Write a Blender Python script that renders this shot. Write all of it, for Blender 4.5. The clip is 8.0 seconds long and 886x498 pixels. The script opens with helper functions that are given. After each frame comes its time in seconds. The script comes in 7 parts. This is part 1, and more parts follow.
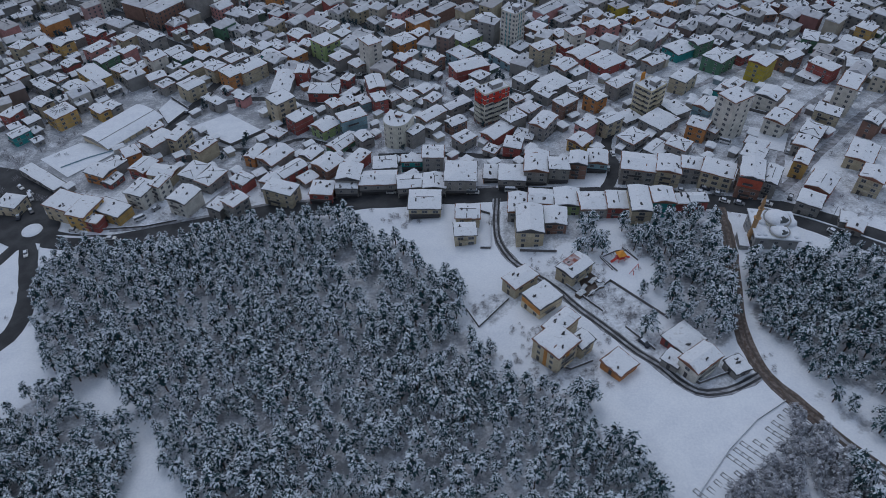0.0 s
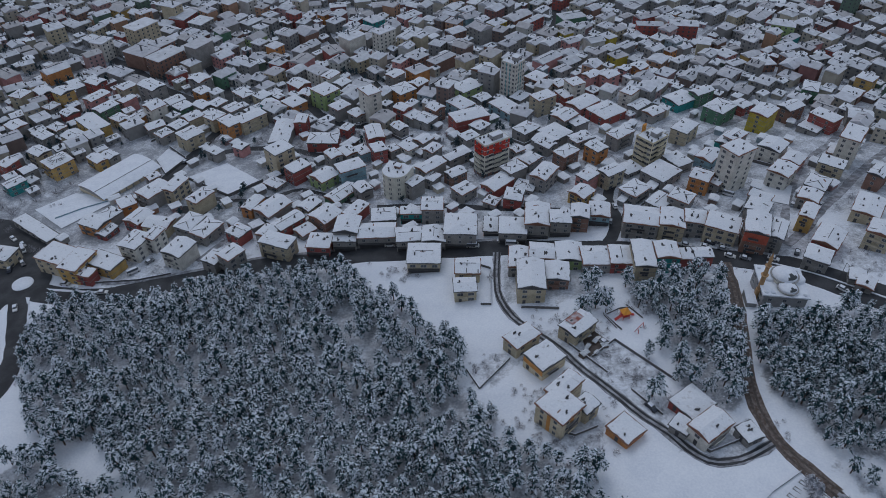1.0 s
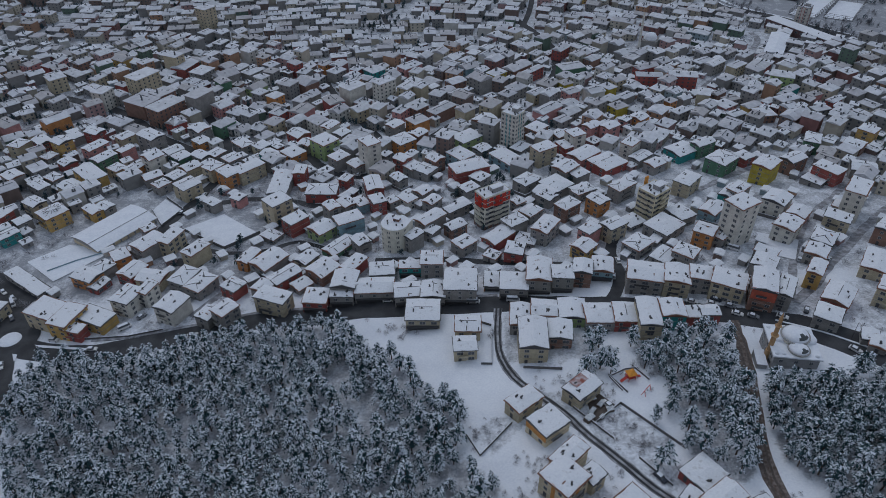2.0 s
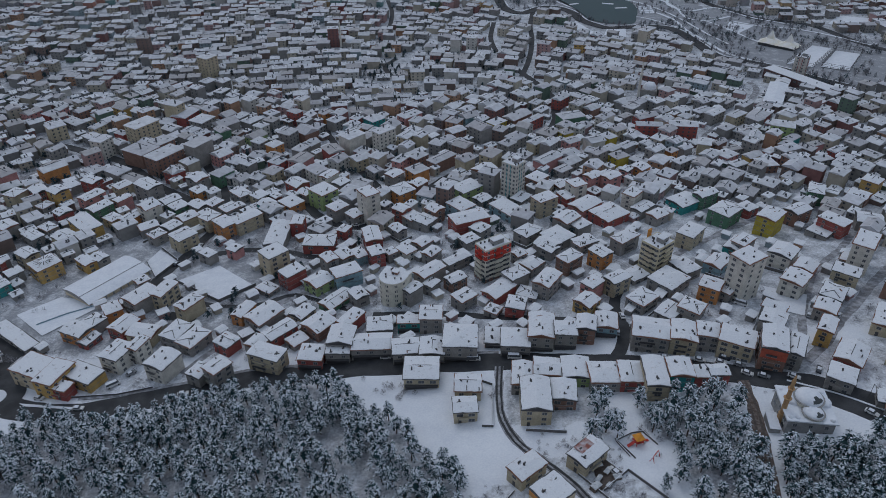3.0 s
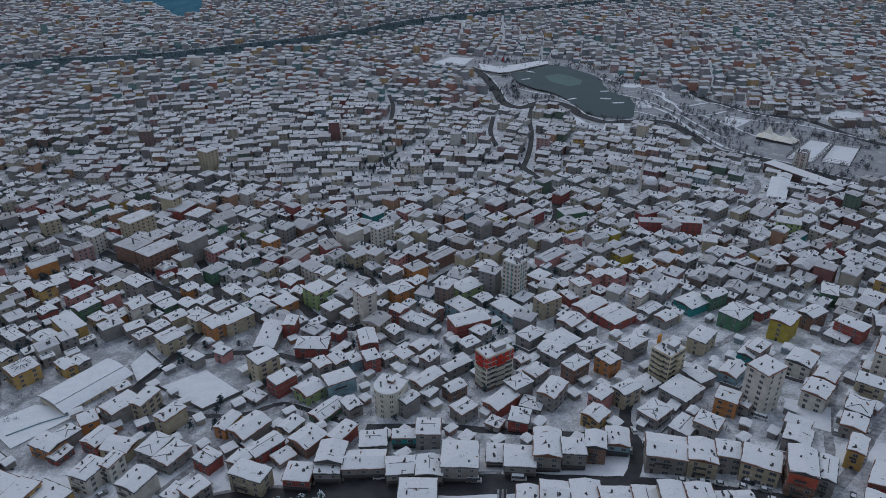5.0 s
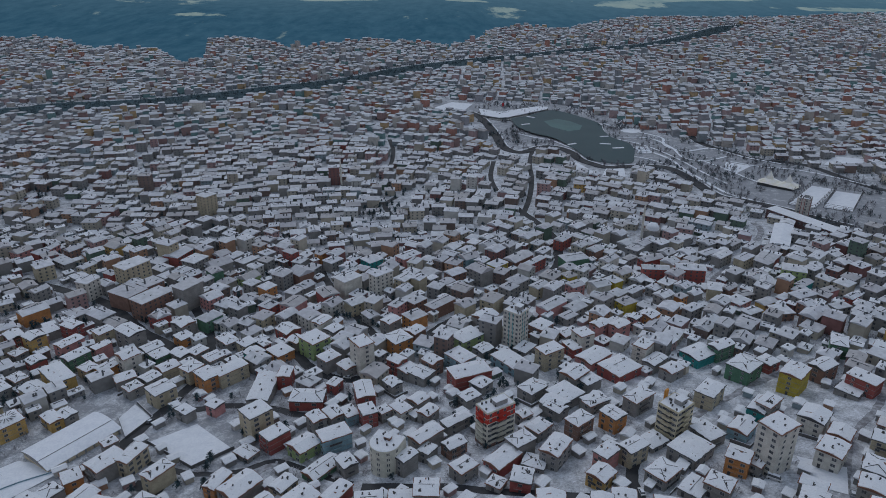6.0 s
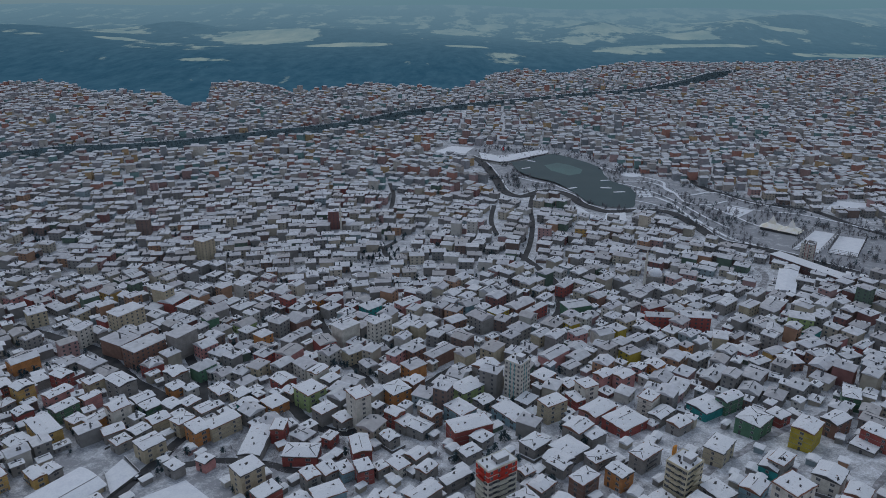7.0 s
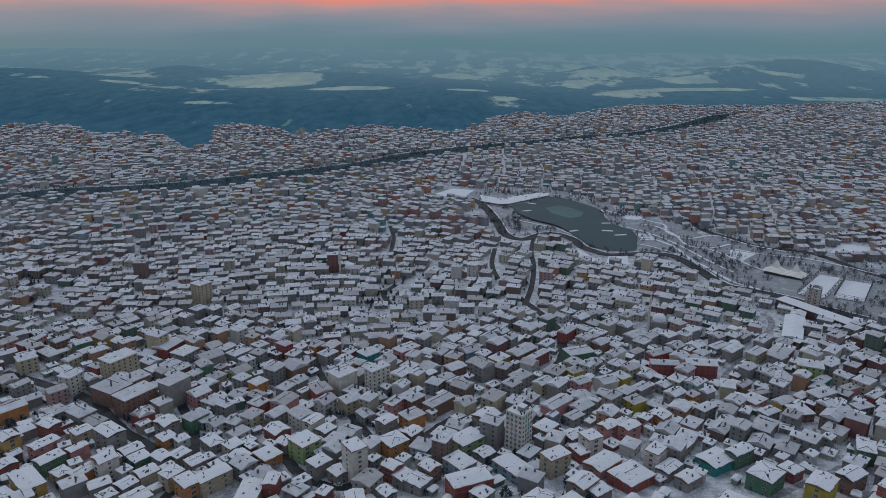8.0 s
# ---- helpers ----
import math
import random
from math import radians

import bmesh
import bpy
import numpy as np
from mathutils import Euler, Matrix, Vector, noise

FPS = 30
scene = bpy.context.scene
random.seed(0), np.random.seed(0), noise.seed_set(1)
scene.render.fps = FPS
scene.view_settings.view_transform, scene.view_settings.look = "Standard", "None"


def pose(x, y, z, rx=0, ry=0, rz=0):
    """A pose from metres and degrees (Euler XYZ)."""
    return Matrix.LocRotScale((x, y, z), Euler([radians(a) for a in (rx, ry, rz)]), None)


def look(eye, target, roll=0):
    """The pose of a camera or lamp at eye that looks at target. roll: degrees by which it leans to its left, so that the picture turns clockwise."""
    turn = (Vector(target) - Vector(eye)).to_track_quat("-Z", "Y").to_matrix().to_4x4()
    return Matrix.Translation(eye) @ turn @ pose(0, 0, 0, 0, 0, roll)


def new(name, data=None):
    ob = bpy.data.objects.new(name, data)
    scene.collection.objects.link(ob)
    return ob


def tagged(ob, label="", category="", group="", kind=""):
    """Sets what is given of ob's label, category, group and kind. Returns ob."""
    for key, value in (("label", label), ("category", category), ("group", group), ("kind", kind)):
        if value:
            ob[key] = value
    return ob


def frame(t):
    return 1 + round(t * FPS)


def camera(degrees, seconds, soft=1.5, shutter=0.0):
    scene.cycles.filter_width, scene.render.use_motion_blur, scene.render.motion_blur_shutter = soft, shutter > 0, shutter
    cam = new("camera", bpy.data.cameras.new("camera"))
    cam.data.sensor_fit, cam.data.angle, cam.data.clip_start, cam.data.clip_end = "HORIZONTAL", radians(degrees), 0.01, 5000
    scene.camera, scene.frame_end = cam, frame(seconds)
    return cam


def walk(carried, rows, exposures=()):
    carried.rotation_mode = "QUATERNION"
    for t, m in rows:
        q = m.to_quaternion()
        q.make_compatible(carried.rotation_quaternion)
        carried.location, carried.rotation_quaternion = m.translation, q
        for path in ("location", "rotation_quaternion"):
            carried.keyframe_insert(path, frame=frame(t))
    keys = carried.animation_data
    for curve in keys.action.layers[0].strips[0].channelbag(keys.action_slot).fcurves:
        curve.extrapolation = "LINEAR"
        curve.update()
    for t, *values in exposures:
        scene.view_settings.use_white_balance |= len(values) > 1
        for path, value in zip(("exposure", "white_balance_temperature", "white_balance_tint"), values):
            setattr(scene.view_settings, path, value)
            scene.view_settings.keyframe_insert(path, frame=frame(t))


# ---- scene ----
cam = camera(65.0, 8.0, soft=0.9)
PATH = [
    (0, (-0.83, -0.35, 225.70), (-3.35, 71.31, 156.00), -0.61),
    (0.5, (-0.75, 3.92, 225.81), (-3.34, 77.50, 158.14), -0.57),
    (1, (-0.71, 8.19, 225.90), (-3.35, 83.71, 160.39), -0.53),
    (1.5, (-0.69, 12.46, 225.97), (-3.39, 89.88, 162.74), -0.48),
    (2, (-0.69, 16.71, 226.02), (-3.44, 96.01, 165.16), -0.43),
    (2.5, (-0.70, 20.95, 226.07), (-3.50, 102.05, 167.63), -0.39),
    (3, (-0.72, 25.18, 226.11), (-3.56, 108.01, 170.16), -0.34),
    (3.5, (-0.73, 29.39, 226.14), (-3.62, 113.88, 172.73), -0.29),
    (4, (-0.73, 33.58, 226.18), (-3.66, 119.64, 175.34), -0.24),
    (4.5, (-0.71, 37.76, 226.23), (-3.69, 125.30, 177.99), -0.19),
    (5, (-0.66, 41.91, 226.28), (-3.69, 130.86, 180.69), -0.15),
    (5.5, (-0.58, 46.04, 226.36), (-3.67, 136.31, 183.44), -0.11),
    (6, (-0.46, 50.14, 226.45), (-3.62, 141.65, 186.25), -0.07),
    (6.5, (-0.28, 54.22, 226.57), (-3.53, 146.88, 189.11), -0.04),
    (7, (-0.05, 58.26, 226.72), (-3.40, 151.98, 192.02), -0.02),
    (7.5, (0.24, 62.27, 226.91), (-3.21, 156.97, 194.97), 0.01),
    (8, (0.61, 66.25, 227.13), (-2.98, 161.83, 197.94), 0.02),
]
# the picture turns a little warmer as the camera tilts up
walk(cam, [(t, look(eye, target, roll)) for t, eye, target, roll in PATH], [(0, 0.0, 6480, 10), (1, -0.02, 6600, 10), (3, -0.03, 6750, 9), (8, -0.06, 6780, 9)])

# ---- light ----
world = bpy.data.worlds.new("winter_dusk_sky")
scene.world = world
world.use_nodes = True
wn, wl = world.node_tree.nodes, world.node_tree.links
wn.clear()
w_out = wn.new("ShaderNodeOutputWorld")
w_bg = wn.new("ShaderNodeBackground")
w_sky = wn.new("ShaderNodeTexSky")
w_sky.sky_type, w_sky.sun_disc = "NISHITA", False
w_sky.sun_elevation, w_sky.sun_rotation = radians(6), radians(-35)
w_geo = wn.new("ShaderNodeTexCoord")
w_sep = wn.new("ShaderNodeSeparateXYZ")
w_ramp = wn.new("ShaderNodeValToRGB")
w_noise = wn.new("ShaderNodeTexNoise")
w_map = wn.new("ShaderNodeMapping")
w_add = wn.new("ShaderNodeMath")
w_add.operation = "MULTIPLY_ADD"
w_mix = wn.new("ShaderNodeMixRGB")
w_skym = wn.new("ShaderNodeMixRGB")
w_skym.blend_type = "MULTIPLY"
w_skym.inputs[0].default_value = 1.0
w_skym.inputs[2].default_value = (0.02, 0.02, 0.02, 1)
w_map.inputs["Scale"].default_value = (5, 5, 34)
w_noise.inputs["Scale"].default_value = 1.0
w_noise.inputs["Detail"].default_value = 5
w_add.inputs[1].default_value = 0.034
ramp = w_ramp.color_ramp
ramp.elements[0].position, ramp.elements[0].color = 0.0, (0.135, 0.265, 0.345, 1)
ramp.elements[1].position, ramp.elements[1].color = 1.0, (0.47, 0.57, 0.74, 1)
for pos, col in ((0.014, (0.150, 0.275, 0.36, 1)), (0.030, (0.215, 0.31, 0.41, 1)), (0.044, (0.31, 0.33, 0.415, 1)), (0.056, (0.50, 0.37, 0.41, 1)), (0.066, (0.92, 0.33, 0.27, 1)),
                 (0.085, (0.56, 0.38, 0.40, 1)), (0.17, (0.38, 0.43, 0.54, 1)), (0.4, (0.42, 0.51, 0.66, 1))):
    e = ramp.elements.new(pos)
    e.color = col
wl.new(w_geo.outputs["Generated"], w_sep.inputs[0])
wl.new(w_geo.outputs["Generated"], w_map.inputs[0])
wl.new(w_map.outputs[0], w_noise.inputs[0])
wl.new(w_noise.outputs[0], w_add.inputs[0])
wl.new(w_sep.outputs[2], w_add.inputs[2])
wl.new(w_add.outputs[0], w_ramp.inputs[0])
wl.new(w_sky.outputs[0], w_skym.inputs[1])
w_mix.inputs[0].default_value = 0.97
wl.new(w_skym.outputs[0], w_mix.inputs[1])
wl.new(w_ramp.outputs[0], w_mix.inputs[2])
wl.new(w_mix.outputs[0], w_bg.inputs[0])
w_bg.inputs[1].default_value = 0.835
wl.new(w_bg.outputs[0], w_out.inputs[0])

sun_data = bpy.data.lights.new("sun", "SUN")
sun_data.energy, sun_data.angle, sun_data.color = 0.5, radians(30), (0.95, 0.96, 1.0)
sun = new("sun", sun_data)
sun.matrix_world = look((-120, 300, 400), (0, 0, 0))

# ---- materials ----
def material(name, base, rough=0.9, second=None, scale=0.6, amount=0.5, fine=6.0, bump=0.15, metal=0.0, low=0.4, high=0.65):
    """A surface of two tones mixed at a broad scale, with a fine grain and relief."""
    m = bpy.data.materials.new(name)
    m.use_nodes = True
    n, l = m.node_tree.nodes, m.node_tree.links
    b = n["Principled BSDF"]
    tc = n.new("ShaderNodeNewGeometry")
    broad, grain, rmp, mix, mul, bmp = (n.new(k) for k in ("ShaderNodeTexNoise", "ShaderNodeTexNoise", "ShaderNodeMapRange", "ShaderNodeMixRGB", "ShaderNodeMixRGB", "ShaderNodeBump"))
    broad.inputs["Scale"].default_value, broad.inputs["Detail"].default_value = scale, 6
    grain.inputs["Scale"].default_value, grain.inputs["Detail"].default_value = fine, 3
    l.new(tc.outputs["Position"], broad.inputs["Vector"])
    l.new(tc.outputs["Position"], grain.inputs["Vector"])
    rmp.inputs[1].default_value, rmp.inputs[2].default_value, rmp.inputs[4].default_value = low, high, amount
    l.new(broad.outputs[0], rmp.inputs[0])
    l.new(rmp.outputs[0], mix.inputs[0])
    mix.inputs[1].default_value = (*base, 1)
    mix.inputs[2].default_value = (*(second or [c * 0.6 for c in base]), 1)
    mul.blend_type = "OVERLAY"
    mul.inputs[0].default_value = 0.35
    l.new(mix.outputs[0], mul.inputs[1])
    l.new(grain.outputs[0], mul.inputs[2])
    l.new(mul.outputs[0], b.inputs["Base Color"])
    bmp.inputs["Strength"].default_value, bmp.inputs["Distance"].default_value = bump, 0.15
    l.new(grain.outputs[0], bmp.inputs["Height"])
    l.new(bmp.outputs[0], b.inputs["Normal"])
    b.inputs["Roughness"].default_value, b.inputs["Metallic"].default_value = rough, metal
    return m


WALL = {"g": (0.27, 0.26, 0.25), "b": (0.46, 0.40, 0.29), "w": (0.60, 0.58, 0.53), "y": (0.52, 0.34, 0.12), "o": (0.54, 0.24, 0.09),
        "r": (0.32, 0.085, 0.075), "t": (0.03, 0.27, 0.27), "n": (0.09, 0.20, 0.13), "p": (0.52, 0.25, 0.24), "m": (0.24, 0.14, 0.11),
        "u": (0.24, 0.38, 0.44), "l": (0.30, 0.40, 0.18), "k": (0.42, 0.33, 0.05), "c": (0.62, 0.53, 0.38)}
WORDS = {"g": "grey cement-rendered", "b": "beige plastered", "w": "off-white plastered", "y": "yellow plastered", "o": "orange painted", "r": "dark red painted",
         "t": "teal painted", "n": "dark green painted", "p": "pink painted", "m": "brown", "u": "pale blue painted", "l": "light green painted", "k": "mustard yellow painted", "c": "cream plastered"}
wall_mat = {k: material("plaster_" + k, c, 0.92, scale=0.35, amount=0.55, fine=3.0) for k, c in WALL.items()}
snow_mat = material("snow", (0.69, 0.715, 0.77), 0.75, (0.57, 0.60, 0.67), scale=0.25, amount=0.5, fine=1.2, bump=0.3)
roof_snow = material("roof_snow", (0.65, 0.67, 0.715), 0.75, (0.44, 0.43, 0.45), scale=0.7, amount=0.75, fine=2.0, bump=0.3, low=0.60, high=0.72)
tile_mat = material("roof_tile", (0.20, 0.09, 0.06), 0.85, (0.12, 0.08, 0.07), scale=0.8)
dark_mat = material("sooty_metal", (0.06, 0.06, 0.065), 0.6)
concrete = material("concrete", (0.30, 0.30, 0.30), 0.9)
asphalt = material("wet_asphalt", (0.018, 0.020, 0.025), 0.8, (0.05, 0.052, 0.058), scale=0.15, amount=0.8, fine=2.0)
slush_mat = material("slushy_street", (0.17, 0.17, 0.185), 0.8, (0.40, 0.41, 0.45), scale=0.45, amount=0.85)
dirt_mat = material("muddy_track", (0.075, 0.052, 0.042), 0.85, (0.20, 0.17, 0.16), scale=0.9, amount=0.8)
mud_dark = material("wet_mud", (0.045, 0.032, 0.028), 0.6, (0.09, 0.07, 0.06), scale=1.2, amount=0.8)
bark_mat = material("pine_bark", (0.09, 0.06, 0.045), 0.95)
twig_mat = material("frosted_twigs", (0.13, 0.125, 0.135), 0.95, (0.36, 0.365, 0.41), scale=1.5, amount=0.8)
glass_mat = material("window_glass", (0.08, 0.088, 0.10), 0.15, (0.13, 0.14, 0.155), scale=0.4, bump=0.0)
frame_mat = material("window_frame", (0.40, 0.40, 0.40), 0.6)


def snowy(name, base, share):
    """Needles of which the flatter tufts carry snow, tuft by tuft."""
    m = material(name, base, 0.9, [c * 0.5 for c in base], scale=1.2, fine=5.0, bump=0.0)
    n, l = m.node_tree.nodes, m.node_tree.links
    b = n["Principled BSDF"]
    geo, sep, up, add, rmp, mix = (n.new(k) for k in ("ShaderNodeNewGeometry", "ShaderNodeSeparateXYZ", "ShaderNodeMath", "ShaderNodeMath", "ShaderNodeMapRange", "ShaderNodeMixRGB"))
    l.new(geo.outputs["Normal"], sep.inputs[0])
    up.operation = "ABSOLUTE"
    l.new(sep.outputs[2], up.inputs[0])
    add.operation = "MULTIPLY_ADD"
    l.new(up.outputs[0], add.inputs[0])
    add.inputs[1].default_value = 0.9
    clump, both = n.new("ShaderNodeTexNoise"), n.new("ShaderNodeMath")
    clump.inputs["Scale"].default_value, clump.inputs["Detail"].default_value = 0.95, 2
    l.new(geo.outputs["Position"], clump.inputs["Vector"])
    both.operation, both.inputs[1].default_value = "MULTIPLY_ADD", 0.62
    l.new(geo.outputs["Random Per Island"], both.inputs[0])
    stretch = n.new("ShaderNodeMapRange")
    stretch.inputs[1].default_value, stretch.inputs[2].default_value, stretch.inputs[4].default_value = 0.3, 0.7, 0.38
    l.new(clump.outputs[0], stretch.inputs[0])
    l.new(stretch.outputs[0], both.inputs[2])
    l.new(both.outputs[0], add.inputs[2])
    rmp.inputs[1].default_value, rmp.inputs[2].default_value = share, share + 0.12
    l.new(add.outputs[0], rmp.inputs[0])
    l.new(rmp.outputs[0], mix.inputs[0])
    l.new(b.inputs["Base Color"].links[0].from_socket, mix.inputs[1])
    mix.inputs[2].default_value = (0.61, 0.66, 0.73, 1)
    l.new(mix.outputs[0], b.inputs["Base Color"])
    return m


needle_mat = snowy("snowy_pine_needles", (0.025, 0.070, 0.080), 1.215)


def by_island(name, ramp_cols, rough=0.9):
    """A surface whose colour differs from piece to piece."""
    m = material(name, (0.3, 0.3, 0.3), rough, scale=0.35)
    n, l = m.node_tree.nodes, m.node_tree.links
    b = n["Principled BSDF"]
    geo, rmp, mix = n.new("ShaderNodeNewGeometry"), n.new("ShaderNodeValToRGB"), n.new("ShaderNodeMixRGB")
    cr = rmp.color_ramp
    cr.interpolation = "CONSTANT"
    for i, c in enumerate(ramp_cols):
        e = cr.elements[0] if i == 0 else cr.elements.new(i / len(ramp_cols))
        e.position, e.color = i / len(ramp_cols), (*c, 1)
    cr.elements.remove(cr.elements[-1]) if len(cr.elements) > len(ramp_cols) else None
    l.new(geo.outputs["Random Per Island"], rmp.inputs[0])
    mix.blend_type = "MULTIPLY"
    mix.inputs[0].default_value = 1.0
    grain = n.new("ShaderNodeMapRange")
    grain.inputs[3].default_value, grain.inputs[4].default_value = 0.6, 1.2
    l.new(n["Noise Texture"].outputs[0], grain.inputs[0])
    l.new(rmp.outputs[0], mix.inputs[1])
    l.new(grain.outputs[0], mix.inputs[2])
    l.new(mix.outputs[0], b.inputs["Base Color"])
    return m


town_roof = by_island("town_roof_snow", [(0.65, 0.665, 0.71), (0.56, 0.575, 0.615), (0.49, 0.495, 0.535), (0.62, 0.635, 0.68), (0.52, 0.525, 0.56), (0.57, 0.585, 0.635), (0.42, 0.41, 0.425), (0.53, 0.545, 0.585), (0.62, 0.635, 0.685), (0.46, 0.455, 0.485)], 0.8)
# distant roofs: town roof snow dimmed and blued, haze put into the colour
hazed_roof = by_island("hazed_roof_snow", [(0.58, 0.605, 0.645), (0.51, 0.535, 0.575), (0.45, 0.47, 0.51), (0.56, 0.58, 0.625), (0.37, 0.37, 0.385), (0.52, 0.54, 0.585), (0.30, 0.295, 0.30), (0.49, 0.51, 0.55), (0.55, 0.575, 0.62), (0.41, 0.42, 0.45)], 0.85)
# distant walls: plaster tones muted and slightly blued to stand for haze
hazed_wall = by_island("hazed_plaster", [(0.32, 0.32, 0.34), (0.42, 0.39, 0.36), (0.26, 0.28, 0.30), (0.40, 0.20, 0.16), (0.38, 0.28, 0.28), (0.48, 0.46, 0.43), (0.24, 0.27, 0.29), (0.30, 0.20, 0.19), (0.40, 0.39, 0.38), (0.17, 0.29, 0.29), (0.46, 0.33, 0.19), (0.30, 0.30, 0.32)])
# wall colours mixed with grey, the muting of haze painted in
far_wall = by_island("haze_muted_plaster", [[(0.6 * c + 0.4 * sum(WALL[k]) / 3) * 0.88 + 0.01 for c in WALL[k]] for k in "gbgcgmbgpgwgbgrgogubgcmgpngw"])


# ---- land ----
def ground(x, y):
    """Height of the land: a slope that falls from the wooded hill to the town."""
    a, b, s = np.exp(-(y / 260) ** 2), np.exp(-(y / 480) ** 2), np.tanh(x / 260)
    return 2.99 + 15.75 * a + 33.58 * b + 18.12 * s * a + 18.61 * s * b + 1.45 * s * s * b


def gz(x, y):
    return float(ground(np.float64(x), np.float64(y)))


class Builder:
    """Collects corners and faces of one mesh."""

    def __init__(self):
        self.v, self.f, self.m = [], [], []

    def add(self, verts, faces, mat=0):
        k = len(self.v)
        self.v.extend(verts)
        self.f.extend([tuple(i + k for i in f) for f in faces])
        self.m.extend([mat] * len(faces))

    def box(self, x0, y0, z0, x1, y1, z1, mat=0, bottom=False):
        v = [(x0, y0, z0), (x1, y0, z0), (x1, y1, z0), (x0, y1, z0), (x0, y0, z1), (x1, y0, z1), (x1, y1, z1), (x0, y1, z1)]
        f = [(0, 1, 5, 4), (1, 2, 6, 5), (2, 3, 7, 6), (3, 0, 4, 7), (4, 5, 6, 7)] + ([(3, 2, 1, 0)] if bottom else [])
        self.add(v, f, mat)

    def tube(self, x, y, z0, z1, r0, r1, n=10, mat=0, cap=True):
        v = [(x + r * math.cos(2 * math.pi * i / n), y + r * math.sin(2 * math.pi * i / n), z) for r, z in ((r0, z0), (r1, z1)) for i in range(n)]
        f = [(i, (i + 1) % n, n + (i + 1) % n, n + i) for i in range(n)] + ([tuple(range(n, 2 * n))] if cap else [])
        self.add(v, f, mat)

    def dome(self, x, y, z, r, height, n=20, rings=6, mat=0):
        v = [(x + r * math.cos(a) * math.cos(2 * math.pi * i / n), y + r * math.cos(a) * math.sin(2 * math.pi * i / n), z + height * math.sin(a))
             for a in [math.pi / 2 * k / rings for k in range(rings)] for i in range(n)] + [(x, y, z + height)]
        f = [(k * n + i, k * n + (i + 1) % n, (k + 1) * n + (i + 1) % n, (k + 1) * n + i) for k in range(rings - 1) for i in range(n)]
        f += [((rings - 1) * n + i, (rings - 1) * n + (i + 1) % n, rings * n) for i in range(n)]
        self.add(v, f, mat)

    def mesh(self, name, mats, smooth=False):
        me = bpy.data.meshes.new(name)
        me.from_pydata(self.v, [], self.f)
        for mt in mats:
            me.materials.append(mt)
        if len(mats) > 1:
            me.polygons.foreach_set("material_index", np.array(self.m, dtype=np.int32))
        if smooth:
            me.polygons.foreach_set("use_smooth", np.ones(len(self.f), dtype=bool))
        me.update()
        return me


def part(name, me, parent, label="", at=None):
    ob = new(name, me)
    ob.parent = parent
    if at is not None:
        ob.matrix_basis = at
    return tagged(ob, label)


def graded(fine0, fine1, step, lo, hi, grow=1.12):
    """Coordinates at an even step in the middle that widen outwards."""
    mid = list(np.arange(fine0, fine1 + 0.1, step))
    s, c, up = step, mid[-1], []
    while c < hi:
        s *= grow
        c = min(hi, c + s)
        up.append(c)
    s, c, down = step, mid[0], []
    while c > lo:
        s *= grow
        c = max(lo, c - s)
        down.append(c)
    return np.array(down[::-1] + mid + up)


def sheet(name, xs, ys, zf, mats, pick=None):
    X, Y = np.meshgrid(xs, ys)
    Z = zf(X, Y)
    nx, ny = len(xs), len(ys)
    v = np.stack([X, Y, Z], -1).reshape(-1, 3)
    i = np.arange((ny - 1) * (nx - 1))
    a = (i // (nx - 1)) * nx + i % (nx - 1)
    f = np.stack([a, a + 1, a + nx + 1, a + nx], -1)
    me = bpy.data.meshes.new(name)
    me.from_pydata(v.tolist(), [], f.tolist())
    for mt in mats:
        me.materials.append(mt)
    if pick is not None:
        me.polygons.foreach_set("material_index", pick(v[f].mean(1)).astype(np.int32))
    me.polygons.foreach_set("use_smooth", np.ones(len(f), dtype=bool))
    me.update()
    return new(name, me)


def in_poly(x, y, poly):
    inside, j = False, len(poly) - 1
    for i in range(len(poly)):
        (xi, yi), (xj, yj) = poly[i], poly[j]
        if (yi > y) != (yj > y) and x < (xj - xi) * (y - yi) / (yj - yi) + xi:
            inside = not inside
        j = i
    return inside


WOODS = {
    "main": [(-159, 165), (-169, 189), (-164, 199), (-136, 197), (-119, 201), (-98, 209), (-75, 215), (-61, 218), (-47, 216), (-38, 204), (-33, 195), (-26, 196), (-17, 186), (-6, 172), (0, 165), (-2, 151), (8, 141), (11, 130), (19, 125), (32, 116), (35, 109), (42, 100),
             (51, 89), (53, 78), (37, 60), (-73, 60), (-74, 86), (-85, 97), (-94, 112), (-98, 117), (-104, 117), (-109, 127), (-121, 134), (-126, 131), (-133, 132), (-141, 139), (-149, 150)],
    "right": [(101, 179), (117, 174), (129, 177), (141, 169), (148, 154), (170, 110), (150, 85), (121, 99), (115, 112), (100, 121), (98, 132), (93, 142), (94, 158)],
    "strip": [(85, 202), (93, 196), (89, 164), (82, 133), (76, 134), (66, 149), (66, 176), (60, 186), (60, 199), (77, 199)],
    "patch": [(45, 199), (52, 194), (51, 181), (42, 181)],
    "corner": [(90, 70), (94, 92), (99, 92), (103, 80), (100, 60), (88, 60)],
    "low": [(-150, 114), (-141, 127), (-129, 129), (-115, 118), (-104, 114), (-99, 110), (-98, 97), (-97, 88), (-95, 60), (-170, 60), (-190, 100)],
    "verge": [(100, 114), (112, 105), (120, 89), (104, 105)],
}


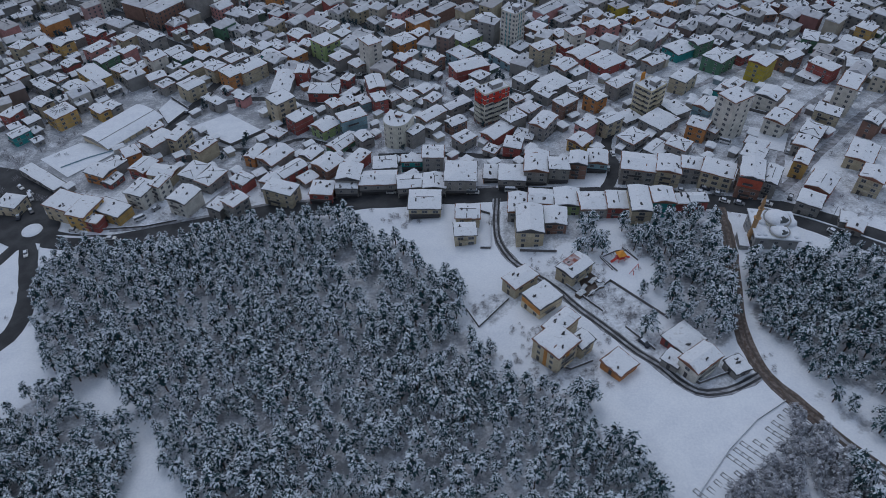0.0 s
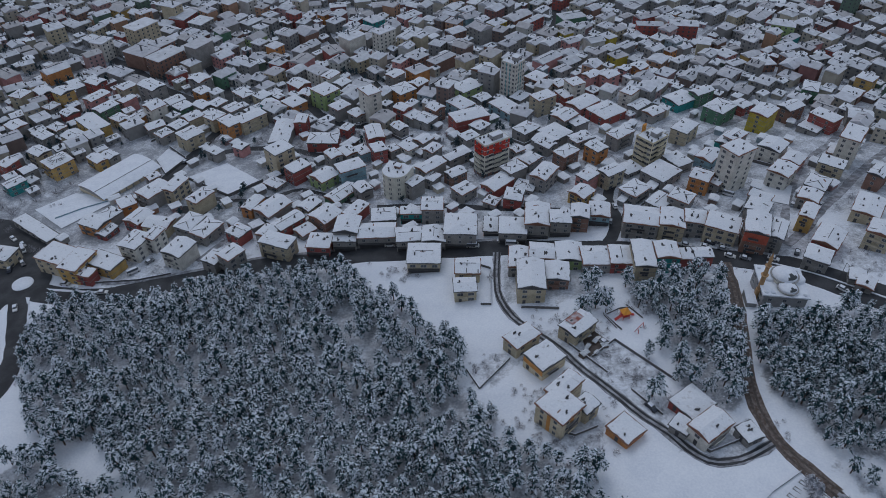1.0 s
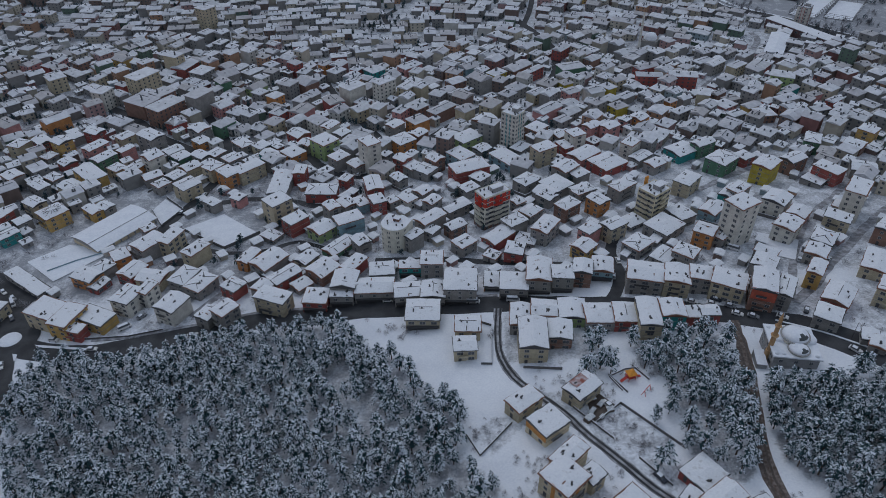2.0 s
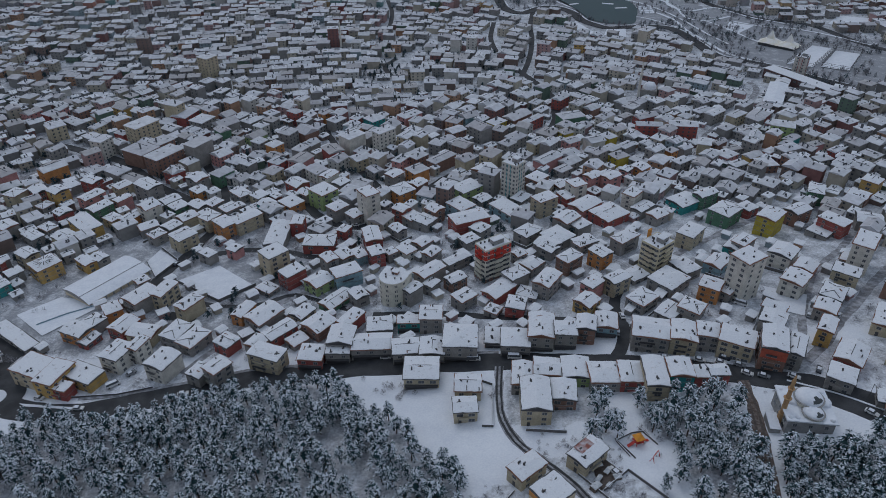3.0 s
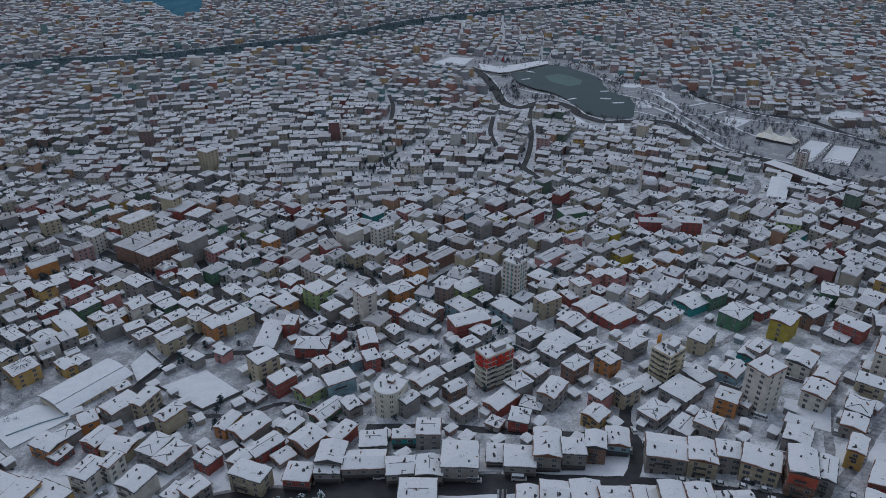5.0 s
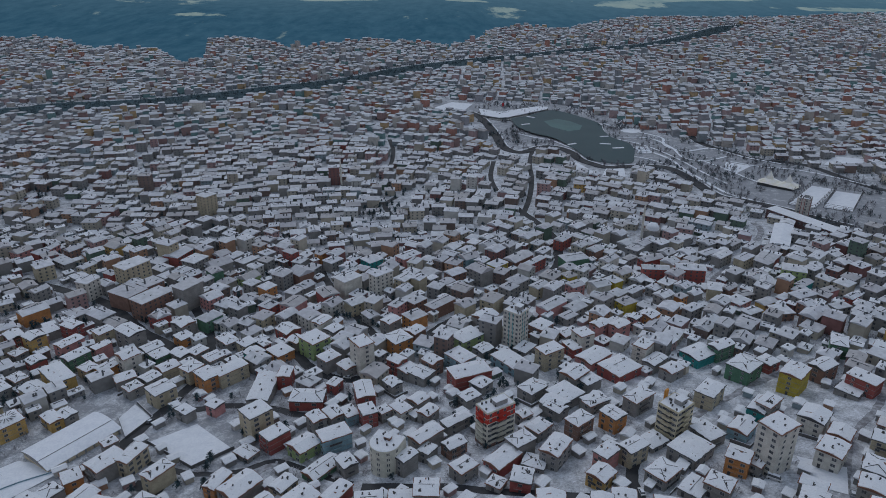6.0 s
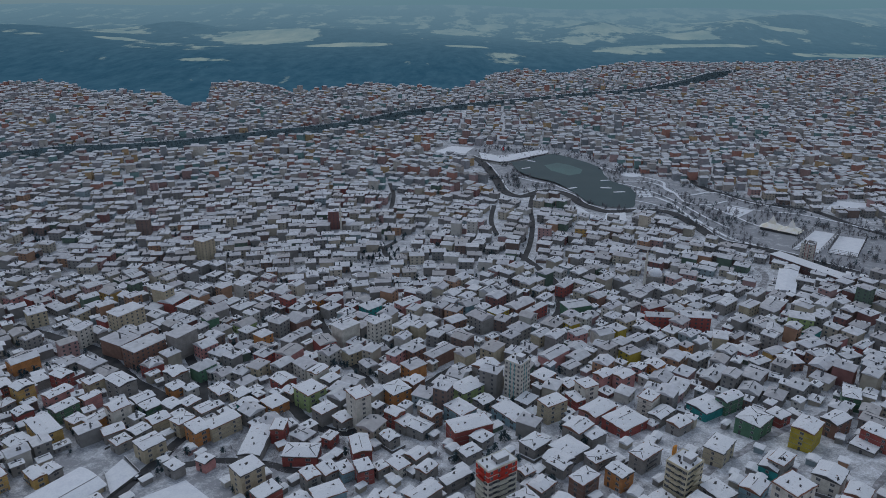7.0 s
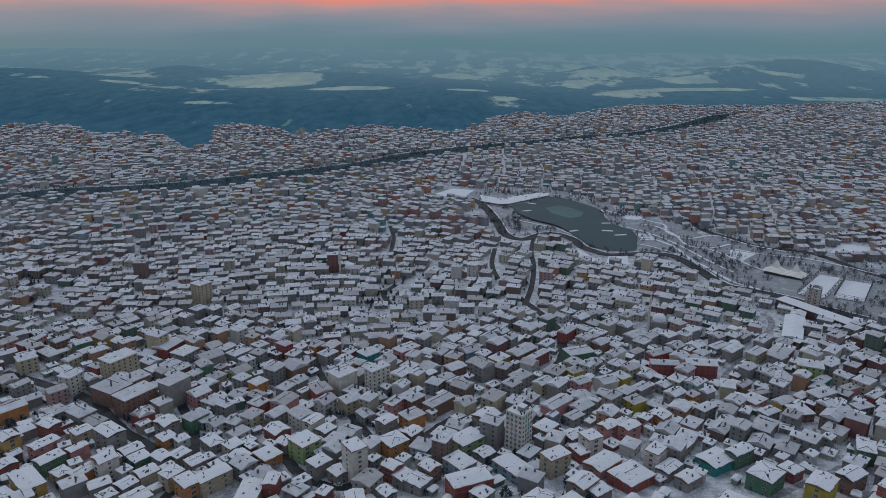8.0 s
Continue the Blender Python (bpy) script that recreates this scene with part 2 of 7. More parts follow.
GARDENS = [[(2, 150), (8, 165), (20, 163), (28, 175), (45, 172), (52, 165), (66, 147), (60, 128), (50, 138), (36, 158), (22, 160), (12, 148)], [(20, 140), (30, 146), (46, 130), (38, 118), (26, 124)],
           [(14, 188), (16, 222), (50, 220), (58, 205), (36, 186)], [(60, 120), (66, 132), (84, 130), (82, 118), (72, 114)], [(-150, 208), (-150, 232), (-90, 238), (-92, 222)], [(100, 196), (96, 206), (130, 206), (190, 170), (190, 238), (60, 238), (60, 224)]]
PARK = [(-62, 1080), (-24, 1128), (130, 1120), (205, 1010), (245, 930), (320, 835), (385, 765), (440, 700), (400, 640), (340, 580), (292, 552), (262, 595), (246, 655), (228, 695), (205, 752), (172, 772), (140, 772), (120, 800), (105, 845), (36, 845), (22, 950), (5, 1040)]


def bare_shade_share(x, y):
    """How much dark ground shows through the snow: bare, dirty or strewn, and under the pines painted shade."""
    if y > 232:
        town = min(1, (y - 232) / 10)
        return (0.73 + 0.11 * max(0.0, min(1.0, (-x - 40) / 60))) * town - 0.05 * min(1, max(0, (y - 700) / 300)) + (0.27 if in_poly(x, y, PARK) else 0)
    if abs(x) < 230 and y > 40:
        # woods: canopy shade put into the ground colour as a larger dark share
        if any(in_poly(x, y, p) for p in WOODS.values()):
            return 0.80
        if any(in_poly(x, y, p) for p in GARDENS):
            return 0.66
    return 0.12


def land_material():
    m = material("snowy_land", (0.70, 0.725, 0.78), 0.8, (0.60, 0.63, 0.70), scale=0.12, amount=0.6, fine=1.6, bump=0.25)
    n, l = m.node_tree.nodes, m.node_tree.links
    b = n["Principled BSDF"]
    at, geo, n1, n2, avg, thr, sub, rmp, mix, tone = (n.new(k) for k in ("ShaderNodeAttribute", "ShaderNodeNewGeometry", "ShaderNodeTexNoise", "ShaderNodeTexNoise", "ShaderNodeMath", "ShaderNodeMath", "ShaderNodeMath", "ShaderNodeMapRange", "ShaderNodeMixRGB", "ShaderNodeMixRGB"))
    at.attribute_name = "bare"
    n1.inputs["Scale"].default_value, n1.inputs["Detail"].default_value = 0.15, 10
    n1.inputs["Roughness"].default_value = 0.68
    n2.inputs["Scale"].default_value, n2.inputs["Detail"].default_value = 1.1, 8
    n2.inputs["Roughness"].default_value = 0.7
    for nn in (n1, n2):
        l.new(geo.outputs["Position"], nn.inputs["Vector"])
    avg.operation, avg.inputs[1].default_value = "MULTIPLY_ADD", 0.45
    l.new(n2.outputs[0], avg.inputs[0])
    half = n.new("ShaderNodeMath")
    half.operation, half.inputs[1].default_value = "MULTIPLY", 0.55
    l.new(n1.outputs[0], half.inputs[0])
    l.new(half.outputs[0], avg.inputs[2])
    thr.operation, thr.inputs[1].default_value, thr.inputs[2].default_value = "MULTIPLY_ADD", 0.40, -0.76
    l.new(at.outputs["Fac"], thr.inputs[0])
    sub.operation = "ADD"
    l.new(avg.outputs[0], sub.inputs[0])
    l.new(thr.outputs[0], sub.inputs[1])
    rmp.inputs[1].default_value, rmp.inputs[2].default_value, rmp.inputs[4].default_value = -0.07, 0.12, 0.82
    l.new(sub.outputs[0], rmp.inputs[0])
    tone.inputs[1].default_value, tone.inputs[2].default_value = (0.075, 0.080, 0.090, 1), (0.225, 0.235, 0.265, 1)
    l.new(n2.outputs[0], tone.inputs[0])
    l.new(rmp.outputs[0], mix.inputs[0])
    l.new(b.inputs["Base Color"].links[0].from_socket, mix.inputs[1])
    l.new(tone.outputs[0], mix.inputs[2])
    l.new(mix.outputs[0], b.inputs["Base Color"])
    return m


ground_ob = sheet("ground", graded(-260, 260, 3.5, -4200, 4200), graded(40, 430, 3.5, -1500, 4650), lambda x, y: ground(x, y), [land_material()])
share = ground_ob.data.attributes.new("bare", "FLOAT", "POINT")
share.data.foreach_set("value", [bare_shade_share(v.co.x, v.co.y) for v in ground_ob.data.vertices])
tagged(ground_ob, "snow-covered sloping land under the wood and the town", "ground", kind="structure")

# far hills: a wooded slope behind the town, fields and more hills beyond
def hazed_glowing_land():
    """Faraway wood and snowfields that glow in their own colour, with haze painted in by distance; the fields come from
    the land's own share.
    """
    m = material("hazed_glowing_land", (0.02, 0.02, 0.02), 1.0, scale=0.01, bump=0.0, fine=0.05)
    n, l = m.node_tree.nodes, m.node_tree.links
    b = n["Principled BSDF"]
    geo, at, sep = n.new("ShaderNodeNewGeometry"), n.new("ShaderNodeAttribute"), n.new("ShaderNodeSeparateXYZ")
    at.attribute_name = "field"
    l.new(geo.outputs["Position"], sep.inputs[0])

    def grain(scale, detail, stretch):
        mp, nz = n.new("ShaderNodeMapping"), n.new("ShaderNodeTexNoise")
        mp.inputs["Scale"].default_value = stretch
        nz.inputs["Scale"].default_value, nz.inputs["Detail"].default_value, nz.inputs["Roughness"].default_value = scale, detail, 0.65
        l.new(geo.outputs["Position"], mp.inputs[0])
        l.new(mp.outputs[0], nz.inputs["Vector"])
        return nz.outputs[0]

    def span(src, lo, hi, out0=0.0, out1=1.0):
        r = n.new("ShaderNodeMapRange")
        r.inputs[1].default_value, r.inputs[2].default_value, r.inputs[3].default_value, r.inputs[4].default_value = lo, hi, out0, out1
        l.new(src, r.inputs[0])
        return r.outputs[0]

    def blend(fac, c0, c1):
        mx = n.new("ShaderNodeMixRGB")
        l.new(fac, mx.inputs[0])
        for k, c in ((1, c0), (2, c1)):
            if isinstance(c, tuple):
                mx.inputs[k].default_value = (*c, 1)
            else:
                l.new(c, mx.inputs[k])
        return mx.outputs[0]

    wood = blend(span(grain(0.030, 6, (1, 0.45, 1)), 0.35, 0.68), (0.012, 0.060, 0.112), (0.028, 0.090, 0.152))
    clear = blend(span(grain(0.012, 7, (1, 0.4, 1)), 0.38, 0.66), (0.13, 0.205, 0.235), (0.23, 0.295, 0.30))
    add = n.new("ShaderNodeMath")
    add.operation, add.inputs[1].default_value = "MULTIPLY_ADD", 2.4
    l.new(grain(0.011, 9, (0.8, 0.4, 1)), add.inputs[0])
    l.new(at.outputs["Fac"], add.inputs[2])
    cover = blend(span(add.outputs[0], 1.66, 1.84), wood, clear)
    # evening haze mixed into the colour, thicker with distance
    painted_haze = blend(span(sep.outputs[1], 2100, 4700, 0.0, 0.93), cover, (0.120, 0.220, 0.295))
    l.new(painted_haze, b.inputs["Emission Color"])
    # the hills emit this hazed colour themselves
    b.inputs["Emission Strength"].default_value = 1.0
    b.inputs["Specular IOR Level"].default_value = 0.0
    return m


def bump_at(x, y, cx, cy, rx, ry):
    return np.exp(-((x - cx) / rx) ** 2 - ((y - cy) / ry) ** 2)


TOWN_EDGE = [(-4000, 1800), (-1195, 1810), (-1072, 1870), (-921, 1712), (-838, 1684), (-713, 1660), (-632, 1833), (-596, 1890), (-495, 1800), (-413, 1702), (-366, 1732), (-246, 1845), (-181, 1783),
             (-128, 1815), (-40, 1717), (0, 1824), (28, 1862), (64, 2085), (167, 2168), (274, 2098), (383, 2260), (501, 2412), (698, 2460), (903, 2412), (1456, 2600), (4000, 2600)]


def past_town(x, y):
    """Metres past the last houses, where the wooded slope begins; a tongue of wood reaches into the town."""
    d = y - np.interp(x, [p[0] for p in TOWN_EDGE], [p[1] for p in TOWN_EDGE])
    tongue = np.minimum(y - 1458 - np.where(x < -574, (-574 - x) / 0.688, (x + 574) * 3.5), -546 - 0.309 * (y - 1555) - x)
    return np.maximum(d, tongue)


def hills(x, y):
    d = past_town(x, y)
    rise = np.clip(d / 700, 0, 1)
    z = ground(x, y) - 6 + 8 * np.clip(d / 14, 0, 1)
    z = z + 40 * rise * rise * (3 - 2 * rise) * (0.35 + 0.65 / (1 + np.exp((x - 100) / 220)))
    z = z + 70 * bump_at(x, y, -1850, 2700, 420, 500) + 52 * bump_at(x, y, -1346, 3380, 190, 260) + 25 * bump_at(x, y, -800, 3300, 380, 250)
    z = z + 48 * bump_at(x, y, 650, 3700, 160, 260) + 85 * bump_at(x, y, 1600, 3750, 420, 330) + 45 * bump_at(x, y, 1250, 3500, 200, 260)
    far = np.clip((y - 3300) / 1350, 0, 1)
    return z + 108 * far * far + 6 * np.sin(x / 210 + y / 330) * np.clip(d / 500, 0, 1)


# centre, half widths and strength of each clearing, village or snowfield among the far woods
CLEARINGS = [(-848, 3092, 215, 330, 1.0), (-1293, 2715, 130, 60, 0.75), (-1075, 2570, 190, 170, 0.56), (-797, 2162, 75, 42, 0.72), (-442, 2725, 180, 85, 0.95), (-7, 2674, 95, 48, 0.9), (126, 2447, 85, 150, 0.60),
             (-1590, 2600, 80, 70, 0.55), (-1460, 3068, 120, 260, 0.75), (-90, 3640, 110, 240, 0.8), (117, 3920, 120, 130, 0.85), (448, 3300, 120, 220, 0.72), (1010, 3400, 120, 200, 0.92), (908, 3000, 300, 62, 0.92)]
CLEARINGS_FAR = [(1425, 3449, 120, 40, 0.9), (600, 2890, 130, 180, 0.66), (1359, 2732, 220, 85, 0.74), (560, 4000, 330, 300, 0.70), (-560, 4020, 230, 150, 0.7), (1900, 4150, 500, 220, 0.72), (2200, 2900, 300, 150, 0.7), (-2300, 3400, 400, 200, 0.6)]


def field_share(x, y):
    v = 0.10 + 0.44 * np.clip((y - 2900) / 700, 0, 1) * (0.6 + 0.4 / (1 + np.exp(-x / 200)))
    for cx, cy, rx, ry, k in CLEARINGS + CLEARINGS_FAR:
        r = np.sqrt(((x - cx) / rx) ** 2 + ((y - cy) / ry) ** 2)
        v = np.maximum(v, (0.08 + 0.92 * k) * np.clip((1.35 - r) / 0.75, 0, 1))
    round_hill = bump_at(x, y, -1300, 3330, 210, 300)
    east_hill = bump_at(x, y, 1640, 3560, 330, 330) * ((y > 3480) | (x > 1560))
    return v * (1 - np.clip(round_hill * 2.2 - 0.9, 0, 0.9)) * (1 - np.clip(east_hill * 2.2 - 0.9, 0, 0.9))


hill_ob = sheet("backdrop_hills", np.arange(-3400, 3401, 20), np.arange(1440, 4660, 16), hills, [hazed_glowing_land()])
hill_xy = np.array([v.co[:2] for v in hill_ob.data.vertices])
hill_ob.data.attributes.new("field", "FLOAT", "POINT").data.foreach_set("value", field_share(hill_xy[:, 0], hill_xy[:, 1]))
tagged(hill_ob, "dark wooded hills and pale snowfields far behind the town, glowing with painted haze", "hills", kind="structure")


# ---- roads ----
def smooth_line(points, step=4.0):
    """An even, rounded line through a few corner points."""
    p = [Vector((*q, 0)) for q in points]
    p = [2 * p[0] - p[1]] + p + [2 * p[-1] - p[-2]]
    out = []
    for i in range(1, len(p) - 2):
        n = max(2, int((p[i + 1] - p[i]).length / step))
        for k in range(n):
            t = k / n
            out.append(0.5 * ((2 * p[i]) + (p[i + 1] - p[i - 1]) * t + (2 * p[i - 1] - 5 * p[i] + 4 * p[i + 1] - p[i + 2]) * t * t + (3 * p[i] - p[i - 1] - 3 * p[i + 1] + p[i + 2]) * t ** 3))
    out.append(p[-2])
    return [(q.x, q.y) for q in out]


road_lines = []


def ribbon(name, points, width, mat, lift, label, category="road", offset=0.0, kind="structure", thick=0.25, blocks=True, ragged=0.0):
    line = smooth_line(points)
    b, rng = Builder(), random.Random(name)
    n = len(line)
    for i, (x, y) in enumerate(line):
        x0, y0 = line[max(0, i - 1)]
        x1, y1 = line[min(n - 1, i + 1)]
        k = math.hypot(x1 - x0, y1 - y0)
        nx, ny = -(y1 - y0) / k, (x1 - x0) / k
        wl_, wr_ = width / 2 + rng.uniform(-ragged, ragged), width / 2 + rng.uniform(-ragged, ragged)
        for s, dz in ((offset + wl_, -thick), (offset + wl_ - 0.05, 0), (offset - wr_ + 0.05, 0), (offset - wr_, -thick)):
            px, py = x + nx * s, y + ny * s
            b.v.append((px, py, gz(px, py) + lift + dz))
        if i:
            a = 4 * i
            for j in range(3):
                b.f.append((a - 4 + j, a + j, a + j + 1, a - 3 + j))
                b.m.append(0)
    if blocks:
        road_lines.append((np.array(line), width / 2))
    return tagged(new(name, b.mesh(name, [mat])), label, category, kind=kind)


MAIN = [(-183, 212), (-168, 207), (-150, 205), (-134, 208), (-105, 215.5), (-84, 221), (-62, 222.5), (-43, 225), (-24, 225.5), (14, 225), (42, 222.5), (75, 218), (95, 212),
        (105, 208.6), (120, 201), (131, 191.5), (138, 184.5), (147, 176), (160, 163), (185, 140)]
LEFT = [(-183.6, 208), (-176, 192.5), (-167, 173), (-164, 157), (-170, 146), (-190, 136), (-230, 125)]
LANE = [(14, 222), (13, 203), (14, 192), (18, 181.6), (22.8, 175.4), (32.7, 164), (36.7, 157.2), (43, 148.5), (49, 140.3), (54.5, 132.7), (60, 126.6), (63.6, 121), (68, 116.8), (73.5, 116), (80, 117.9), (87, 121.7)]
DIRT = [(99, 207), (98.2, 195), (95.2, 177.7), (90.8, 159.7), (87.1, 141.2), (86.8, 129.3), (88.3, 121.4), (92.4, 112.9), (97, 105), (101, 97.6), (107, 89), (120, 68)]
ribbon("road_main", MAIN, 10.5, asphalt, 0.18, "wet dark asphalt main road cleared of snow", ragged=0.35)
ribbon("road_dual", [(108, 208.5), (122, 205), (134, 196.5), (142, 189), (152, 180), (166, 166), (190, 143)], 8.0, asphalt, 0.20, "second carriageway of the main road, wet asphalt", ragged=0.3)
ribbon("road_left", LEFT, 7.5, asphalt, 0.20, "wet dark asphalt road bending downhill beside the wood", ragged=0.3)
ribbon("road_up", [(-187, 216), (-206, 239), (-217.5, 253), (-239, 268), (-290, 300)], 7.5, asphalt, 0.16, "wet asphalt street leaving the roundabout", ragged=0.4)
ribbon("road_west", [(-187, 209), (-191, 193), (-198, 183), (-225, 160)], 5, asphalt, 0.14, "wet asphalt street below the roundabout", ragged=0.3)
ribbon("road_lane", LANE, 3.3, slush_mat, 0.20, "narrow slushy lane between snow banks", ragged=0.4)
for side in (-0.8, 0.8):
    ribbon("road_track", LANE, 0.85, asphalt, 0.24, "wet wheel track in the slush", offset=side, blocks=False, ragged=0.14)
ribbon("road_dirt", DIRT[:9], 4.0, dirt_mat, 0.22, "muddy brown track along the wood", ragged=0.5)
ribbon("road_dirt", DIRT[7:], 2.9, slush_mat, 0.21, "snowy lower stretch of the track with muddy ruts", ragged=0.4)
for side in (-1.0, 0.9):
    ribbon("road_track", DIRT, 0.75, mud_dark, 0.26, "wet wheel rut in the mud", offset=side, blocks=False, ragged=0.2)
STREETS = [
    ([(-153.6, 284), (-151, 301), (-144.6, 322), (-141.4, 339), (-138.7, 356), (-150, 400), (-185, 455)], 6, 0),
    ([(-95.6, 378.5), (-82.4, 361.4), (-70.8, 351), (-57.5, 347), (-42.5, 357), (-29.3, 379), (-18.4, 400), (-4.6, 419), (14, 444), (60, 490), (70, 560), (45, 640)], 6, 0),
    ([(125.2, 217), (134.2, 225), (147, 240), (162, 256), (181, 276), (199, 293.6), (250, 340)], 4.0, 1),
    ([(125.3, 220.5), (135, 243.4), (144.5, 262), (155.4, 280.5), (170, 297), (182, 309), (215, 350)], 3.4, 1),
    ([(58.4, 224), (63.3, 234), (65, 246), (64.3, 259), (70, 280)], 5, 0),
    ([(82, 285), (92.3, 294.4), (106.5, 308.5), (124.2, 322), (142.5, 335), (200, 370)], 3.6, 1),
    ([(-40, 262), (-9.3, 260.4), (7.5, 257.4), (27.3, 254), (55, 250)], 4.0, 0),
    ([(-129.9, 321.5), (-113, 325), (-90.5, 321), (-72.7, 315), (-40, 318)], 4.5, 0),
    ([(-113.4, 226), (-104.3, 242), (-97.5, 254.6), (-85.8, 272.5), (-71, 281.4), (-45, 264)], 3.2, 1),
    ([(-150, 286), (-136, 282), (-124, 277.3), (-114.8, 273.7), (-102.8, 273.1), (-90.4, 275.5), (-78.7, 280.5), (-58.2, 270.4), (-44, 264)], 3.0, 0),
    ([(-312, 480), (-287, 469), (-259, 456), (-232, 442), (-209, 421), (-191, 403), (-169, 387), (-147, 369)], 7, 0),
    ([(-108, 541), (-103, 500), (-90, 465), (-81, 448), (-57, 405), (-45, 385)], 5, 0),
    ([(239, 598), (238, 578), (216, 540), (176, 487), (156, 459)], 5, 1),
    ([(-295, 398), (-276.4, 436), (-251, 469), (-215, 500)], 5, 1),
]
for pts, wd, kd in STREETS:
    ribbon("road_street", pts, wd, slush_mat if kd else asphalt, 0.14, "slushy side street between houses" if kd else "wet dark side street between houses", ragged=0.4)
# snow kerb line in the middle of the dual carriageway
ribbon("road_median", [(114, 206), (127, 198), (136.5, 189.8), (145, 181.7), (158, 169), (184, 143)], 0.8, snow_mat, 0.40, "snow-covered kerb between the carriageways", blocks=False)
ribbon("pavement_north", [(-150, 213), (-134, 214.5), (-105, 221.5), (-84, 227), (-62, 228.5), (-43, 231), (-24, 231.5), (14, 231)], 1.6, slush_mat, 0.30, "slushy pavement along the main road", offset=0, blocks=False)

island = Builder()
island.tube(0, 0, -0.5, 0.45, 4.5, 4.2, 24)
island.dome(0, 0, 0.45, 4.2, 0.5, 24, 4)
isl = new("roundabout_island", island.mesh("roundabout_island", [snow_mat], True))
isl.matrix_basis = pose(-185, 214.5, gz(-185, 214.5) + 0.2)
tagged(isl, "round traffic island under snow", "roundabout", kind="structure")
apron = Builder()
APRON = [(-229.4, 265.1), (-214.9, 261.5), (-189.3, 243.9), (-184.3, 247.0), (-177.8, 241.8), (-188.7, 240.2), (-190.3, 234.3), (-181.6, 222.5), (-176.4, 211.6), (-185.4, 201.8), (-199.1, 208.9)]
apron.v = [(x, y, gz(x, y) + 0.12) for x, y in APRON]
apron.f, apron.m = [tuple(range(len(APRON)))], [0]
apron_me = apron.mesh("road_apron", [asphalt])
if apron_me.polygons[0].normal.z < 0:
    apron_me.flip_normals()
tagged(new("road_apron", apron_me), "wet asphalt forecourt beside the roundabout", "road", kind="structure")
disc = Builder()
disc.v = [(-185 + 11.5 * math.cos(a) , 214.5 + 11.5 * math.sin(a), 0) for a in [2 * math.pi * i / 32 for i in range(32)]]
disc.v = [(x, y, gz(x, y) + 0.22) for x, y, _ in disc.v] + [(-185, 214.5, gz(-185, 214.5) + 0.22)]
disc.f = [(i, (i + 1) % 32, 32) for i in range(32)]
disc.m = [0] * 32
tagged(new("road_roundabout", disc.mesh("road_roundabout", [asphalt])), "wet asphalt roundabout", "road", kind="structure")


def near_road(x, y, gap):
    for line, half in road_lines:
        if np.min(np.hypot(line[:, 0] - x, line[:, 1] - y)) < half + gap:
            return True
    return False


# ---- houses ----
FLOOR = 2.6
taken = []


def window_mesh(w, h):
    b = Builder()
    b.box(-w / 2, -0.06, -h / 2, w / 2, 0.04, h / 2, 0, True)
    g = 0.09
    b.add([(-w / 2 + g, -0.075, -h / 2 + g), (-0.04, -0.075, -h / 2 + g), (-0.04, -0.075, h / 2 - g), (-w / 2 + g, -0.075, h / 2 - g)], [(0, 1, 2, 3)], 1)
    b.add([(0.04, -0.075, -h / 2 + g), (w / 2 - g, -0.075, -h / 2 + g), (w / 2 - g, -0.075, h / 2 - g), (0.04, -0.075, h / 2 - g)], [(0, 1, 2, 3)], 1)
    return b.mesh("window", [frame_mat, glass_mat])


windows = [window_mesh(1.3, 1.35), window_mesh(1.7, 1.35), window_mesh(2.3, 1.5)]
door_b = Builder()
door_b.box(-0.55, -0.09, 0, 0.55, 0.03, 2.1, 0, True)
door_me = door_b.mesh("door", [dark_mat])
chim_b = Builder()
chim_b.box(-0.35, -0.35, -0.8, 0.35, 0.35, 1.1)
chim_b.box(-0.45, -0.45, 1.1, 0.45, 0.45, 1.22, 0, True)
chim_b.box(-0.3, -0.3, 1.22, 0.3, 0.3, 1.4)
chim_me = chim_b.mesh("chimney", [dark_mat])



def roof_shape(kind, w, d, rise, over, lift, thick):
    """A closed hipped, gabled or flat slab over a plan w x d, with its eaves at lift."""
    b = Builder()
    x, y = w / 2 + over, d / 2 + over
    z0, z1, z2 = lift, lift + thick, lift + thick + rise
    base = [(-x, -y, z0), (x, -y, z0), (x, y, z0), (-x, y, z0), (-x, -y, z1), (x, -y, z1), (x, y, z1), (-x, y, z1)]
    side = [(0, 1, 5, 4), (1, 2, 6, 5), (2, 3, 7, 6), (3, 0, 4, 7), (3, 2, 1, 0)]
    if kind == "f":
        b.add(base, side + [(4, 5, 6, 7)])
        return b
    along = w >= d
    if kind == "h":
        k = min(x, y) * 0.85
        r = [(-x + k, 0, z2), (x - k, 0, z2)] if along else [(0, -y + k, z2), (0, y - k, z2)]
    else:
        r = [(-x, 0, z2), (x, 0, z2)] if along else [(0, -y, z2), (0, y, z2)]
    if along:
        top = [(4, 5, 9, 8), (6, 7, 8, 9), (7, 4, 8), (5, 6, 9)]
    else:
        top = [(4, 5, 8), (5, 6, 9, 8), (6, 7, 9), (7, 4, 8, 9)]
    b.add(base + r, side + top)
    return b


def sub_box(name, x0, y0, z0, x1, y1, z1, mat):
    b = Builder()
    b.box(x0, y0, z0, x1, y1, z1, 0, True)
    return b.mesh(name, [mat])


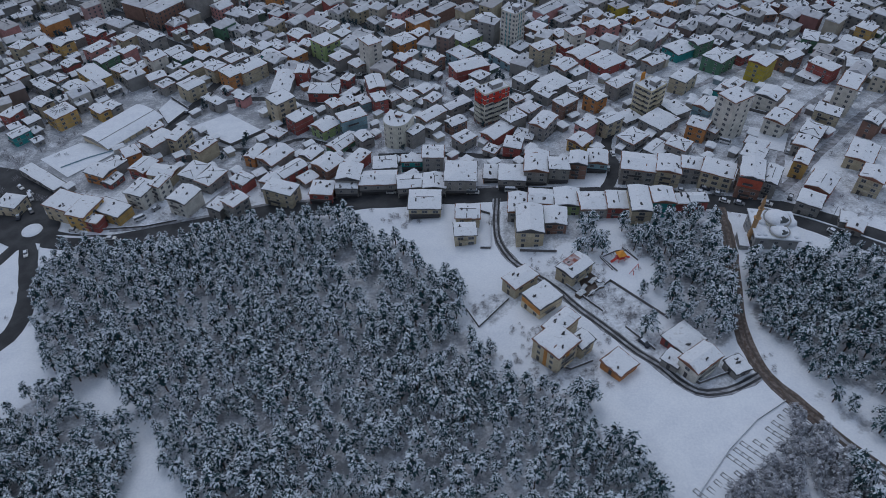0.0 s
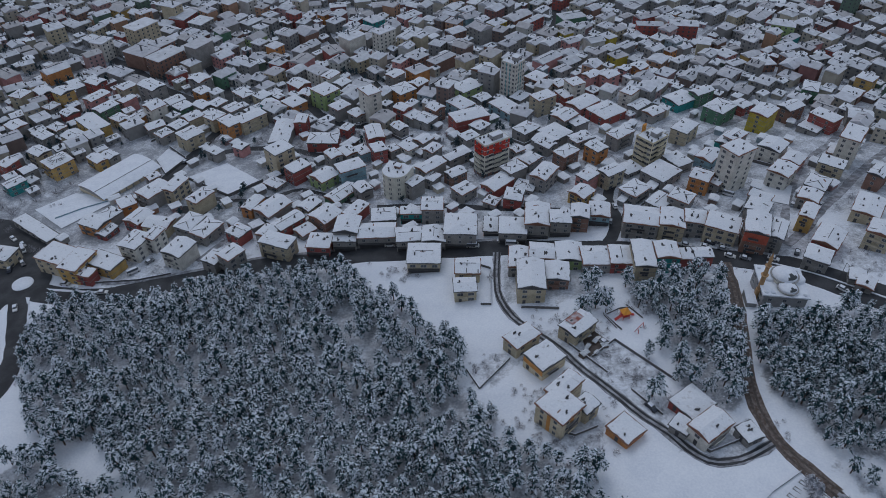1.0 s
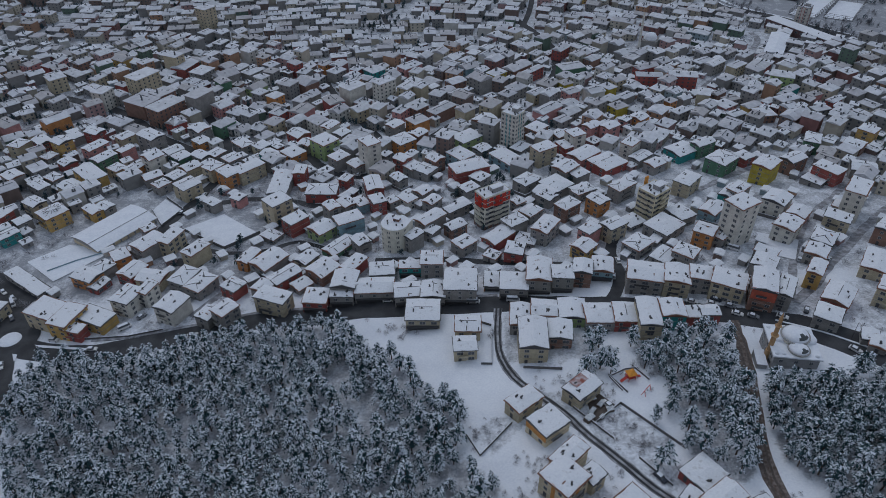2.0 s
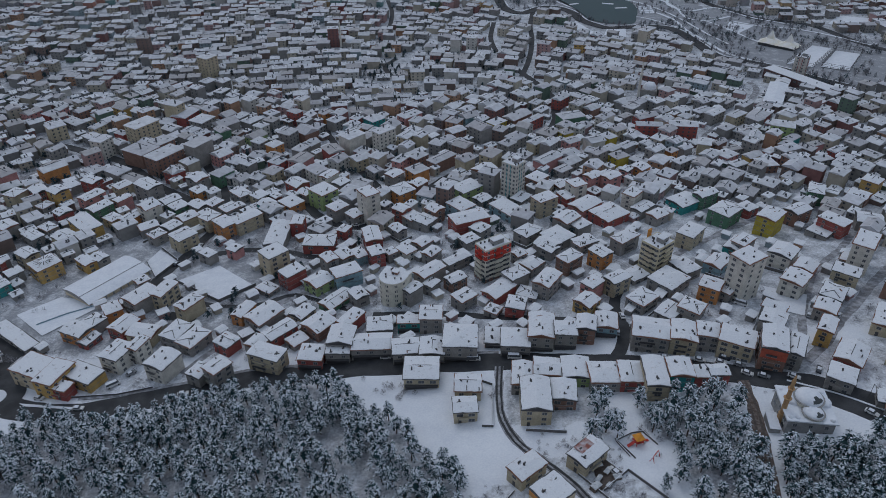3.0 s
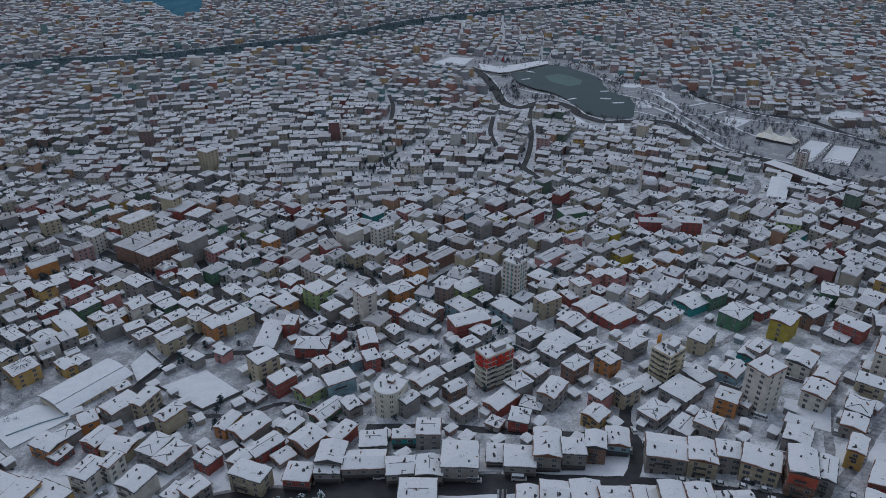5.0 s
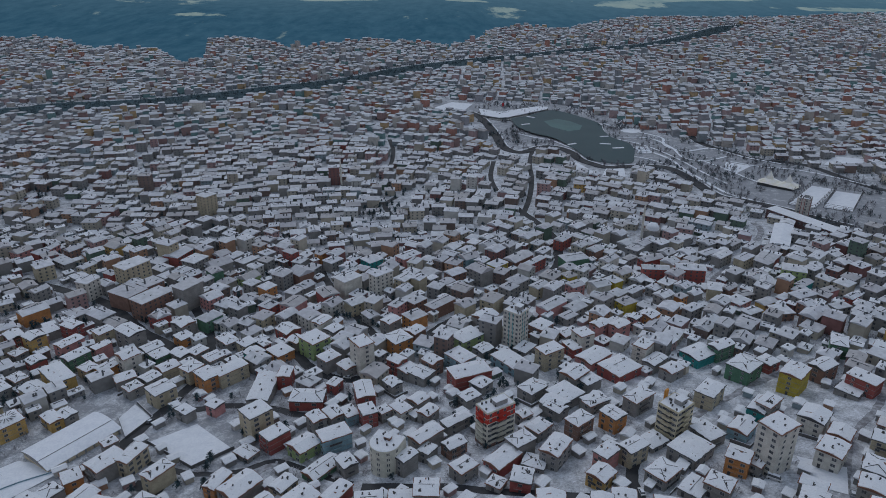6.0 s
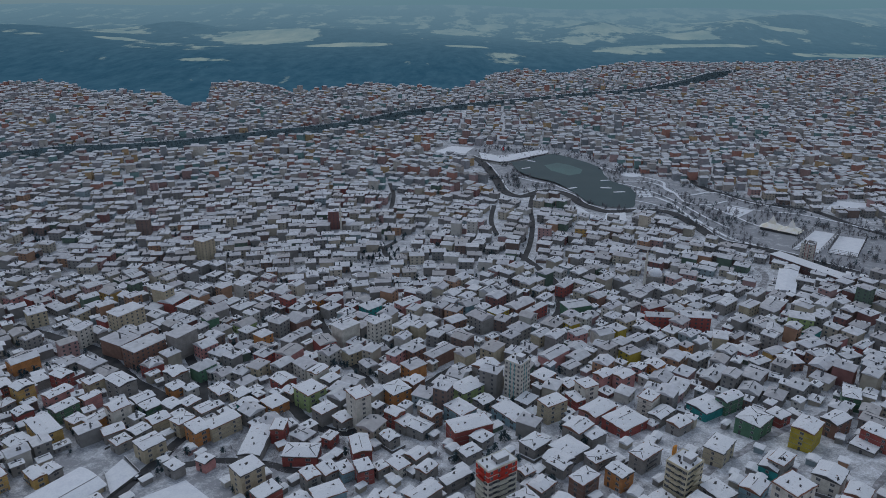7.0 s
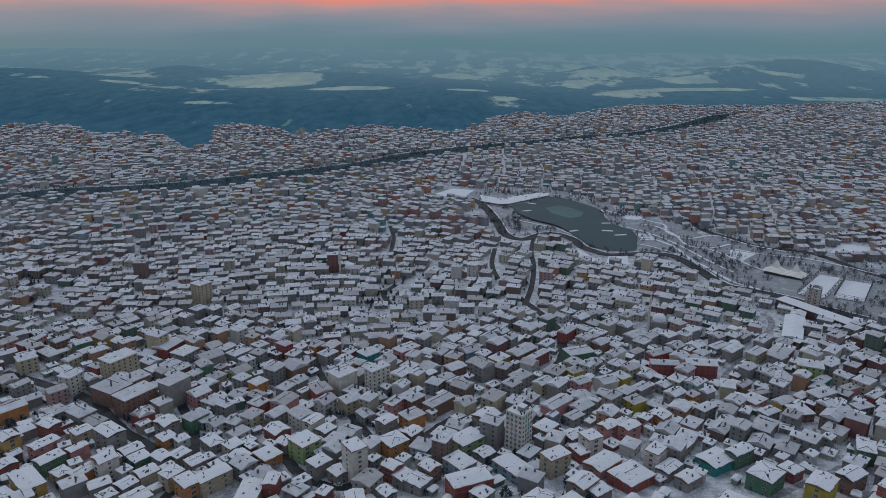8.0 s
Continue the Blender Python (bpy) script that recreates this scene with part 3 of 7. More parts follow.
def wall_shell(w, d, h, storeys, gable):
    """The outer walls as one skin, with a slightly proud band at each floor and gables where the roof has them."""
    b = Builder()
    levels = [(-4, 0, 0)]
    for s in range(1, storeys):
        z = s * FLOOR + 0.15
        levels += [(z, 0, 0), (z, 0.06, 1), (z + 0.22, 0.06, 1), (z + 0.22, 0, 0)]
    levels.append((h, 0, 0))
    for z, o, _ in levels:
        x, y = w / 2 + o, d / 2 + o
        b.v += [(-x, -y, z), (x, -y, z), (x, y, z), (-x, y, z)]
    for k in range(len(levels) - 1):
        for i in range(4):
            b.f.append((4 * k + i, 4 * k + (i + 1) % 4, 4 * k + 4 + (i + 1) % 4, 4 * k + 4 + i))
            b.m.append(1 if levels[k][2] and levels[k + 1][2] else 0)
    if gable:
        t, n = 4 * (len(levels) - 1), len(b.v)
        if w >= d:
            b.v += [(-w / 2, 0, h + gable), (w / 2, 0, h + gable)]
            b.f += [(t + 3, t, n), (t + 1, t + 2, n + 1)]
        else:
            b.v += [(0, -d / 2, h + gable), (0, d / 2, h + gable)]
            b.f += [(t, t + 1, n), (t + 2, t + 3, n + 1)]
        b.m += [0, 0]
    return b


panel_red, panel_orange = material('red_render', (0.45, 0.10, 0.06), 0.85), material('orange_render', (0.62, 0.28, 0.08), 0.85)
group_words = {1: "single-storey", 2: "two-storey", 3: "three-storey", 4: "four-storey", 5: "five-storey", 6: "six-storey", 7: "seven-storey", 8: "eight-storey"}
rng = random.Random(5)


def put_windows(root, w, d, storeys, turn, each=4.0, mesh_pick=None, full=False):
    """Windows floor by floor on the four faces of a house."""
    for face in range(4):
        length, off = (w, d / 2) if face % 2 == 0 else (d, w / 2)
        world_a = radians(turn + 90 * face - 90)
        toward = math.sin(world_a) < 0.35
        n = max(1, int(length / each)) if (toward or full) else 1
        me = mesh_pick or windows[rng.choice((0, 1, 1, 2))]
        if not mesh_pick and face and rng.random() < 0.28:
            continue
        for s in range(storeys):
            for i in range(n):
                if not toward and s % 2 and not full:
                    continue
                u = (i + 0.5) / n * length - length / 2
                if s == 0 and face == 0 and i == 0 and storeys < 5:
                    m = pose(0, 0, 0, 0, 0, 90 * face) @ pose(u, -off, 0.1)
                    part("door", door_me, root, "", m)
                    continue
                m = pose(0, 0, 0, 0, 0, 90 * face) @ pose(u, -off, s * FLOOR + 1.45)
                part("window", me, root, "", m)


later, plots = [], []


def roof_point(kind, w, d, rise, px, py, z):
    """A point on a roof over the plan position px, py, with the eaves at z."""
    X, Y = w / 2 + 0.38, d / 2 + 0.38
    if kind == "f":
        return (px, py, z)
    run = (1 - abs(py) / Y) if w >= d else (1 - abs(px) / X)
    if kind == "h":
        k = min(X, Y) * 0.85
        run = min(run, (X - abs(px)) / k if w >= d else (Y - abs(py)) / k)
    return (px, py, z + rise * max(0, run))


def roof_strip(kind, w, d, rise, p, q, width, z, high=0.06):
    """A narrow raised strip of bare roof that follows the slope from p to q."""
    b = Builder()
    n, ln = 4, math.hypot(q[0] - p[0], q[1] - p[1])
    nx, ny = -(q[1] - p[1]) / ln * width / 2, (q[0] - p[0]) / ln * width / 2
    for i in range(n + 1):
        cx, cy = p[0] + (q[0] - p[0]) * i / n, p[1] + (q[1] - p[1]) * i / n
        for s, dz in ((1, -0.12), (0.9, high), (-0.9, high), (-1, -0.12)):
            a = roof_point(kind, w, d, rise, cx + nx * s, cy + ny * s, z)
            b.v.append((a[0], a[1], a[2] + dz))
        if i:
            k = 4 * i
            for j in range(3):
                b.f.append((k - 4 + j, k - 3 + j, k + 1 + j, k + j))
                b.m.append(0)
    return b


def snow_sheet(kind, w, d, rise, over, z, thick, r):
    """Snow lying on a roof: an uneven sheet that follows the slopes, with a ragged edge and a skirt down to the deck."""
    b = Builder()
    nx, ny = (8, 6) if w >= d else (6, 8)
    X, Y = w / 2 + over, d / 2 + over
    for j in range(ny + 1):
        for i in range(nx + 1):
            px, py = X * (2 * i / nx - 1), Y * (2 * j / ny - 1)
            if i in (0, nx):
                px *= 1 - r.uniform(0, 0.34) / X
            elif i * 2 != nx:
                px += r.uniform(-0.2, 0.2)
            if j in (0, ny):
                py *= 1 - r.uniform(0, 0.34) / Y
            elif j * 2 != ny:
                py += r.uniform(-0.2, 0.2)
            b.v.append(roof_point(kind, w, d, rise, px, py, z + thick + r.uniform(-0.03, 0.03)))
    row = nx + 1
    b.f = [(j * row + i, j * row + i + 1, (j + 1) * row + i + 1, (j + 1) * row + i) for j in range(ny) for i in range(nx)]
    rim = list(range(row)) + [j * row + nx for j in range(1, ny + 1)] + [ny * row + i for i in range(nx - 1, -1, -1)] + [j * row for j in range(ny - 1, 0, -1)]
    k = len(b.v)
    b.v += [(b.v[q][0], b.v[q][1], b.v[q][2] - thick) for q in rim]
    m = len(rim)
    b.f += [(k + i, k + (i + 1) % m, rim[(i + 1) % m], rim[i]) for i in range(m)]
    b.m = [0] * len(b.f)
    return b


def melt_blob(kind, w, d, rise, cx, cy, size, z, r):
    """An irregular patch where the snow has melted or slid, lying on the slope."""
    b, n = Builder(), 8
    turn, slim = r.uniform(0, 3.14), r.uniform(0.3, 0.8)
    ring = []
    for i in range(n):
        a, k = 2 * math.pi * i / n, size * r.uniform(0.55, 1.25)
        u, v = k * math.cos(a), k * slim * math.sin(a)
        px, py = cx + u * math.cos(turn) - v * math.sin(turn), cy + u * math.sin(turn) + v * math.cos(turn)
        ring.append((max(-w / 2, min(w / 2, px)), max(-d / 2, min(d / 2, py))))
    b.v = [roof_point(kind, w, d, rise, px, py, z) for px, py in ring + [(cx, cy)]]
    b.v += [(x, y, q - 0.2) for x, y, q in b.v[:n]]
    b.f = [(i, (i + 1) % n, n) for i in range(n)] + [(n + 1 + i, n + 1 + (i + 1) % n, (i + 1) % n, i) for i in range(n)]
    b.m = [0] * len(b.f)
    return b


def facade_panel(x, y, face, u0, u1, z0, z1, mat, label):
    """A painted panel on one face of the house that stands nearest to x, y."""
    root = min((o for o in bpy.data.objects if o.name.startswith("house")), key=lambda o: (o.location.x - x) ** 2 + (o.location.y - y) ** 2)
    wall = [c for c in root.children if c.name.startswith("wall")][0].data
    hx, hy = max(v.co.x for v in wall.vertices), max(v.co.y for v in wall.vertices)
    ln, off = (hx, hy) if face % 2 == 0 else (hy, hx)
    b = Builder()
    b.box(u0 * ln, -off - 0.035, z0, u1 * ln, -off + 0.05, z1, 0, True)
    part("facade_panel", b.mesh("facade_panel", [mat]), root, label, pose(0, 0, 0, 0, 0, 90 * face))



def house(x, y, turn, w, d, storeys, tone, kind=""):
    if y > 405:
        taken.append((x, y, math.hypot(w, d) / 2))
        later.append((x, y, turn, w, d, storeys, tone, kind))
        return None
    h = storeys * FLOOR + 0.3
    root = new("house")
    root.matrix_basis = pose(x, y, gz(x, y), 0, 0, turn)
    taken.append((x, y, math.hypot(w, d) / 2))
    w, d = (w + 1.3, d + 0.2) if 214 < y < 250 and -10 < turn < 12 else (w + 0.5, d + 0.5)
    bare, half = kind == "d", kind == "s"
    kind = "g" if half else kind
    kind = "h" if bare else kind or rng.choice("hhggg")
    tagged(root, f"{WORDS[tone]} {group_words[storeys]} house with a snow-covered {dict(h='hipped', g='gabled', f='flat')[kind]} roof", "house", "houses of the town")
    rise = 0.0 if kind == "f" else min(w, d) * rng.uniform(0.08, 0.16)
    body = wall_shell(w, d, h, storeys, rise if kind == "g" else 0)
    part("wall", body.mesh("wall", [wall_mat[tone], wall_mat["g"] if rng.random() < 0.5 else wall_mat[tone]]), root)
    part("roof", roof_shape(kind, w, d, rise, 0.5, h, 0.16).mesh("roof", [tile_mat if rng.random() < 0.6 else dark_mat]), root, "roof deck under the snow")
    if half:
        part("tiled_slope", roof_shape("f", w * 0.42, d * 0.5, 0, 0.2, 0, 0.1).mesh("tiled_slope", [material("bare_red_tiles", (0.24, 0.07, 0.05), 0.8, (0.5, 0.5, 0.53), scale=0.5, amount=0.8)]), root, "tiles from which the snow has slid", pose(-w * 0.24, 0, h + rise + 0.33))
    part("snow_cover", snow_sheet(kind, w, d, rise, 0.40 if kind != "f" else 0.25, h + 0.17, 0.22, rng).mesh("snow_cover", [roof_snow]), root, "thick snow on the roof")
    if bare:
        for k in range(7):
            a = math.pi * k / 7
            r = Builder()
            r.box(-min(w, d) * 0.42, -0.14, 0, min(w, d) * 0.42, 0.14, 0.1, 0, True)
            part("ridge", r.mesh("ridge", [dark_mat]), root, "bare dark ridge", pose(0, 0, h + rise * 0.75 + 0.35, 0, 0, math.degrees(a)))
    elif kind == "h" and y > 232 and rng.random() < 0.3:
        X, Y = w / 2 + 0.38, d / 2 + 0.38
        k = min(X, Y) * 0.85
        for sx in (-1, 1):
            for sy in (-1, 1):
                e = (sx * (X - k), 0) if w >= d else (0, sy * (Y - k))
                f0 = rng.uniform(0.6, 0.85)
                part("hip_ridge", roof_strip(kind, w, d, rise, e, (e[0] + (sx * X - e[0]) * f0, e[1] + (sy * Y - e[1]) * f0), 0.26, h + 0.39).mesh("hip_ridge", [dark_mat]), root, "dark hip tiles bare of snow")
    elif y > 205 and rng.random() < 0.30 and kind != "f":
        r = Builder()
        lr = max(w, d) * rng.uniform(0.25, 0.45)
        r.box(-lr, -0.12, 0, lr, 0.12, 0.1, 0, True)
        part("ridge", r.mesh("ridge", [dark_mat]), root, "bare dark ridge", pose(0, 0, h + rise + 0.33, 0, 0, 0 if w >= d else 90))
    for k in range(rng.choice((0, 0, 1)) if y < 205 else rng.choice((0, 1, 2, 3)) if y < 372 else rng.choice((0, 1, 2))):
        cx, cy = rng.uniform(-0.44, 0.44) * w, rng.uniform(-0.44, 0.44) * d
        if rng.random() < 0.45:
            ln, down = rng.uniform(0.8, 2.6), (w >= d) == (rng.random() < 0.7)
            q = (cx, cy + (ln if cy > 0 else -ln)) if down else (cx + ln, cy)
            shape = roof_strip(kind, w, d, rise, (cx, cy), (max(-w / 2, min(w / 2, q[0])), max(-d / 2, min(d / 2, q[1]))), rng.uniform(0.25, 0.55), h + 0.41, 0.03)
        else:
            shape = melt_blob(kind, w, d, rise, cx, cy, rng.uniform(0.25, 0.75), h + 0.45, rng)
        part("bare_patch", shape.mesh("bare_patch", [dark_mat if rng.random() < 0.75 else tile_mat]), root, "roof bare where snow slid")
    for k in range(rng.choice((1, 1, 2, 3))):
        cx, cy = rng.uniform(-0.36, 0.36) * w, rng.uniform(-0.36, 0.36) * d
        top = roof_point(kind, w, d, rise, cx, cy, h)[2]
        part("chimney", chim_me, root, "", pose(cx, cy, top + 0.25, 0, 0, rng.choice((0, 0, 45))) @ Matrix.Diagonal((rng.uniform(0.4, 0.7), rng.uniform(0.5, 1.2), rng.uniform(0.4, 0.75), 1)))
        if rng.random() < 0.7:
            part("bare_patch", melt_blob(kind, w, d, rise, cx + rng.uniform(-0.3, 0.3), cy - 0.35, rng.uniform(0.45, 0.9), h + 0.45, rng).mesh("bare_patch", [dark_mat]), root, "snow melted round the chimney")
    put_windows(root, w, d, storeys, turn, 4.0 if y < 300 else 5.5)
    plots.append((x, y, turn, w, d))
    if 214 < y < 250 and -10 < turn < 12:
        part("shop_front", sub_box("shop_front", -w * 0.46, -d / 2 - 0.1, 0.0, w * 0.46, -d / 2 + 0.05, 2.5, dark_mat), root, "dark shuttered shop front")
        part("awning", sub_box("awning", -w * 0.48, -d / 2 - 1.1, 2.55, w * 0.48, -d / 2 + 0.05, 2.72, dark_mat), root, "dark awning over the shop front")
    elif y < 320 and storeys > 1 and rng.random() < 0.6:
        face = 0 if math.sin(radians(turn - 90)) < math.sin(radians(turn)) else 1
        ln, off = (w, d / 2) if face == 0 else (d, w / 2)
        for s in range(1, storeys):
            slab = Builder()
            slab.box(-ln * 0.3, -off - 1.1, 0, ln * 0.12, -off + 0.02, 0.14, 0, True)
            at = pose(0, 0, s * FLOOR + 0.1, 0, 0, 90 * face)
            bal = part("balcony", slab.mesh("balcony", [concrete]), root, "", at)
            part("railing", sub_box("railing", -ln * 0.3, -off - 1.1, 0.14, ln * 0.12, -off - 1.02, 1.0, dark_mat if rng.random() < 0.5 else wall_mat[tone]), bal)
    return root


house(80.5, 123.8, -65, 4.8, 4.8, 1, "g")
house(69.9, 125.4, -53, 6.3, 10.2, 2, "w")
house(47.4, 127.1, -50, 7.2, 7.2, 1, "o", "f")
house(63.3, 127.5, -43, 4.8, 4.8, 1, "g")
house(28.9, 133.2, -46, 9.6, 9.4, 3, "c", "h")
house(37.0, 135.2, -48, 4.8, 5.1, 2, "b")
house(68.1, 135.7, -53, 8.2, 9.3, 1, "r")
house(30.9, 140.8, -45, 5.0, 10.7, 3, "c")
house(26.7, 156.3, -51, 8.4, 9.6, 2, "c", "f")
house(20.0, 166.1, -50, 6.0, 10.1, 2, "b")
house(39.1, 170.7, -47, 6.7, 10.5, 2, "b", "s")
house(140.4, 187.7, -35, 4.8, 5.6, 1, "g")
house(139.5, 191.9, -24, 4.7, 6.0, 1, "g")
house(0.8, 195.4, 5, 7.6, 6.6, 2, "b")
house(25.1, 196.3, -1, 9.5, 14.7, 3, "b")
house(35.2, 200.7, -4, 8.2, 9.3, 2, "m")
house(129.9, 202.7, -32, 7.9, 8.2, 2, "g")
house(67.4, 205.4, -2, 7.0, 14.2, 3, "b")
house(76.2, 206.8, -1, 7.8, 8.5, 3, "t")
house(1.8, 206.9, -0, 8.8, 7.9, 2, "b")
house(84.3, 207.1, 4, 6.2, 5.6, 2, "r")
house(89.9, 207.3, 4, 6.2, 4.8, 2, "r")
house(60.1, 208.9, -2, 7.7, 9.9, 2, "r")
house(50.7, 209.1, 2, 10.1, 9.8, 2, "g")
house(22.0, 210.8, -4, 7.6, 11.3, 2, "g")
house(41.1, 212.8, -2, 9.4, 10.1, 2, "l")
house(138.4, 214.2, -37, 8.6, 11.9, 2, "r")
house(31.1, 214.2, -5, 8.7, 8.7, 2, "g")
house(156.7, 214.3, -36, 8.1, 9.0, 3, "b")
house(-156.4, 215.2, -15, 6.8, 4.8, 2, "r", "f")
house(-15.6, 217.0, 1, 11.7, 11.7, 2, "b")
house(120.3, 217.2, -28, 4.8, 11.5, 3, "g")
house(112.4, 218.4, -20, 8.2, 13.1, 4, "m")
house(-161.6, 220.6, -15, 8.4, 12.9, 3, "y", "f")
house(-95.9, 221.5, -35, 6.7, 8.2, 3, "g")
house(-103.7, 221.7, -25, 6.2, 7.0, 2, "g")
house(-151.4, 222.7, -22, 14.1, 8.1, 2, "y", "f")
house(101.9, 224.2, -24, 11.5, 9.7, 3, "b")
house(-172.2, 225.2, -20, 14.3, 10.6, 3, "b", "f")
house(-119.8, 226.6, -23, 9.1, 10.4, 3, "w")
house(-77.8, 228.7, -19, 13.1, 7.4, 3, "b")
house(83.8, 229.2, -14, 9.0, 10.9, 3, "b")
house(92.8, 229.3, -12, 7.6, 7.9, 3, "g")
house(-200.1, 229.6, -11, 9.5, 7.9, 2, "b")
house(136.5, 229.6, -34, 4.8, 9.4, 3, "y")
house(-60.3, 230.1, -3, 8.4, 9.1, 2, "r")
house(-12.2, 230.5, 0, 8.4, 9.8, 2, "g")
house(-49.9, 231.2, 2, 8.2, 4.9, 2, "g")
house(-22.5, 231.2, 7, 9.8, 8.7, 2, "g")
house(72.1, 232.2, -11, 13.2, 11.2, 3, "g")
house(-1.2, 233.1, -1, 11.9, 13.1, 3, "g")
house(-141.4, 233.2, -19, 8.6, 10.6, 3, "w")
house(20.6, 233.5, -3, 10.1, 10.6, 2, "g")
house(40.0, 234.7, -3, 7.2, 7.9, 3, "g")
house(-36.8, 235.3, 4, 14.6, 9.3, 2, "g")
house(163.3, 236.2, -34, 9.5, 14.4, 2, "b")
house(-49.3, 237.4, -3, 8.8, 10.9, 3, "g")
house(30.8, 237.5, -5, 8.6, 14.2, 3, "g")
house(-134.7, 237.5, -18, 4.8, 7.7, 3, "w")
house(48.4, 237.9, -10, 7.0, 8.2, 3, "m")
house(-85.0, 238.7, -27, 6.6, 6.8, 2, "g")
house(12.3, 239.0, -3, 5.7, 9.5, 1, "o")
house(121.1, 239.3, -32, 8.4, 8.8, 2, "g")
house(-98.4, 240.7, -31, 7.7, 6.9, 2, "r")
house(57.3, 242.3, -8, 7.1, 9.4, 2, "u")
house(-69.4, 242.7, -43, 6.2, 7.1, 1, "g")
house(-113.6, 243.7, -27, 8.1, 11.4, 2, "g")
house(144.4, 246.3, -34, 7.6, 8.2, 2, "g")
house(-77.5, 246.6, -41, 6.7, 13.0, 2, "r")
house(124.8, 247.6, -36, 8.2, 5.3, 2, "g")
house(-35.0, 247.7, 7, 9.2, 8.5, 2, "g")
house(-161.8, 248.1, -23, 4.9, 7.6, 1, "r")
house(-122.9, 249.1, -21, 8.3, 11.0, 2, "g")
house(-137.5, 249.2, -11, 11.4, 7.8, 2, "b")
house(-23.0, 249.9, 3, 8.0, 5.0, 2, "t")
house(93.2, 250.5, -37, 8.5, 7.8, 2, "g")
house(-13.6, 250.6, 1, 8.7, 8.5, 3, "g")
house(-61.3, 250.7, -37, 9.9, 10.6, 2, "m")
house(-197.0, 251.5, -33, 27.4, 5.9, 1, "g", "f")
house(85.0, 251.7, -42, 7.6, 10.3, 1, "g")
house(-168.5, 251.8, -21, 10.8, 7.8, 2, "o")
house(-48.1, 253.6, -31, 5.8, 10.9, 2, "r")
house(-148.7, 254.7, -23, 8.2, 9.9, 2, "r")
house(152.1, 257.4, -36, 8.0, 10.1, 2, "g")
house(-163.6, 258.1, -29, 7.1, 7.0, 2, "g")
house(52.1, 258.5, -43, 7.5, 7.9, 2, "y")
house(12.7, 258.6, -30, 5.6, 5.3, 1, "g")
house(22.4, 258.9, -14, 7.4, 8.0, 2, "r")
house(75.2, 259.1, -47, 8.2, 10.4, 2, "g")
house(-87.4, 259.3, -35, 9.8, 13.8, 2, "g")
house(-70.2, 259.4, -33, 6.4, 8.4, 2, "b")
house(178.2, 260.7, -44, 5.8, 8.7, 3, "m")
house(-97.5, 262.7, -22, 5.1, 10.2, 2, "o")
house(111.2, 262.7, -43, 4.8, 6.6, 2, "g")
house(104.5, 263.6, -31, 7.8, 7.8, 3, "o")
house(117.3, 264.9, -56, 8.9, 11.0, 8, "w", "f")
house(140.2, 266.4, -42, 8.4, 10.5, 3, "w")
house(0.1, 266.8, -47, 7.0, 8.4, 2, "g")
house(-123.3, 266.9, -31, 6.5, 10.6, 3, "b")
house(-159.7, 267.2, -51, 7.7, 6.7, 2, "o")
house(55.8, 269.2, -45, 5.9, 7.9, 3, "p")
house(28.4, 270.7, -21, 8.5, 6.9, 1, "g")
house(15.6, 271.0, -43, 7.6, 13.4, 2, "r")
house(163.3, 271.1, -35, 9.8, 7.4, 3, "b")
house(-22.9, 271.2, -42, 4.7, 7.6, 3, "g")
house(-57.6, 272.3, -38, 7.4, 14.4, 1, "n")
house(-47.4, 272.3, -52, 7.4, 6.0, 2, "g")
house(67.0, 272.4, -54, 6.2, 9.6, 3, "b")
house(89.9, 273.8, -48, 11.8, 13.4, 2, "g")
house(-148.3, 274.1, -33, 8.8, 13.1, 3, "g")
house(36.9, 274.3, -33, 7.5, 12.3, 3, "g")
house(59.4, 275.7, -42, 4.8, 4.8, 2, "g")
house(-139.3, 278.2, -20, 6.1, 11.6, 3, "b")
house(-14.8, 278.8, -33, 4.9, 6.0, 2, "g")
house(23.2, 279.9, -52, 7.1, 9.5, 3, "g")
house(151.2, 281.0, -40, 7.7, 8.6, 2, "p")
house(-3.9, 282.3, -51, 5.6, 8.6, 2, "m")
house(77.7, 283.0, -54, 7.7, 9.2, 1, "g")
house(-92.6, 284.3, -32, 8.2, 6.2, 1, "g")
house(99.9, 284.7, -59, 10.2, 8.4, 2, "g")
house(173.3, 285.0, -39, 9.0, 6.4, 2, "g")
house(-67.9, 285.4, -41, 9.1, 10.0, 2, "l")
house(176.3, 285.5, -36, 7.9, 14.3, 6, "w", "f")
house(-15.9, 286.5, -44, 6.6, 13.3, 3, "g")
house(-225.3, 287.2, -36, 5.8, 8.8, 2, "t")
house(114.7, 287.4, -43, 7.4, 9.8, 2, "u")
house(-55.5, 289.3, -59, 8.0, 12.4, 3, "u")
house(-155.4, 290.2, -40, 5.0, 5.5, 2, "g")
house(-81.8, 291.0, -42, 7.5, 10.2, 3, "r", "f")
house(145.0, 291.0, -41, 9.7, 10.7, 3, "w")
house(31.9, 292.7, -44, 6.7, 8.8, 2, "g")
house(49.1, 293.5, -48, 6.7, 10.0, 3, "m")
house(64.0, 297.1, -51, 8.3, 6.9, 3, "o")
house(-224.6, 299.5, -37, 6.2, 6.7, 2, "g")
house(-3.3, 300.5, -51, 4.8, 13.2, 2, "g")
house(-92.6, 301.2, -43, 9.6, 10.7, 5, "b", "f")
house(-65.8, 301.9, -50, 7.2, 5.8, 3, "g")
house(-236.0, 302.5, -22, 6.9, 7.5, 3, "r")
house(26.3, 302.8, -53, 4.8, 4.9, 2, "g")
house(131.6, 303.3, -47, 5.9, 10.2, 3, "g")
house(-209.9, 303.5, -37, 10.6, 11.4, 3, "y", "d")
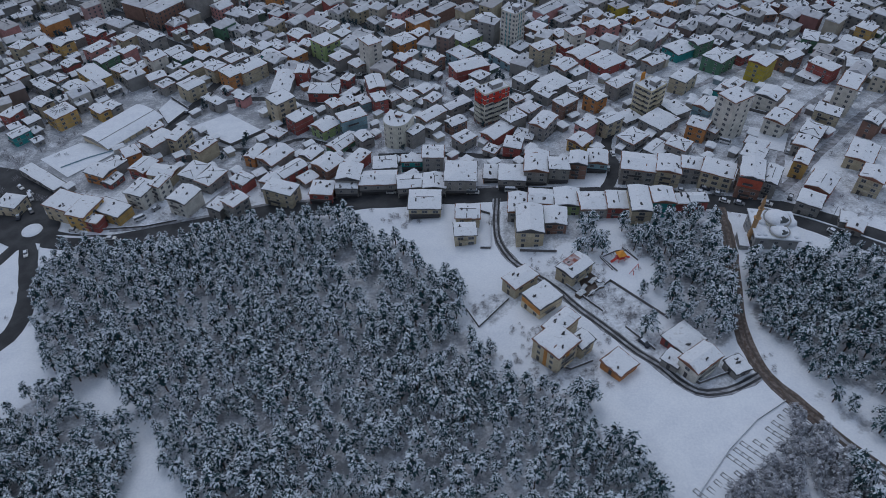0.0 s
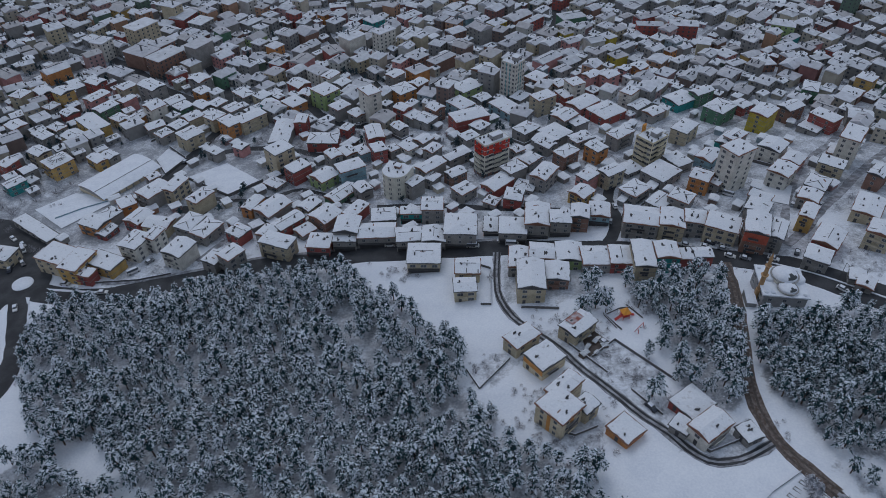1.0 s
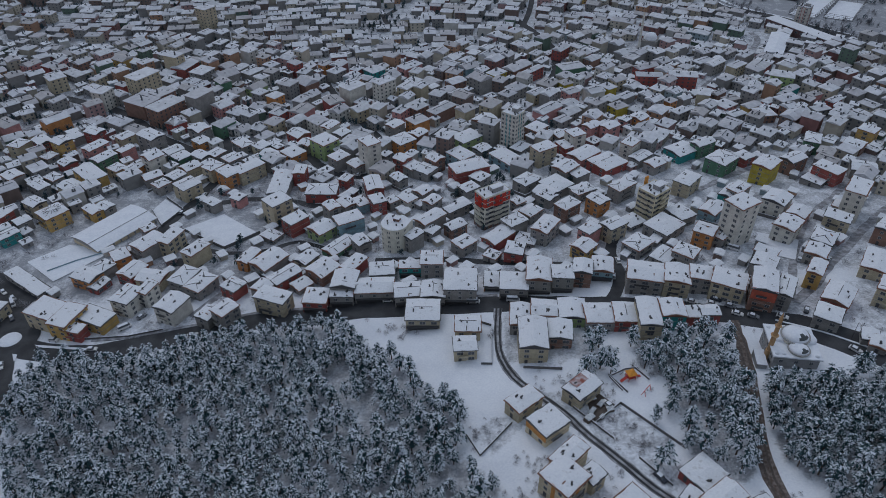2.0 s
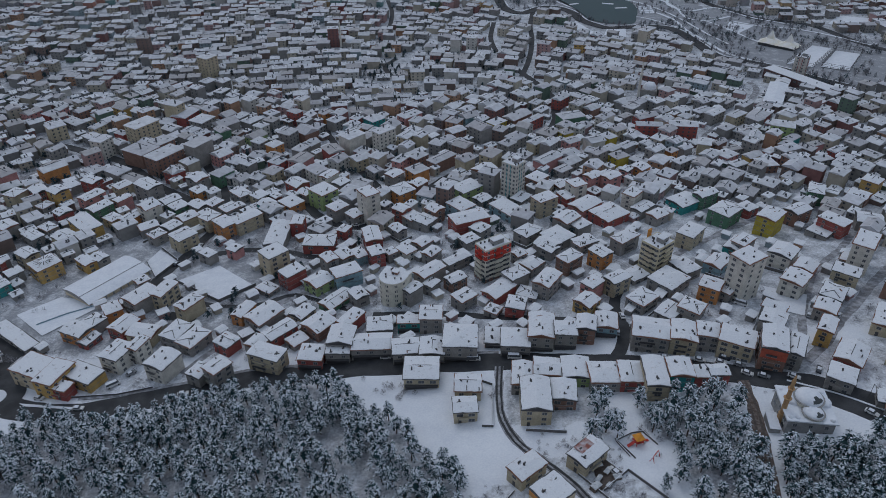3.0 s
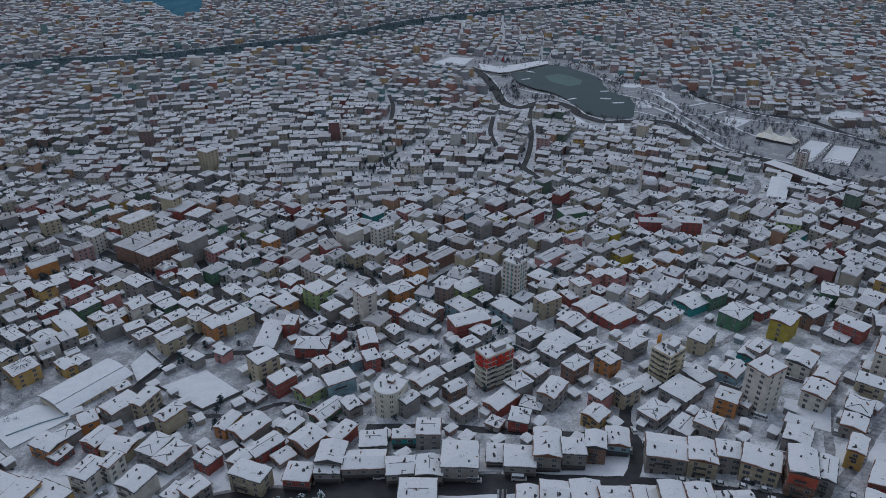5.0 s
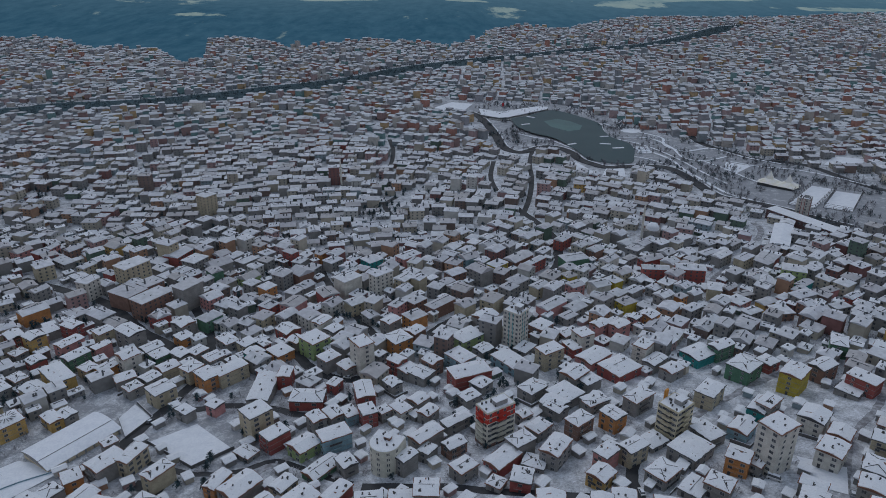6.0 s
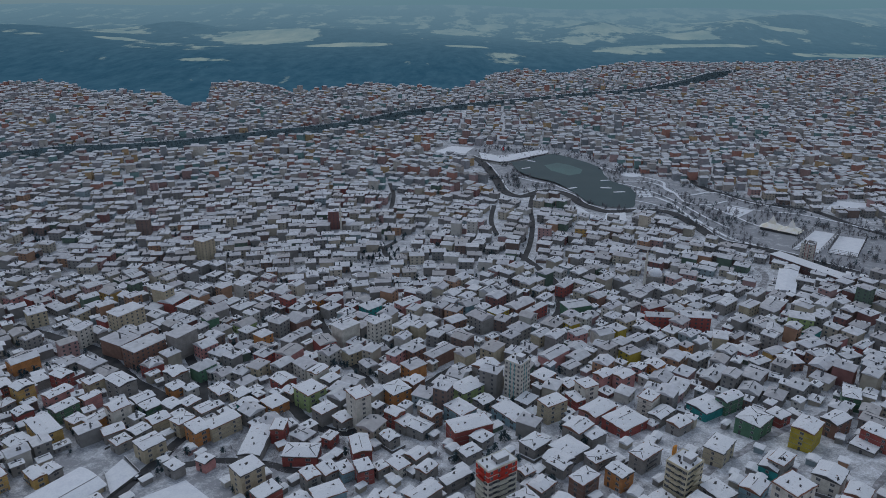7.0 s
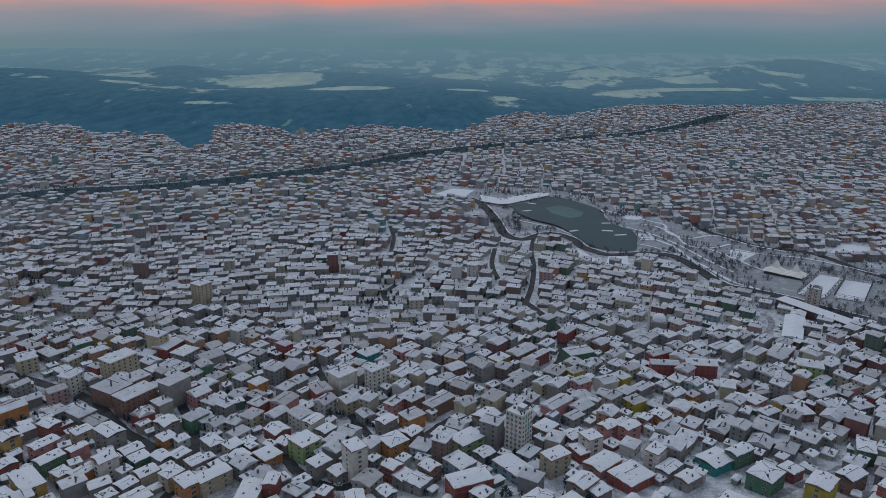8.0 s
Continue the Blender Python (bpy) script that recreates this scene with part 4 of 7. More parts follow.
house(129.1, 304.1, -42, 6.9, 12.9, 2, "t")
house(-43.4, 306.8, -64, 7.8, 6.3, 3, "r")
house(40.9, 307.8, -42, 8.3, 6.5, 2, "g")
house(-16.1, 308.1, -36, 5.7, 7.6, 2, "g")
house(-59.4, 309.2, -50, 8.0, 6.7, 2, "g")
house(-192.3, 309.4, -36, 9.7, 5.5, 2, "y")
house(-52.2, 309.6, -55, 7.9, 5.4, 2, "u")
house(-36.6, 310.1, -51, 5.0, 4.9, 2, "g")
house(78.1, 311.4, -50, 6.7, 12.4, 3, "g")
house(40.9, 311.5, -40, 9.8, 8.9, 2, "g")
house(-28.8, 311.7, -46, 7.9, 6.3, 2, "w")
house(59.2, 312.0, -54, 4.9, 10.5, 2, "g")
house(-186.9, 312.7, -31, 7.6, 5.6, 2, "g")
house(59.1, 313.1, -60, 7.2, 10.6, 2, "g")
house(-224.6, 313.4, -30, 9.2, 7.0, 3, "b")
house(-130.7, 314.4, -33, 7.5, 5.1, 2, "g")
house(110.6, 315.5, -41, 7.9, 12.7, 3, "b")
house(-118.0, 318.6, -28, 5.7, 5.6, 2, "p")
house(-21.2, 318.8, -41, 6.4, 7.4, 2, "g")
house(2.4, 320.4, -51, 6.7, 8.3, 2, "g")
house(46.9, 320.5, -49, 12.1, 12.0, 2, "g")
house(175.7, 320.7, -47, 9.7, 8.5, 1, "g", "f")
house(182.7, 323.3, -51, 12.2, 8.4, 3, "r")
house(-74.7, 323.8, -0, 15.4, 9.7, 2, "r")
house(-47.3, 323.9, -73, 12.8, 7.9, 3, "r")
house(152.3, 326.1, -43, 8.8, 12.3, 4, "k")
house(32.2, 326.2, -46, 8.5, 10.5, 2, "g")
house(202.5, 328.6, -21, 11.2, 10.6, 2, "g")
house(-148.8, 330.0, -39, 10.1, 10.5, 3, "b")
house(59.8, 331.8, -53, 6.5, 8.9, 2, "g")
house(8.1, 332.3, -41, 7.4, 8.1, 2, "g")
house(-98.9, 333.1, 0, 9.8, 22.8, 2, "g")
house(-35.2, 334.8, -47, 7.5, 5.9, 2, "g")
house(-216.4, 335.0, -31, 10.1, 9.2, 2, "b")
house(53.0, 335.2, -45, 8.9, 10.9, 3, "g")
house(-165.8, 335.6, -36, 6.8, 7.2, 2, "g")
house(-234.9, 336.2, -33, 11.2, 6.2, 2, "g")
house(-63.9, 336.2, -25, 4.8, 6.2, 2, "r")
house(170.5, 336.7, -57, 7.4, 11.2, 3, "m")
house(134.6, 338.9, -48, 10.9, 12.7, 3, "n")
house(2.4, 340.4, -65, 10.3, 19.1, 3, "r")
house(101.0, 340.8, -52, 6.8, 8.8, 2, "g")
house(-90.0, 342.7, -1, 5.9, 8.6, 3, "r")
house(-252.7, 343.0, -33, 9.5, 8.0, 3, "g")
house(-130.5, 343.1, -41, 11.1, 7.8, 3, "o")
house(-21.3, 343.7, -35, 9.6, 8.7, 2, "g")
house(-161.0, 344.8, -33, 7.6, 8.0, 2, "g")
house(76.8, 344.8, -53, 13.6, 15.9, 2, "r")
house(-174.3, 344.9, -50, 7.2, 9.4, 2, "g")
house(-230.9, 344.9, -31, 8.7, 6.2, 2, "g")
house(-209.3, 345.0, -40, 19.7, 9.9, 3, "y")
house(149.4, 347.0, -56, 7.4, 7.6, 2, "r")
house(-28.3, 348.2, -42, 7.1, 8.2, 2, "g")
house(-120.0, 348.5, -42, 7.6, 15.5, 3, "b")
house(-140.9, 350.1, -34, 7.6, 8.9, 3, "b")
house(95.4, 350.5, -47, 6.5, 11.5, 2, "g")
house(-16.4, 351.9, -42, 7.6, 7.1, 3, "m")
house(-34.7, 353.2, -35, 7.5, 6.4, 3, "r")
house(-60.5, 353.4, -45, 7.7, 7.1, 2, "g")
house(-198.8, 355.0, -31, 8.1, 6.8, 2, "b")
house(-52.7, 355.1, -52, 10.0, 7.9, 7, "w", "f")
house(-155.9, 355.1, -41, 7.8, 9.3, 2, "b")
house(23.4, 355.2, -50, 17.0, 10.4, 2, "u")
house(-2.2, 356.0, -46, 12.5, 9.8, 3, "u")
house(43.4, 356.1, -55, 7.8, 11.9, 4, "b", "f")
house(65.9, 356.4, -49, 9.9, 15.7, 2, "p")
house(-188.3, 356.5, -27, 6.9, 11.3, 2, "o")
house(119.2, 357.7, -56, 11.4, 14.5, 2, "t")
house(-71.0, 358.6, -42, 7.9, 9.1, 3, "g")
house(91.4, 358.9, -40, 6.7, 9.9, 4, "w", "f")
house(-178.5, 359.7, -38, 8.9, 9.0, 4, "w")
house(213.4, 360.2, -44, 9.1, 9.0, 2, "m")
house(-261.0, 360.6, -51, 6.3, 9.4, 2, "g")
house(131.2, 360.7, -57, 6.2, 12.3, 3, "n")
house(-231.7, 362.7, -35, 7.6, 7.6, 2, "r")
house(191.3, 363.0, -26, 7.5, 11.3, 3, "n")
house(-209.8, 363.8, -31, 7.6, 12.1, 3, "n")
house(-135.0, 365.1, -40, 7.9, 8.5, 2, "g")
house(31.8, 367.9, -37, 7.2, 9.9, 2, "g")
house(9.9, 368.0, -47, 7.4, 8.0, 2, "g")
house(56.8, 368.7, -61, 9.0, 5.4, 2, "r")
house(-165.9, 368.7, -39, 8.2, 8.6, 2, "n")
house(-113.5, 369.0, -37, 8.3, 8.2, 2, "t")
house(-154.6, 369.5, -34, 9.3, 6.9, 2, "g")
house(-100.1, 370.8, -41, 10.9, 10.0, 2, "o")
house(-246.5, 370.8, -27, 6.6, 7.3, 2, "g")
house(-146.2, 372.2, -32, 7.3, 8.1, 2, "g")
house(-200.8, 373.8, -30, 5.0, 9.2, 3, "p")
house(63.1, 374.1, -61, 8.1, 8.3, 4, "w", "f")
house(227.1, 375.0, -45, 8.4, 8.6, 3, "y")
house(-82.0, 375.6, -41, 12.4, 11.3, 4, "l", "f")
house(-173.8, 376.4, -39, 7.9, 10.1, 2, "g")
house(-221.4, 378.4, -30, 7.6, 12.9, 3, "p")
house(-36.5, 378.6, -49, 11.3, 11.1, 3, "o")
house(1.3, 379.6, -48, 10.8, 14.8, 3, "l")
house(-242.2, 380.5, -31, 9.1, 8.4, 4, "y")
house(-121.4, 380.8, -37, 8.0, 8.0, 2, "b")
house(-270.1, 382.0, -18, 8.6, 9.1, 3, "b")
house(-93.9, 383.1, -35, 7.4, 7.2, 2, "g")
house(55.1, 384.4, -46, 7.5, 7.8, 2, "g")
house(-114.3, 384.4, -36, 5.7, 6.2, 2, "g")
house(-133.9, 384.7, -41, 11.3, 7.5, 2, "g")
house(-257.6, 386.1, -40, 10.5, 8.0, 3, "r")
house(-27.5, 386.9, -39, 7.0, 8.6, 3, "m")
house(-190.2, 387.2, -34, 14.4, 9.5, 4, "g")
house(85.6, 388.9, -51, 6.3, 9.9, 3, "p")
house(-160.7, 389.3, -37, 8.6, 7.7, 2, "o")
house(75.1, 390.3, -51, 6.4, 9.1, 3, "p")
house(42.5, 390.4, -43, 8.7, 10.5, 3, "m")
house(-208.3, 391.6, -35, 7.6, 9.1, 3, "b")
house(-75.4, 396.0, -35, 7.4, 8.1, 2, "g")
house(-102.1, 396.3, -40, 10.6, 9.4, 2, "r")
house(-243.5, 397.7, -39, 8.4, 7.0, 2, "g")
house(96.1, 398.3, -41, 5.0, 6.5, 3, "p")
house(-230.8, 398.9, -24, 10.1, 7.6, 3, "r")
house(-42.9, 400.8, -40, 7.1, 9.1, 3, "g")
house(105.1, 401.0, -47, 7.4, 8.1, 3, "o")
house(-165.4, 401.0, -34, 8.4, 9.1, 3, "g")
house(-165.3, 401.2, -34, 10.2, 9.1, 3, "g")
house(-83.4, 402.1, -32, 6.6, 9.9, 3, "w")
house(11.8, 404.1, -41, 10.4, 11.6, 3, "g")
house(202.5, 406.5, -71, 6.2, 7.2, 3, "u")
house(-128.1, 407.0, -35, 8.7, 8.2, 2, "g")
house(-29.4, 407.0, -48, 9.5, 11.0, 3, "o")
house(60.0, 407.3, -48, 6.1, 9.2, 2, "g")
house(-129.8, 407.6, -27, 7.1, 9.0, 2, "g")
house(-210.5, 407.8, -28, 12.9, 8.2, 2, "g")
house(-152.0, 408.6, -34, 8.7, 11.7, 3, "n")
house(-147.7, 409.2, -27, 7.1, 8.1, 2, "g")
house(-120.0, 409.4, -27, 8.4, 9.8, 3, "b")
house(-92.2, 409.9, -42, 11.5, 9.3, 3, "w")
house(165.8, 409.9, -59, 6.1, 10.3, 2, "g")
house(131.7, 410.2, -52, 5.6, 10.7, 3, "g")
house(182.8, 411.0, -80, 10.4, 10.3, 2, "m")
house(-294.6, 411.2, -32, 15.4, 9.0, 3, "p")
house(-121.0, 411.3, -29, 8.5, 7.9, 2, "g")
house(-182.6, 411.4, -44, 8.1, 8.0, 3, "r")
house(-184.1, 412.1, -26, 7.2, 9.8, 3, "r")
house(-220.5, 413.0, -30, 13.2, 10.0, 3, "g")
house(-56.4, 413.7, -49, 8.7, 6.7, 2, "g")
house(198.1, 414.0, -60, 6.8, 7.1, 3, "m")
house(-0.0, 416.0, -45, 8.3, 9.0, 4, "b")
house(218.9, 416.3, -69, 5.9, 10.6, 2, "g")
house(-265.4, 417.8, -39, 9.3, 14.9, 3, "o")
house(-267.2, 418.7, -21, 9.1, 13.2, 3, "o")
house(-239.2, 419.0, -34, 10.2, 9.5, 2, "g")
house(51.7, 419.1, -45, 8.2, 18.0, 3, "p")
house(65.8, 419.5, -47, 8.4, 11.7, 2, "g")
house(95.9, 420.8, -56, 8.0, 9.6, 3, "k")
house(82.9, 421.7, -47, 6.2, 9.8, 4, "g")
house(179.4, 423.4, -59, 6.0, 11.2, 2, "y")
house(-41.1, 423.7, -31, 6.1, 10.4, 3, "p")
house(16.2, 423.8, -34, 9.0, 12.4, 4, "b")
house(-120.6, 424.3, -30, 8.5, 8.7, 3, "r")
house(-15.0, 424.4, -42, 7.4, 18.7, 3, "m")
house(118.9, 424.8, -51, 7.3, 9.5, 4, "g")
house(164.1, 426.2, -53, 9.3, 11.0, 2, "p")
house(-106.1, 427.4, -27, 10.5, 12.7, 3, "p")
house(129.9, 427.6, -51, 5.0, 6.7, 3, "o")
house(-67.3, 427.7, -49, 8.7, 11.0, 3, "b")
house(-195.5, 428.2, -31, 12.6, 20.9, 5, "m", "f")
house(202.7, 428.9, -63, 7.8, 14.6, 3, "g")
house(-31.3, 430.0, -42, 10.8, 10.4, 3, "m")
house(192.8, 430.7, -53, 4.6, 9.2, 2, "p")
house(233.3, 430.8, -54, 4.8, 9.4, 2, "r")
house(139.9, 432.2, -56, 4.9, 7.3, 3, "g")
house(-150.0, 432.3, -27, 10.6, 10.4, 2, "g")
house(93.6, 434.1, -47, 7.4, 8.7, 3, "g")
house(-52.2, 434.7, -57, 8.6, 8.4, 2, "g")
house(170.8, 435.9, -67, 5.6, 9.9, 2, "g")
house(-161.3, 437.8, -37, 10.0, 10.2, 3, "p")
house(-176.2, 439.2, -29, 10.1, 15.1, 6, "g", "f")
house(-137.0, 439.3, -32, 9.3, 8.9, 2, "g")
house(-216.5, 440.8, -27, 18.4, 14.6, 4, "m", "f")
house(-87.6, 441.8, -54, 11.7, 10.3, 3, "r")
house(154.9, 441.9, -17, 7.6, 10.6, 3, "b")
house(225.8, 442.3, -61, 5.2, 9.7, 2, "p")
house(105.7, 445.0, -49, 6.5, 11.0, 2, "g")
house(27.9, 446.8, -43, 8.1, 9.0, 3, "g")
house(166.2, 447.2, -49, 4.8, 10.5, 2, "m")
house(-279.2, 447.8, -25, 6.6, 10.2, 3, "g")
house(119.5, 448.0, -48, 6.5, 7.6, 2, "g")
house(47.0, 448.3, -44, 6.8, 11.0, 3, "b")
house(69.8, 448.7, -56, 7.5, 9.4, 3, "p")
house(-5.6, 449.3, -44, 7.1, 9.4, 3, "g")
house(85.4, 449.4, -64, 9.2, 10.6, 3, "w")
house(-247.9, 451.7, -18, 9.4, 10.6, 5, "w", "f")
house(-129.3, 452.2, -36, 8.3, 8.6, 3, "o")
house(190.5, 452.7, -26, 6.3, 10.3, 3, "y")
house(214.8, 453.1, -50, 5.5, 12.5, 2, "t")
house(-207.7, 454.2, -33, 11.7, 12.7, 4, "m", "f")
house(-76.5, 454.8, -42, 11.1, 13.8, 5, "w", "f")
house(-54.9, 455.7, -45, 7.6, 13.6, 6, "w", "f")
house(95.6, 455.8, -54, 8.6, 7.3, 3, "k")
house(-12.0, 456.9, -41, 6.9, 7.6, 3, "g")
house(-239.0, 457.5, -34, 8.9, 6.5, 3, "g")
house(-30.2, 458.2, -32, 6.3, 8.3, 4, "b")
house(34.2, 458.3, -43, 9.5, 11.8, 3, "g")
house(-141.3, 458.4, -32, 8.2, 7.7, 3, "g")
house(-39.7, 458.4, -32, 8.0, 11.3, 4, "b")
house(187.2, 459.2, -53, 6.9, 11.0, 3, "g")
house(-105.8, 459.6, -34, 8.1, 8.9, 2, "g")
house(68.2, 464.9, -56, 7.3, 7.6, 3, "k")
house(56.2, 465.2, -37, 10.6, 11.9, 3, "g")
house(214.1, 467.2, -22, 14.1, 10.7, 4, "l")
house(104.2, 469.5, -54, 7.2, 9.9, 3, "b")
house(147.9, 469.7, -5, 18.1, 9.0, 4, "r")
house(125.2, 469.8, -4, 16.7, 6.6, 4, "r")
house(10.6, 471.5, -47, 11.5, 10.8, 4, "g")
house(-6.8, 472.9, -51, 8.6, 11.8, 3, "m")
house(-171.2, 473.4, -45, 9.4, 7.7, 4, "n")
house(-228.1, 473.9, -31, 12.7, 19.0, 6, "b", "f")
house(-148.2, 474.1, -32, 9.8, 11.6, 2, "l")
house(-112.1, 476.5, -42, 11.9, 11.8, 3, "m")
house(-23.4, 478.9, -42, 10.0, 9.6, 2, "g")
house(-163.0, 479.9, -25, 5.6, 6.0, 2, "m")
house(-247.7, 480.6, -27, 9.2, 5.8, 2, "r")
house(-296.3, 482.4, -44, 10.8, 11.2, 4, "b")
house(-129.3, 483.3, -28, 9.2, 9.9, 2, "g")
house(236.9, 484.1, -22, 7.3, 9.4, 2, "g")
house(-267.9, 487.2, -24, 6.8, 10.6, 3, "b")
house(22.1, 487.6, -44, 8.4, 11.9, 3, "k")
house(98.5, 488.2, -45, 6.8, 13.2, 4, "w")
house(-214.5, 489.3, -31, 10.6, 9.4, 2, "g")
house(48.1, 491.9, -42, 4.8, 18.8, 3, "r")
house(-175.0, 492.7, -41, 12.0, 14.8, 3, "g")
house(128.8, 494.8, -62, 7.4, 16.5, 3, "r")
house(193.2, 496.1, -49, 6.9, 14.3, 3, "b")
house(228.6, 497.4, -49, 7.8, 13.2, 3, "g")
house(-94.4, 497.4, -37, 9.0, 10.7, 3, "g")
house(76.0, 498.1, -68, 11.1, 17.7, 3, "n")
house(-66.7, 498.4, -44, 10.8, 11.3, 3, "t")
house(244.1, 499.0, -45, 6.7, 14.4, 3, "w")
house(37.6, 499.9, -43, 10.2, 20.0, 3, "m")
house(-79.8, 500.4, -29, 6.6, 7.5, 3, "r")
house(-195.2, 500.5, -24, 12.0, 13.7, 3, "g")
house(179.5, 501.2, -48, 6.7, 15.6, 3, "g")
house(2.4, 501.8, -53, 9.6, 11.7, 3, "u")
house(211.3, 502.0, -41, 11.5, 16.8, 2, "r")
house(-293.2, 502.3, -33, 17.0, 8.3, 2, "g")
house(-222.7, 502.4, -19, 10.7, 10.3, 2, "g")
house(116.2, 502.9, -48, 5.2, 9.6, 2, "g")
house(-159.4, 504.8, -33, 9.7, 12.6, 2, "g")
house(-41.2, 505.9, -44, 9.2, 16.2, 3, "p")
house(-127.0, 508.0, -35, 9.4, 6.5, 4, "r")
house(-211.9, 511.6, -18, 12.4, 16.8, 3, "r")
house(-315.8, 511.8, -28, 9.3, 8.1, 3, "r")
house(-105.0, 512.2, -32, 5.7, 9.7, 3, "o")
house(-219.3, 512.6, -23, 11.8, 9.1, 6, "b", "f")
house(-170.3, 513.2, -28, 7.5, 10.2, 2, "g")
house(174.9, 513.6, -55, 6.8, 14.8, 2, "g")
house(93.6, 514.1, -47, 7.7, 10.3, 3, "m")
house(-332.2, 514.9, -25, 9.9, 11.4, 3, "p")
house(-147.8, 518.5, -35, 9.0, 8.4, 2, "g")
house(-294.8, 518.7, -30, 8.0, 9.9, 3, "m")
house(56.7, 519.0, -37, 6.5, 11.4, 2, "g")
house(207.2, 519.9, -45, 6.3, 16.1, 3, "g")
house(241.4, 519.9, -43, 9.1, 9.1, 2, "g")
house(223.0, 521.7, -43, 9.0, 11.7, 2, "g")
house(-313.3, 521.9, -10, 6.4, 9.9, 3, "p")
house(-265.7, 525.7, -29, 12.1, 9.9, 3, "y")
house(198.8, 534.0, -47, 6.6, 13.9, 2, "g")
house(73.0, 537.7, -38, 7.2, 12.7, 3, "r")
# further off, but standing out
house(111, 690, -10, 15, 10, 3, "y", "f")
house(-148, 840, 0, 15, 12, 3, "r", "f")
house(-388, 1036, 0, 20, 12, 6, "w", "f")
house(-228, 620, -30, 12, 12, 7, "b", "f")

facade_panel(27.5, 157.5, 0, -0.97, 0.97, 2.6, 5.6, panel_orange, "orange painted upper wall")
facade_panel(28.5, 132.4, 0, -0.1, 0.15, 0.2, 8.6, panel_orange, "orange stair wall panel")
facade_panel(28.5, 132.4, 1, -0.25, 0.05, 0.2, 8.6, panel_orange, "orange stair wall panel")
facade_panel(111.5, 216.7, 0, -0.98, 0.98, 6.2, 11.5, panel_red, "orange-red painted upper floors")

# ---- towers, mosque, hall ----
red_paint = material("red_facade", (0.52, 0.045, 0.03), 0.8, scale=0.4)
teal_paint = material("teal_facade", (0.16, 0.40, 0.42), 0.85, scale=0.4)
cream_paint = material("cream_facade", (0.58, 0.52, 0.38), 0.9, scale=0.4)
minaret_stone = material("tan_minaret_stone", (0.42, 0.26, 0.13), 0.85, (0.30, 0.18, 0.10), scale=0.6)


def box_mesh(name, x0, y0, z0, x1, y1, z1, mat):
    b = Builder()
    b.box(x0, y0, z0, x1, y1, z1, 0, True)
    return b.mesh(name, [mat])


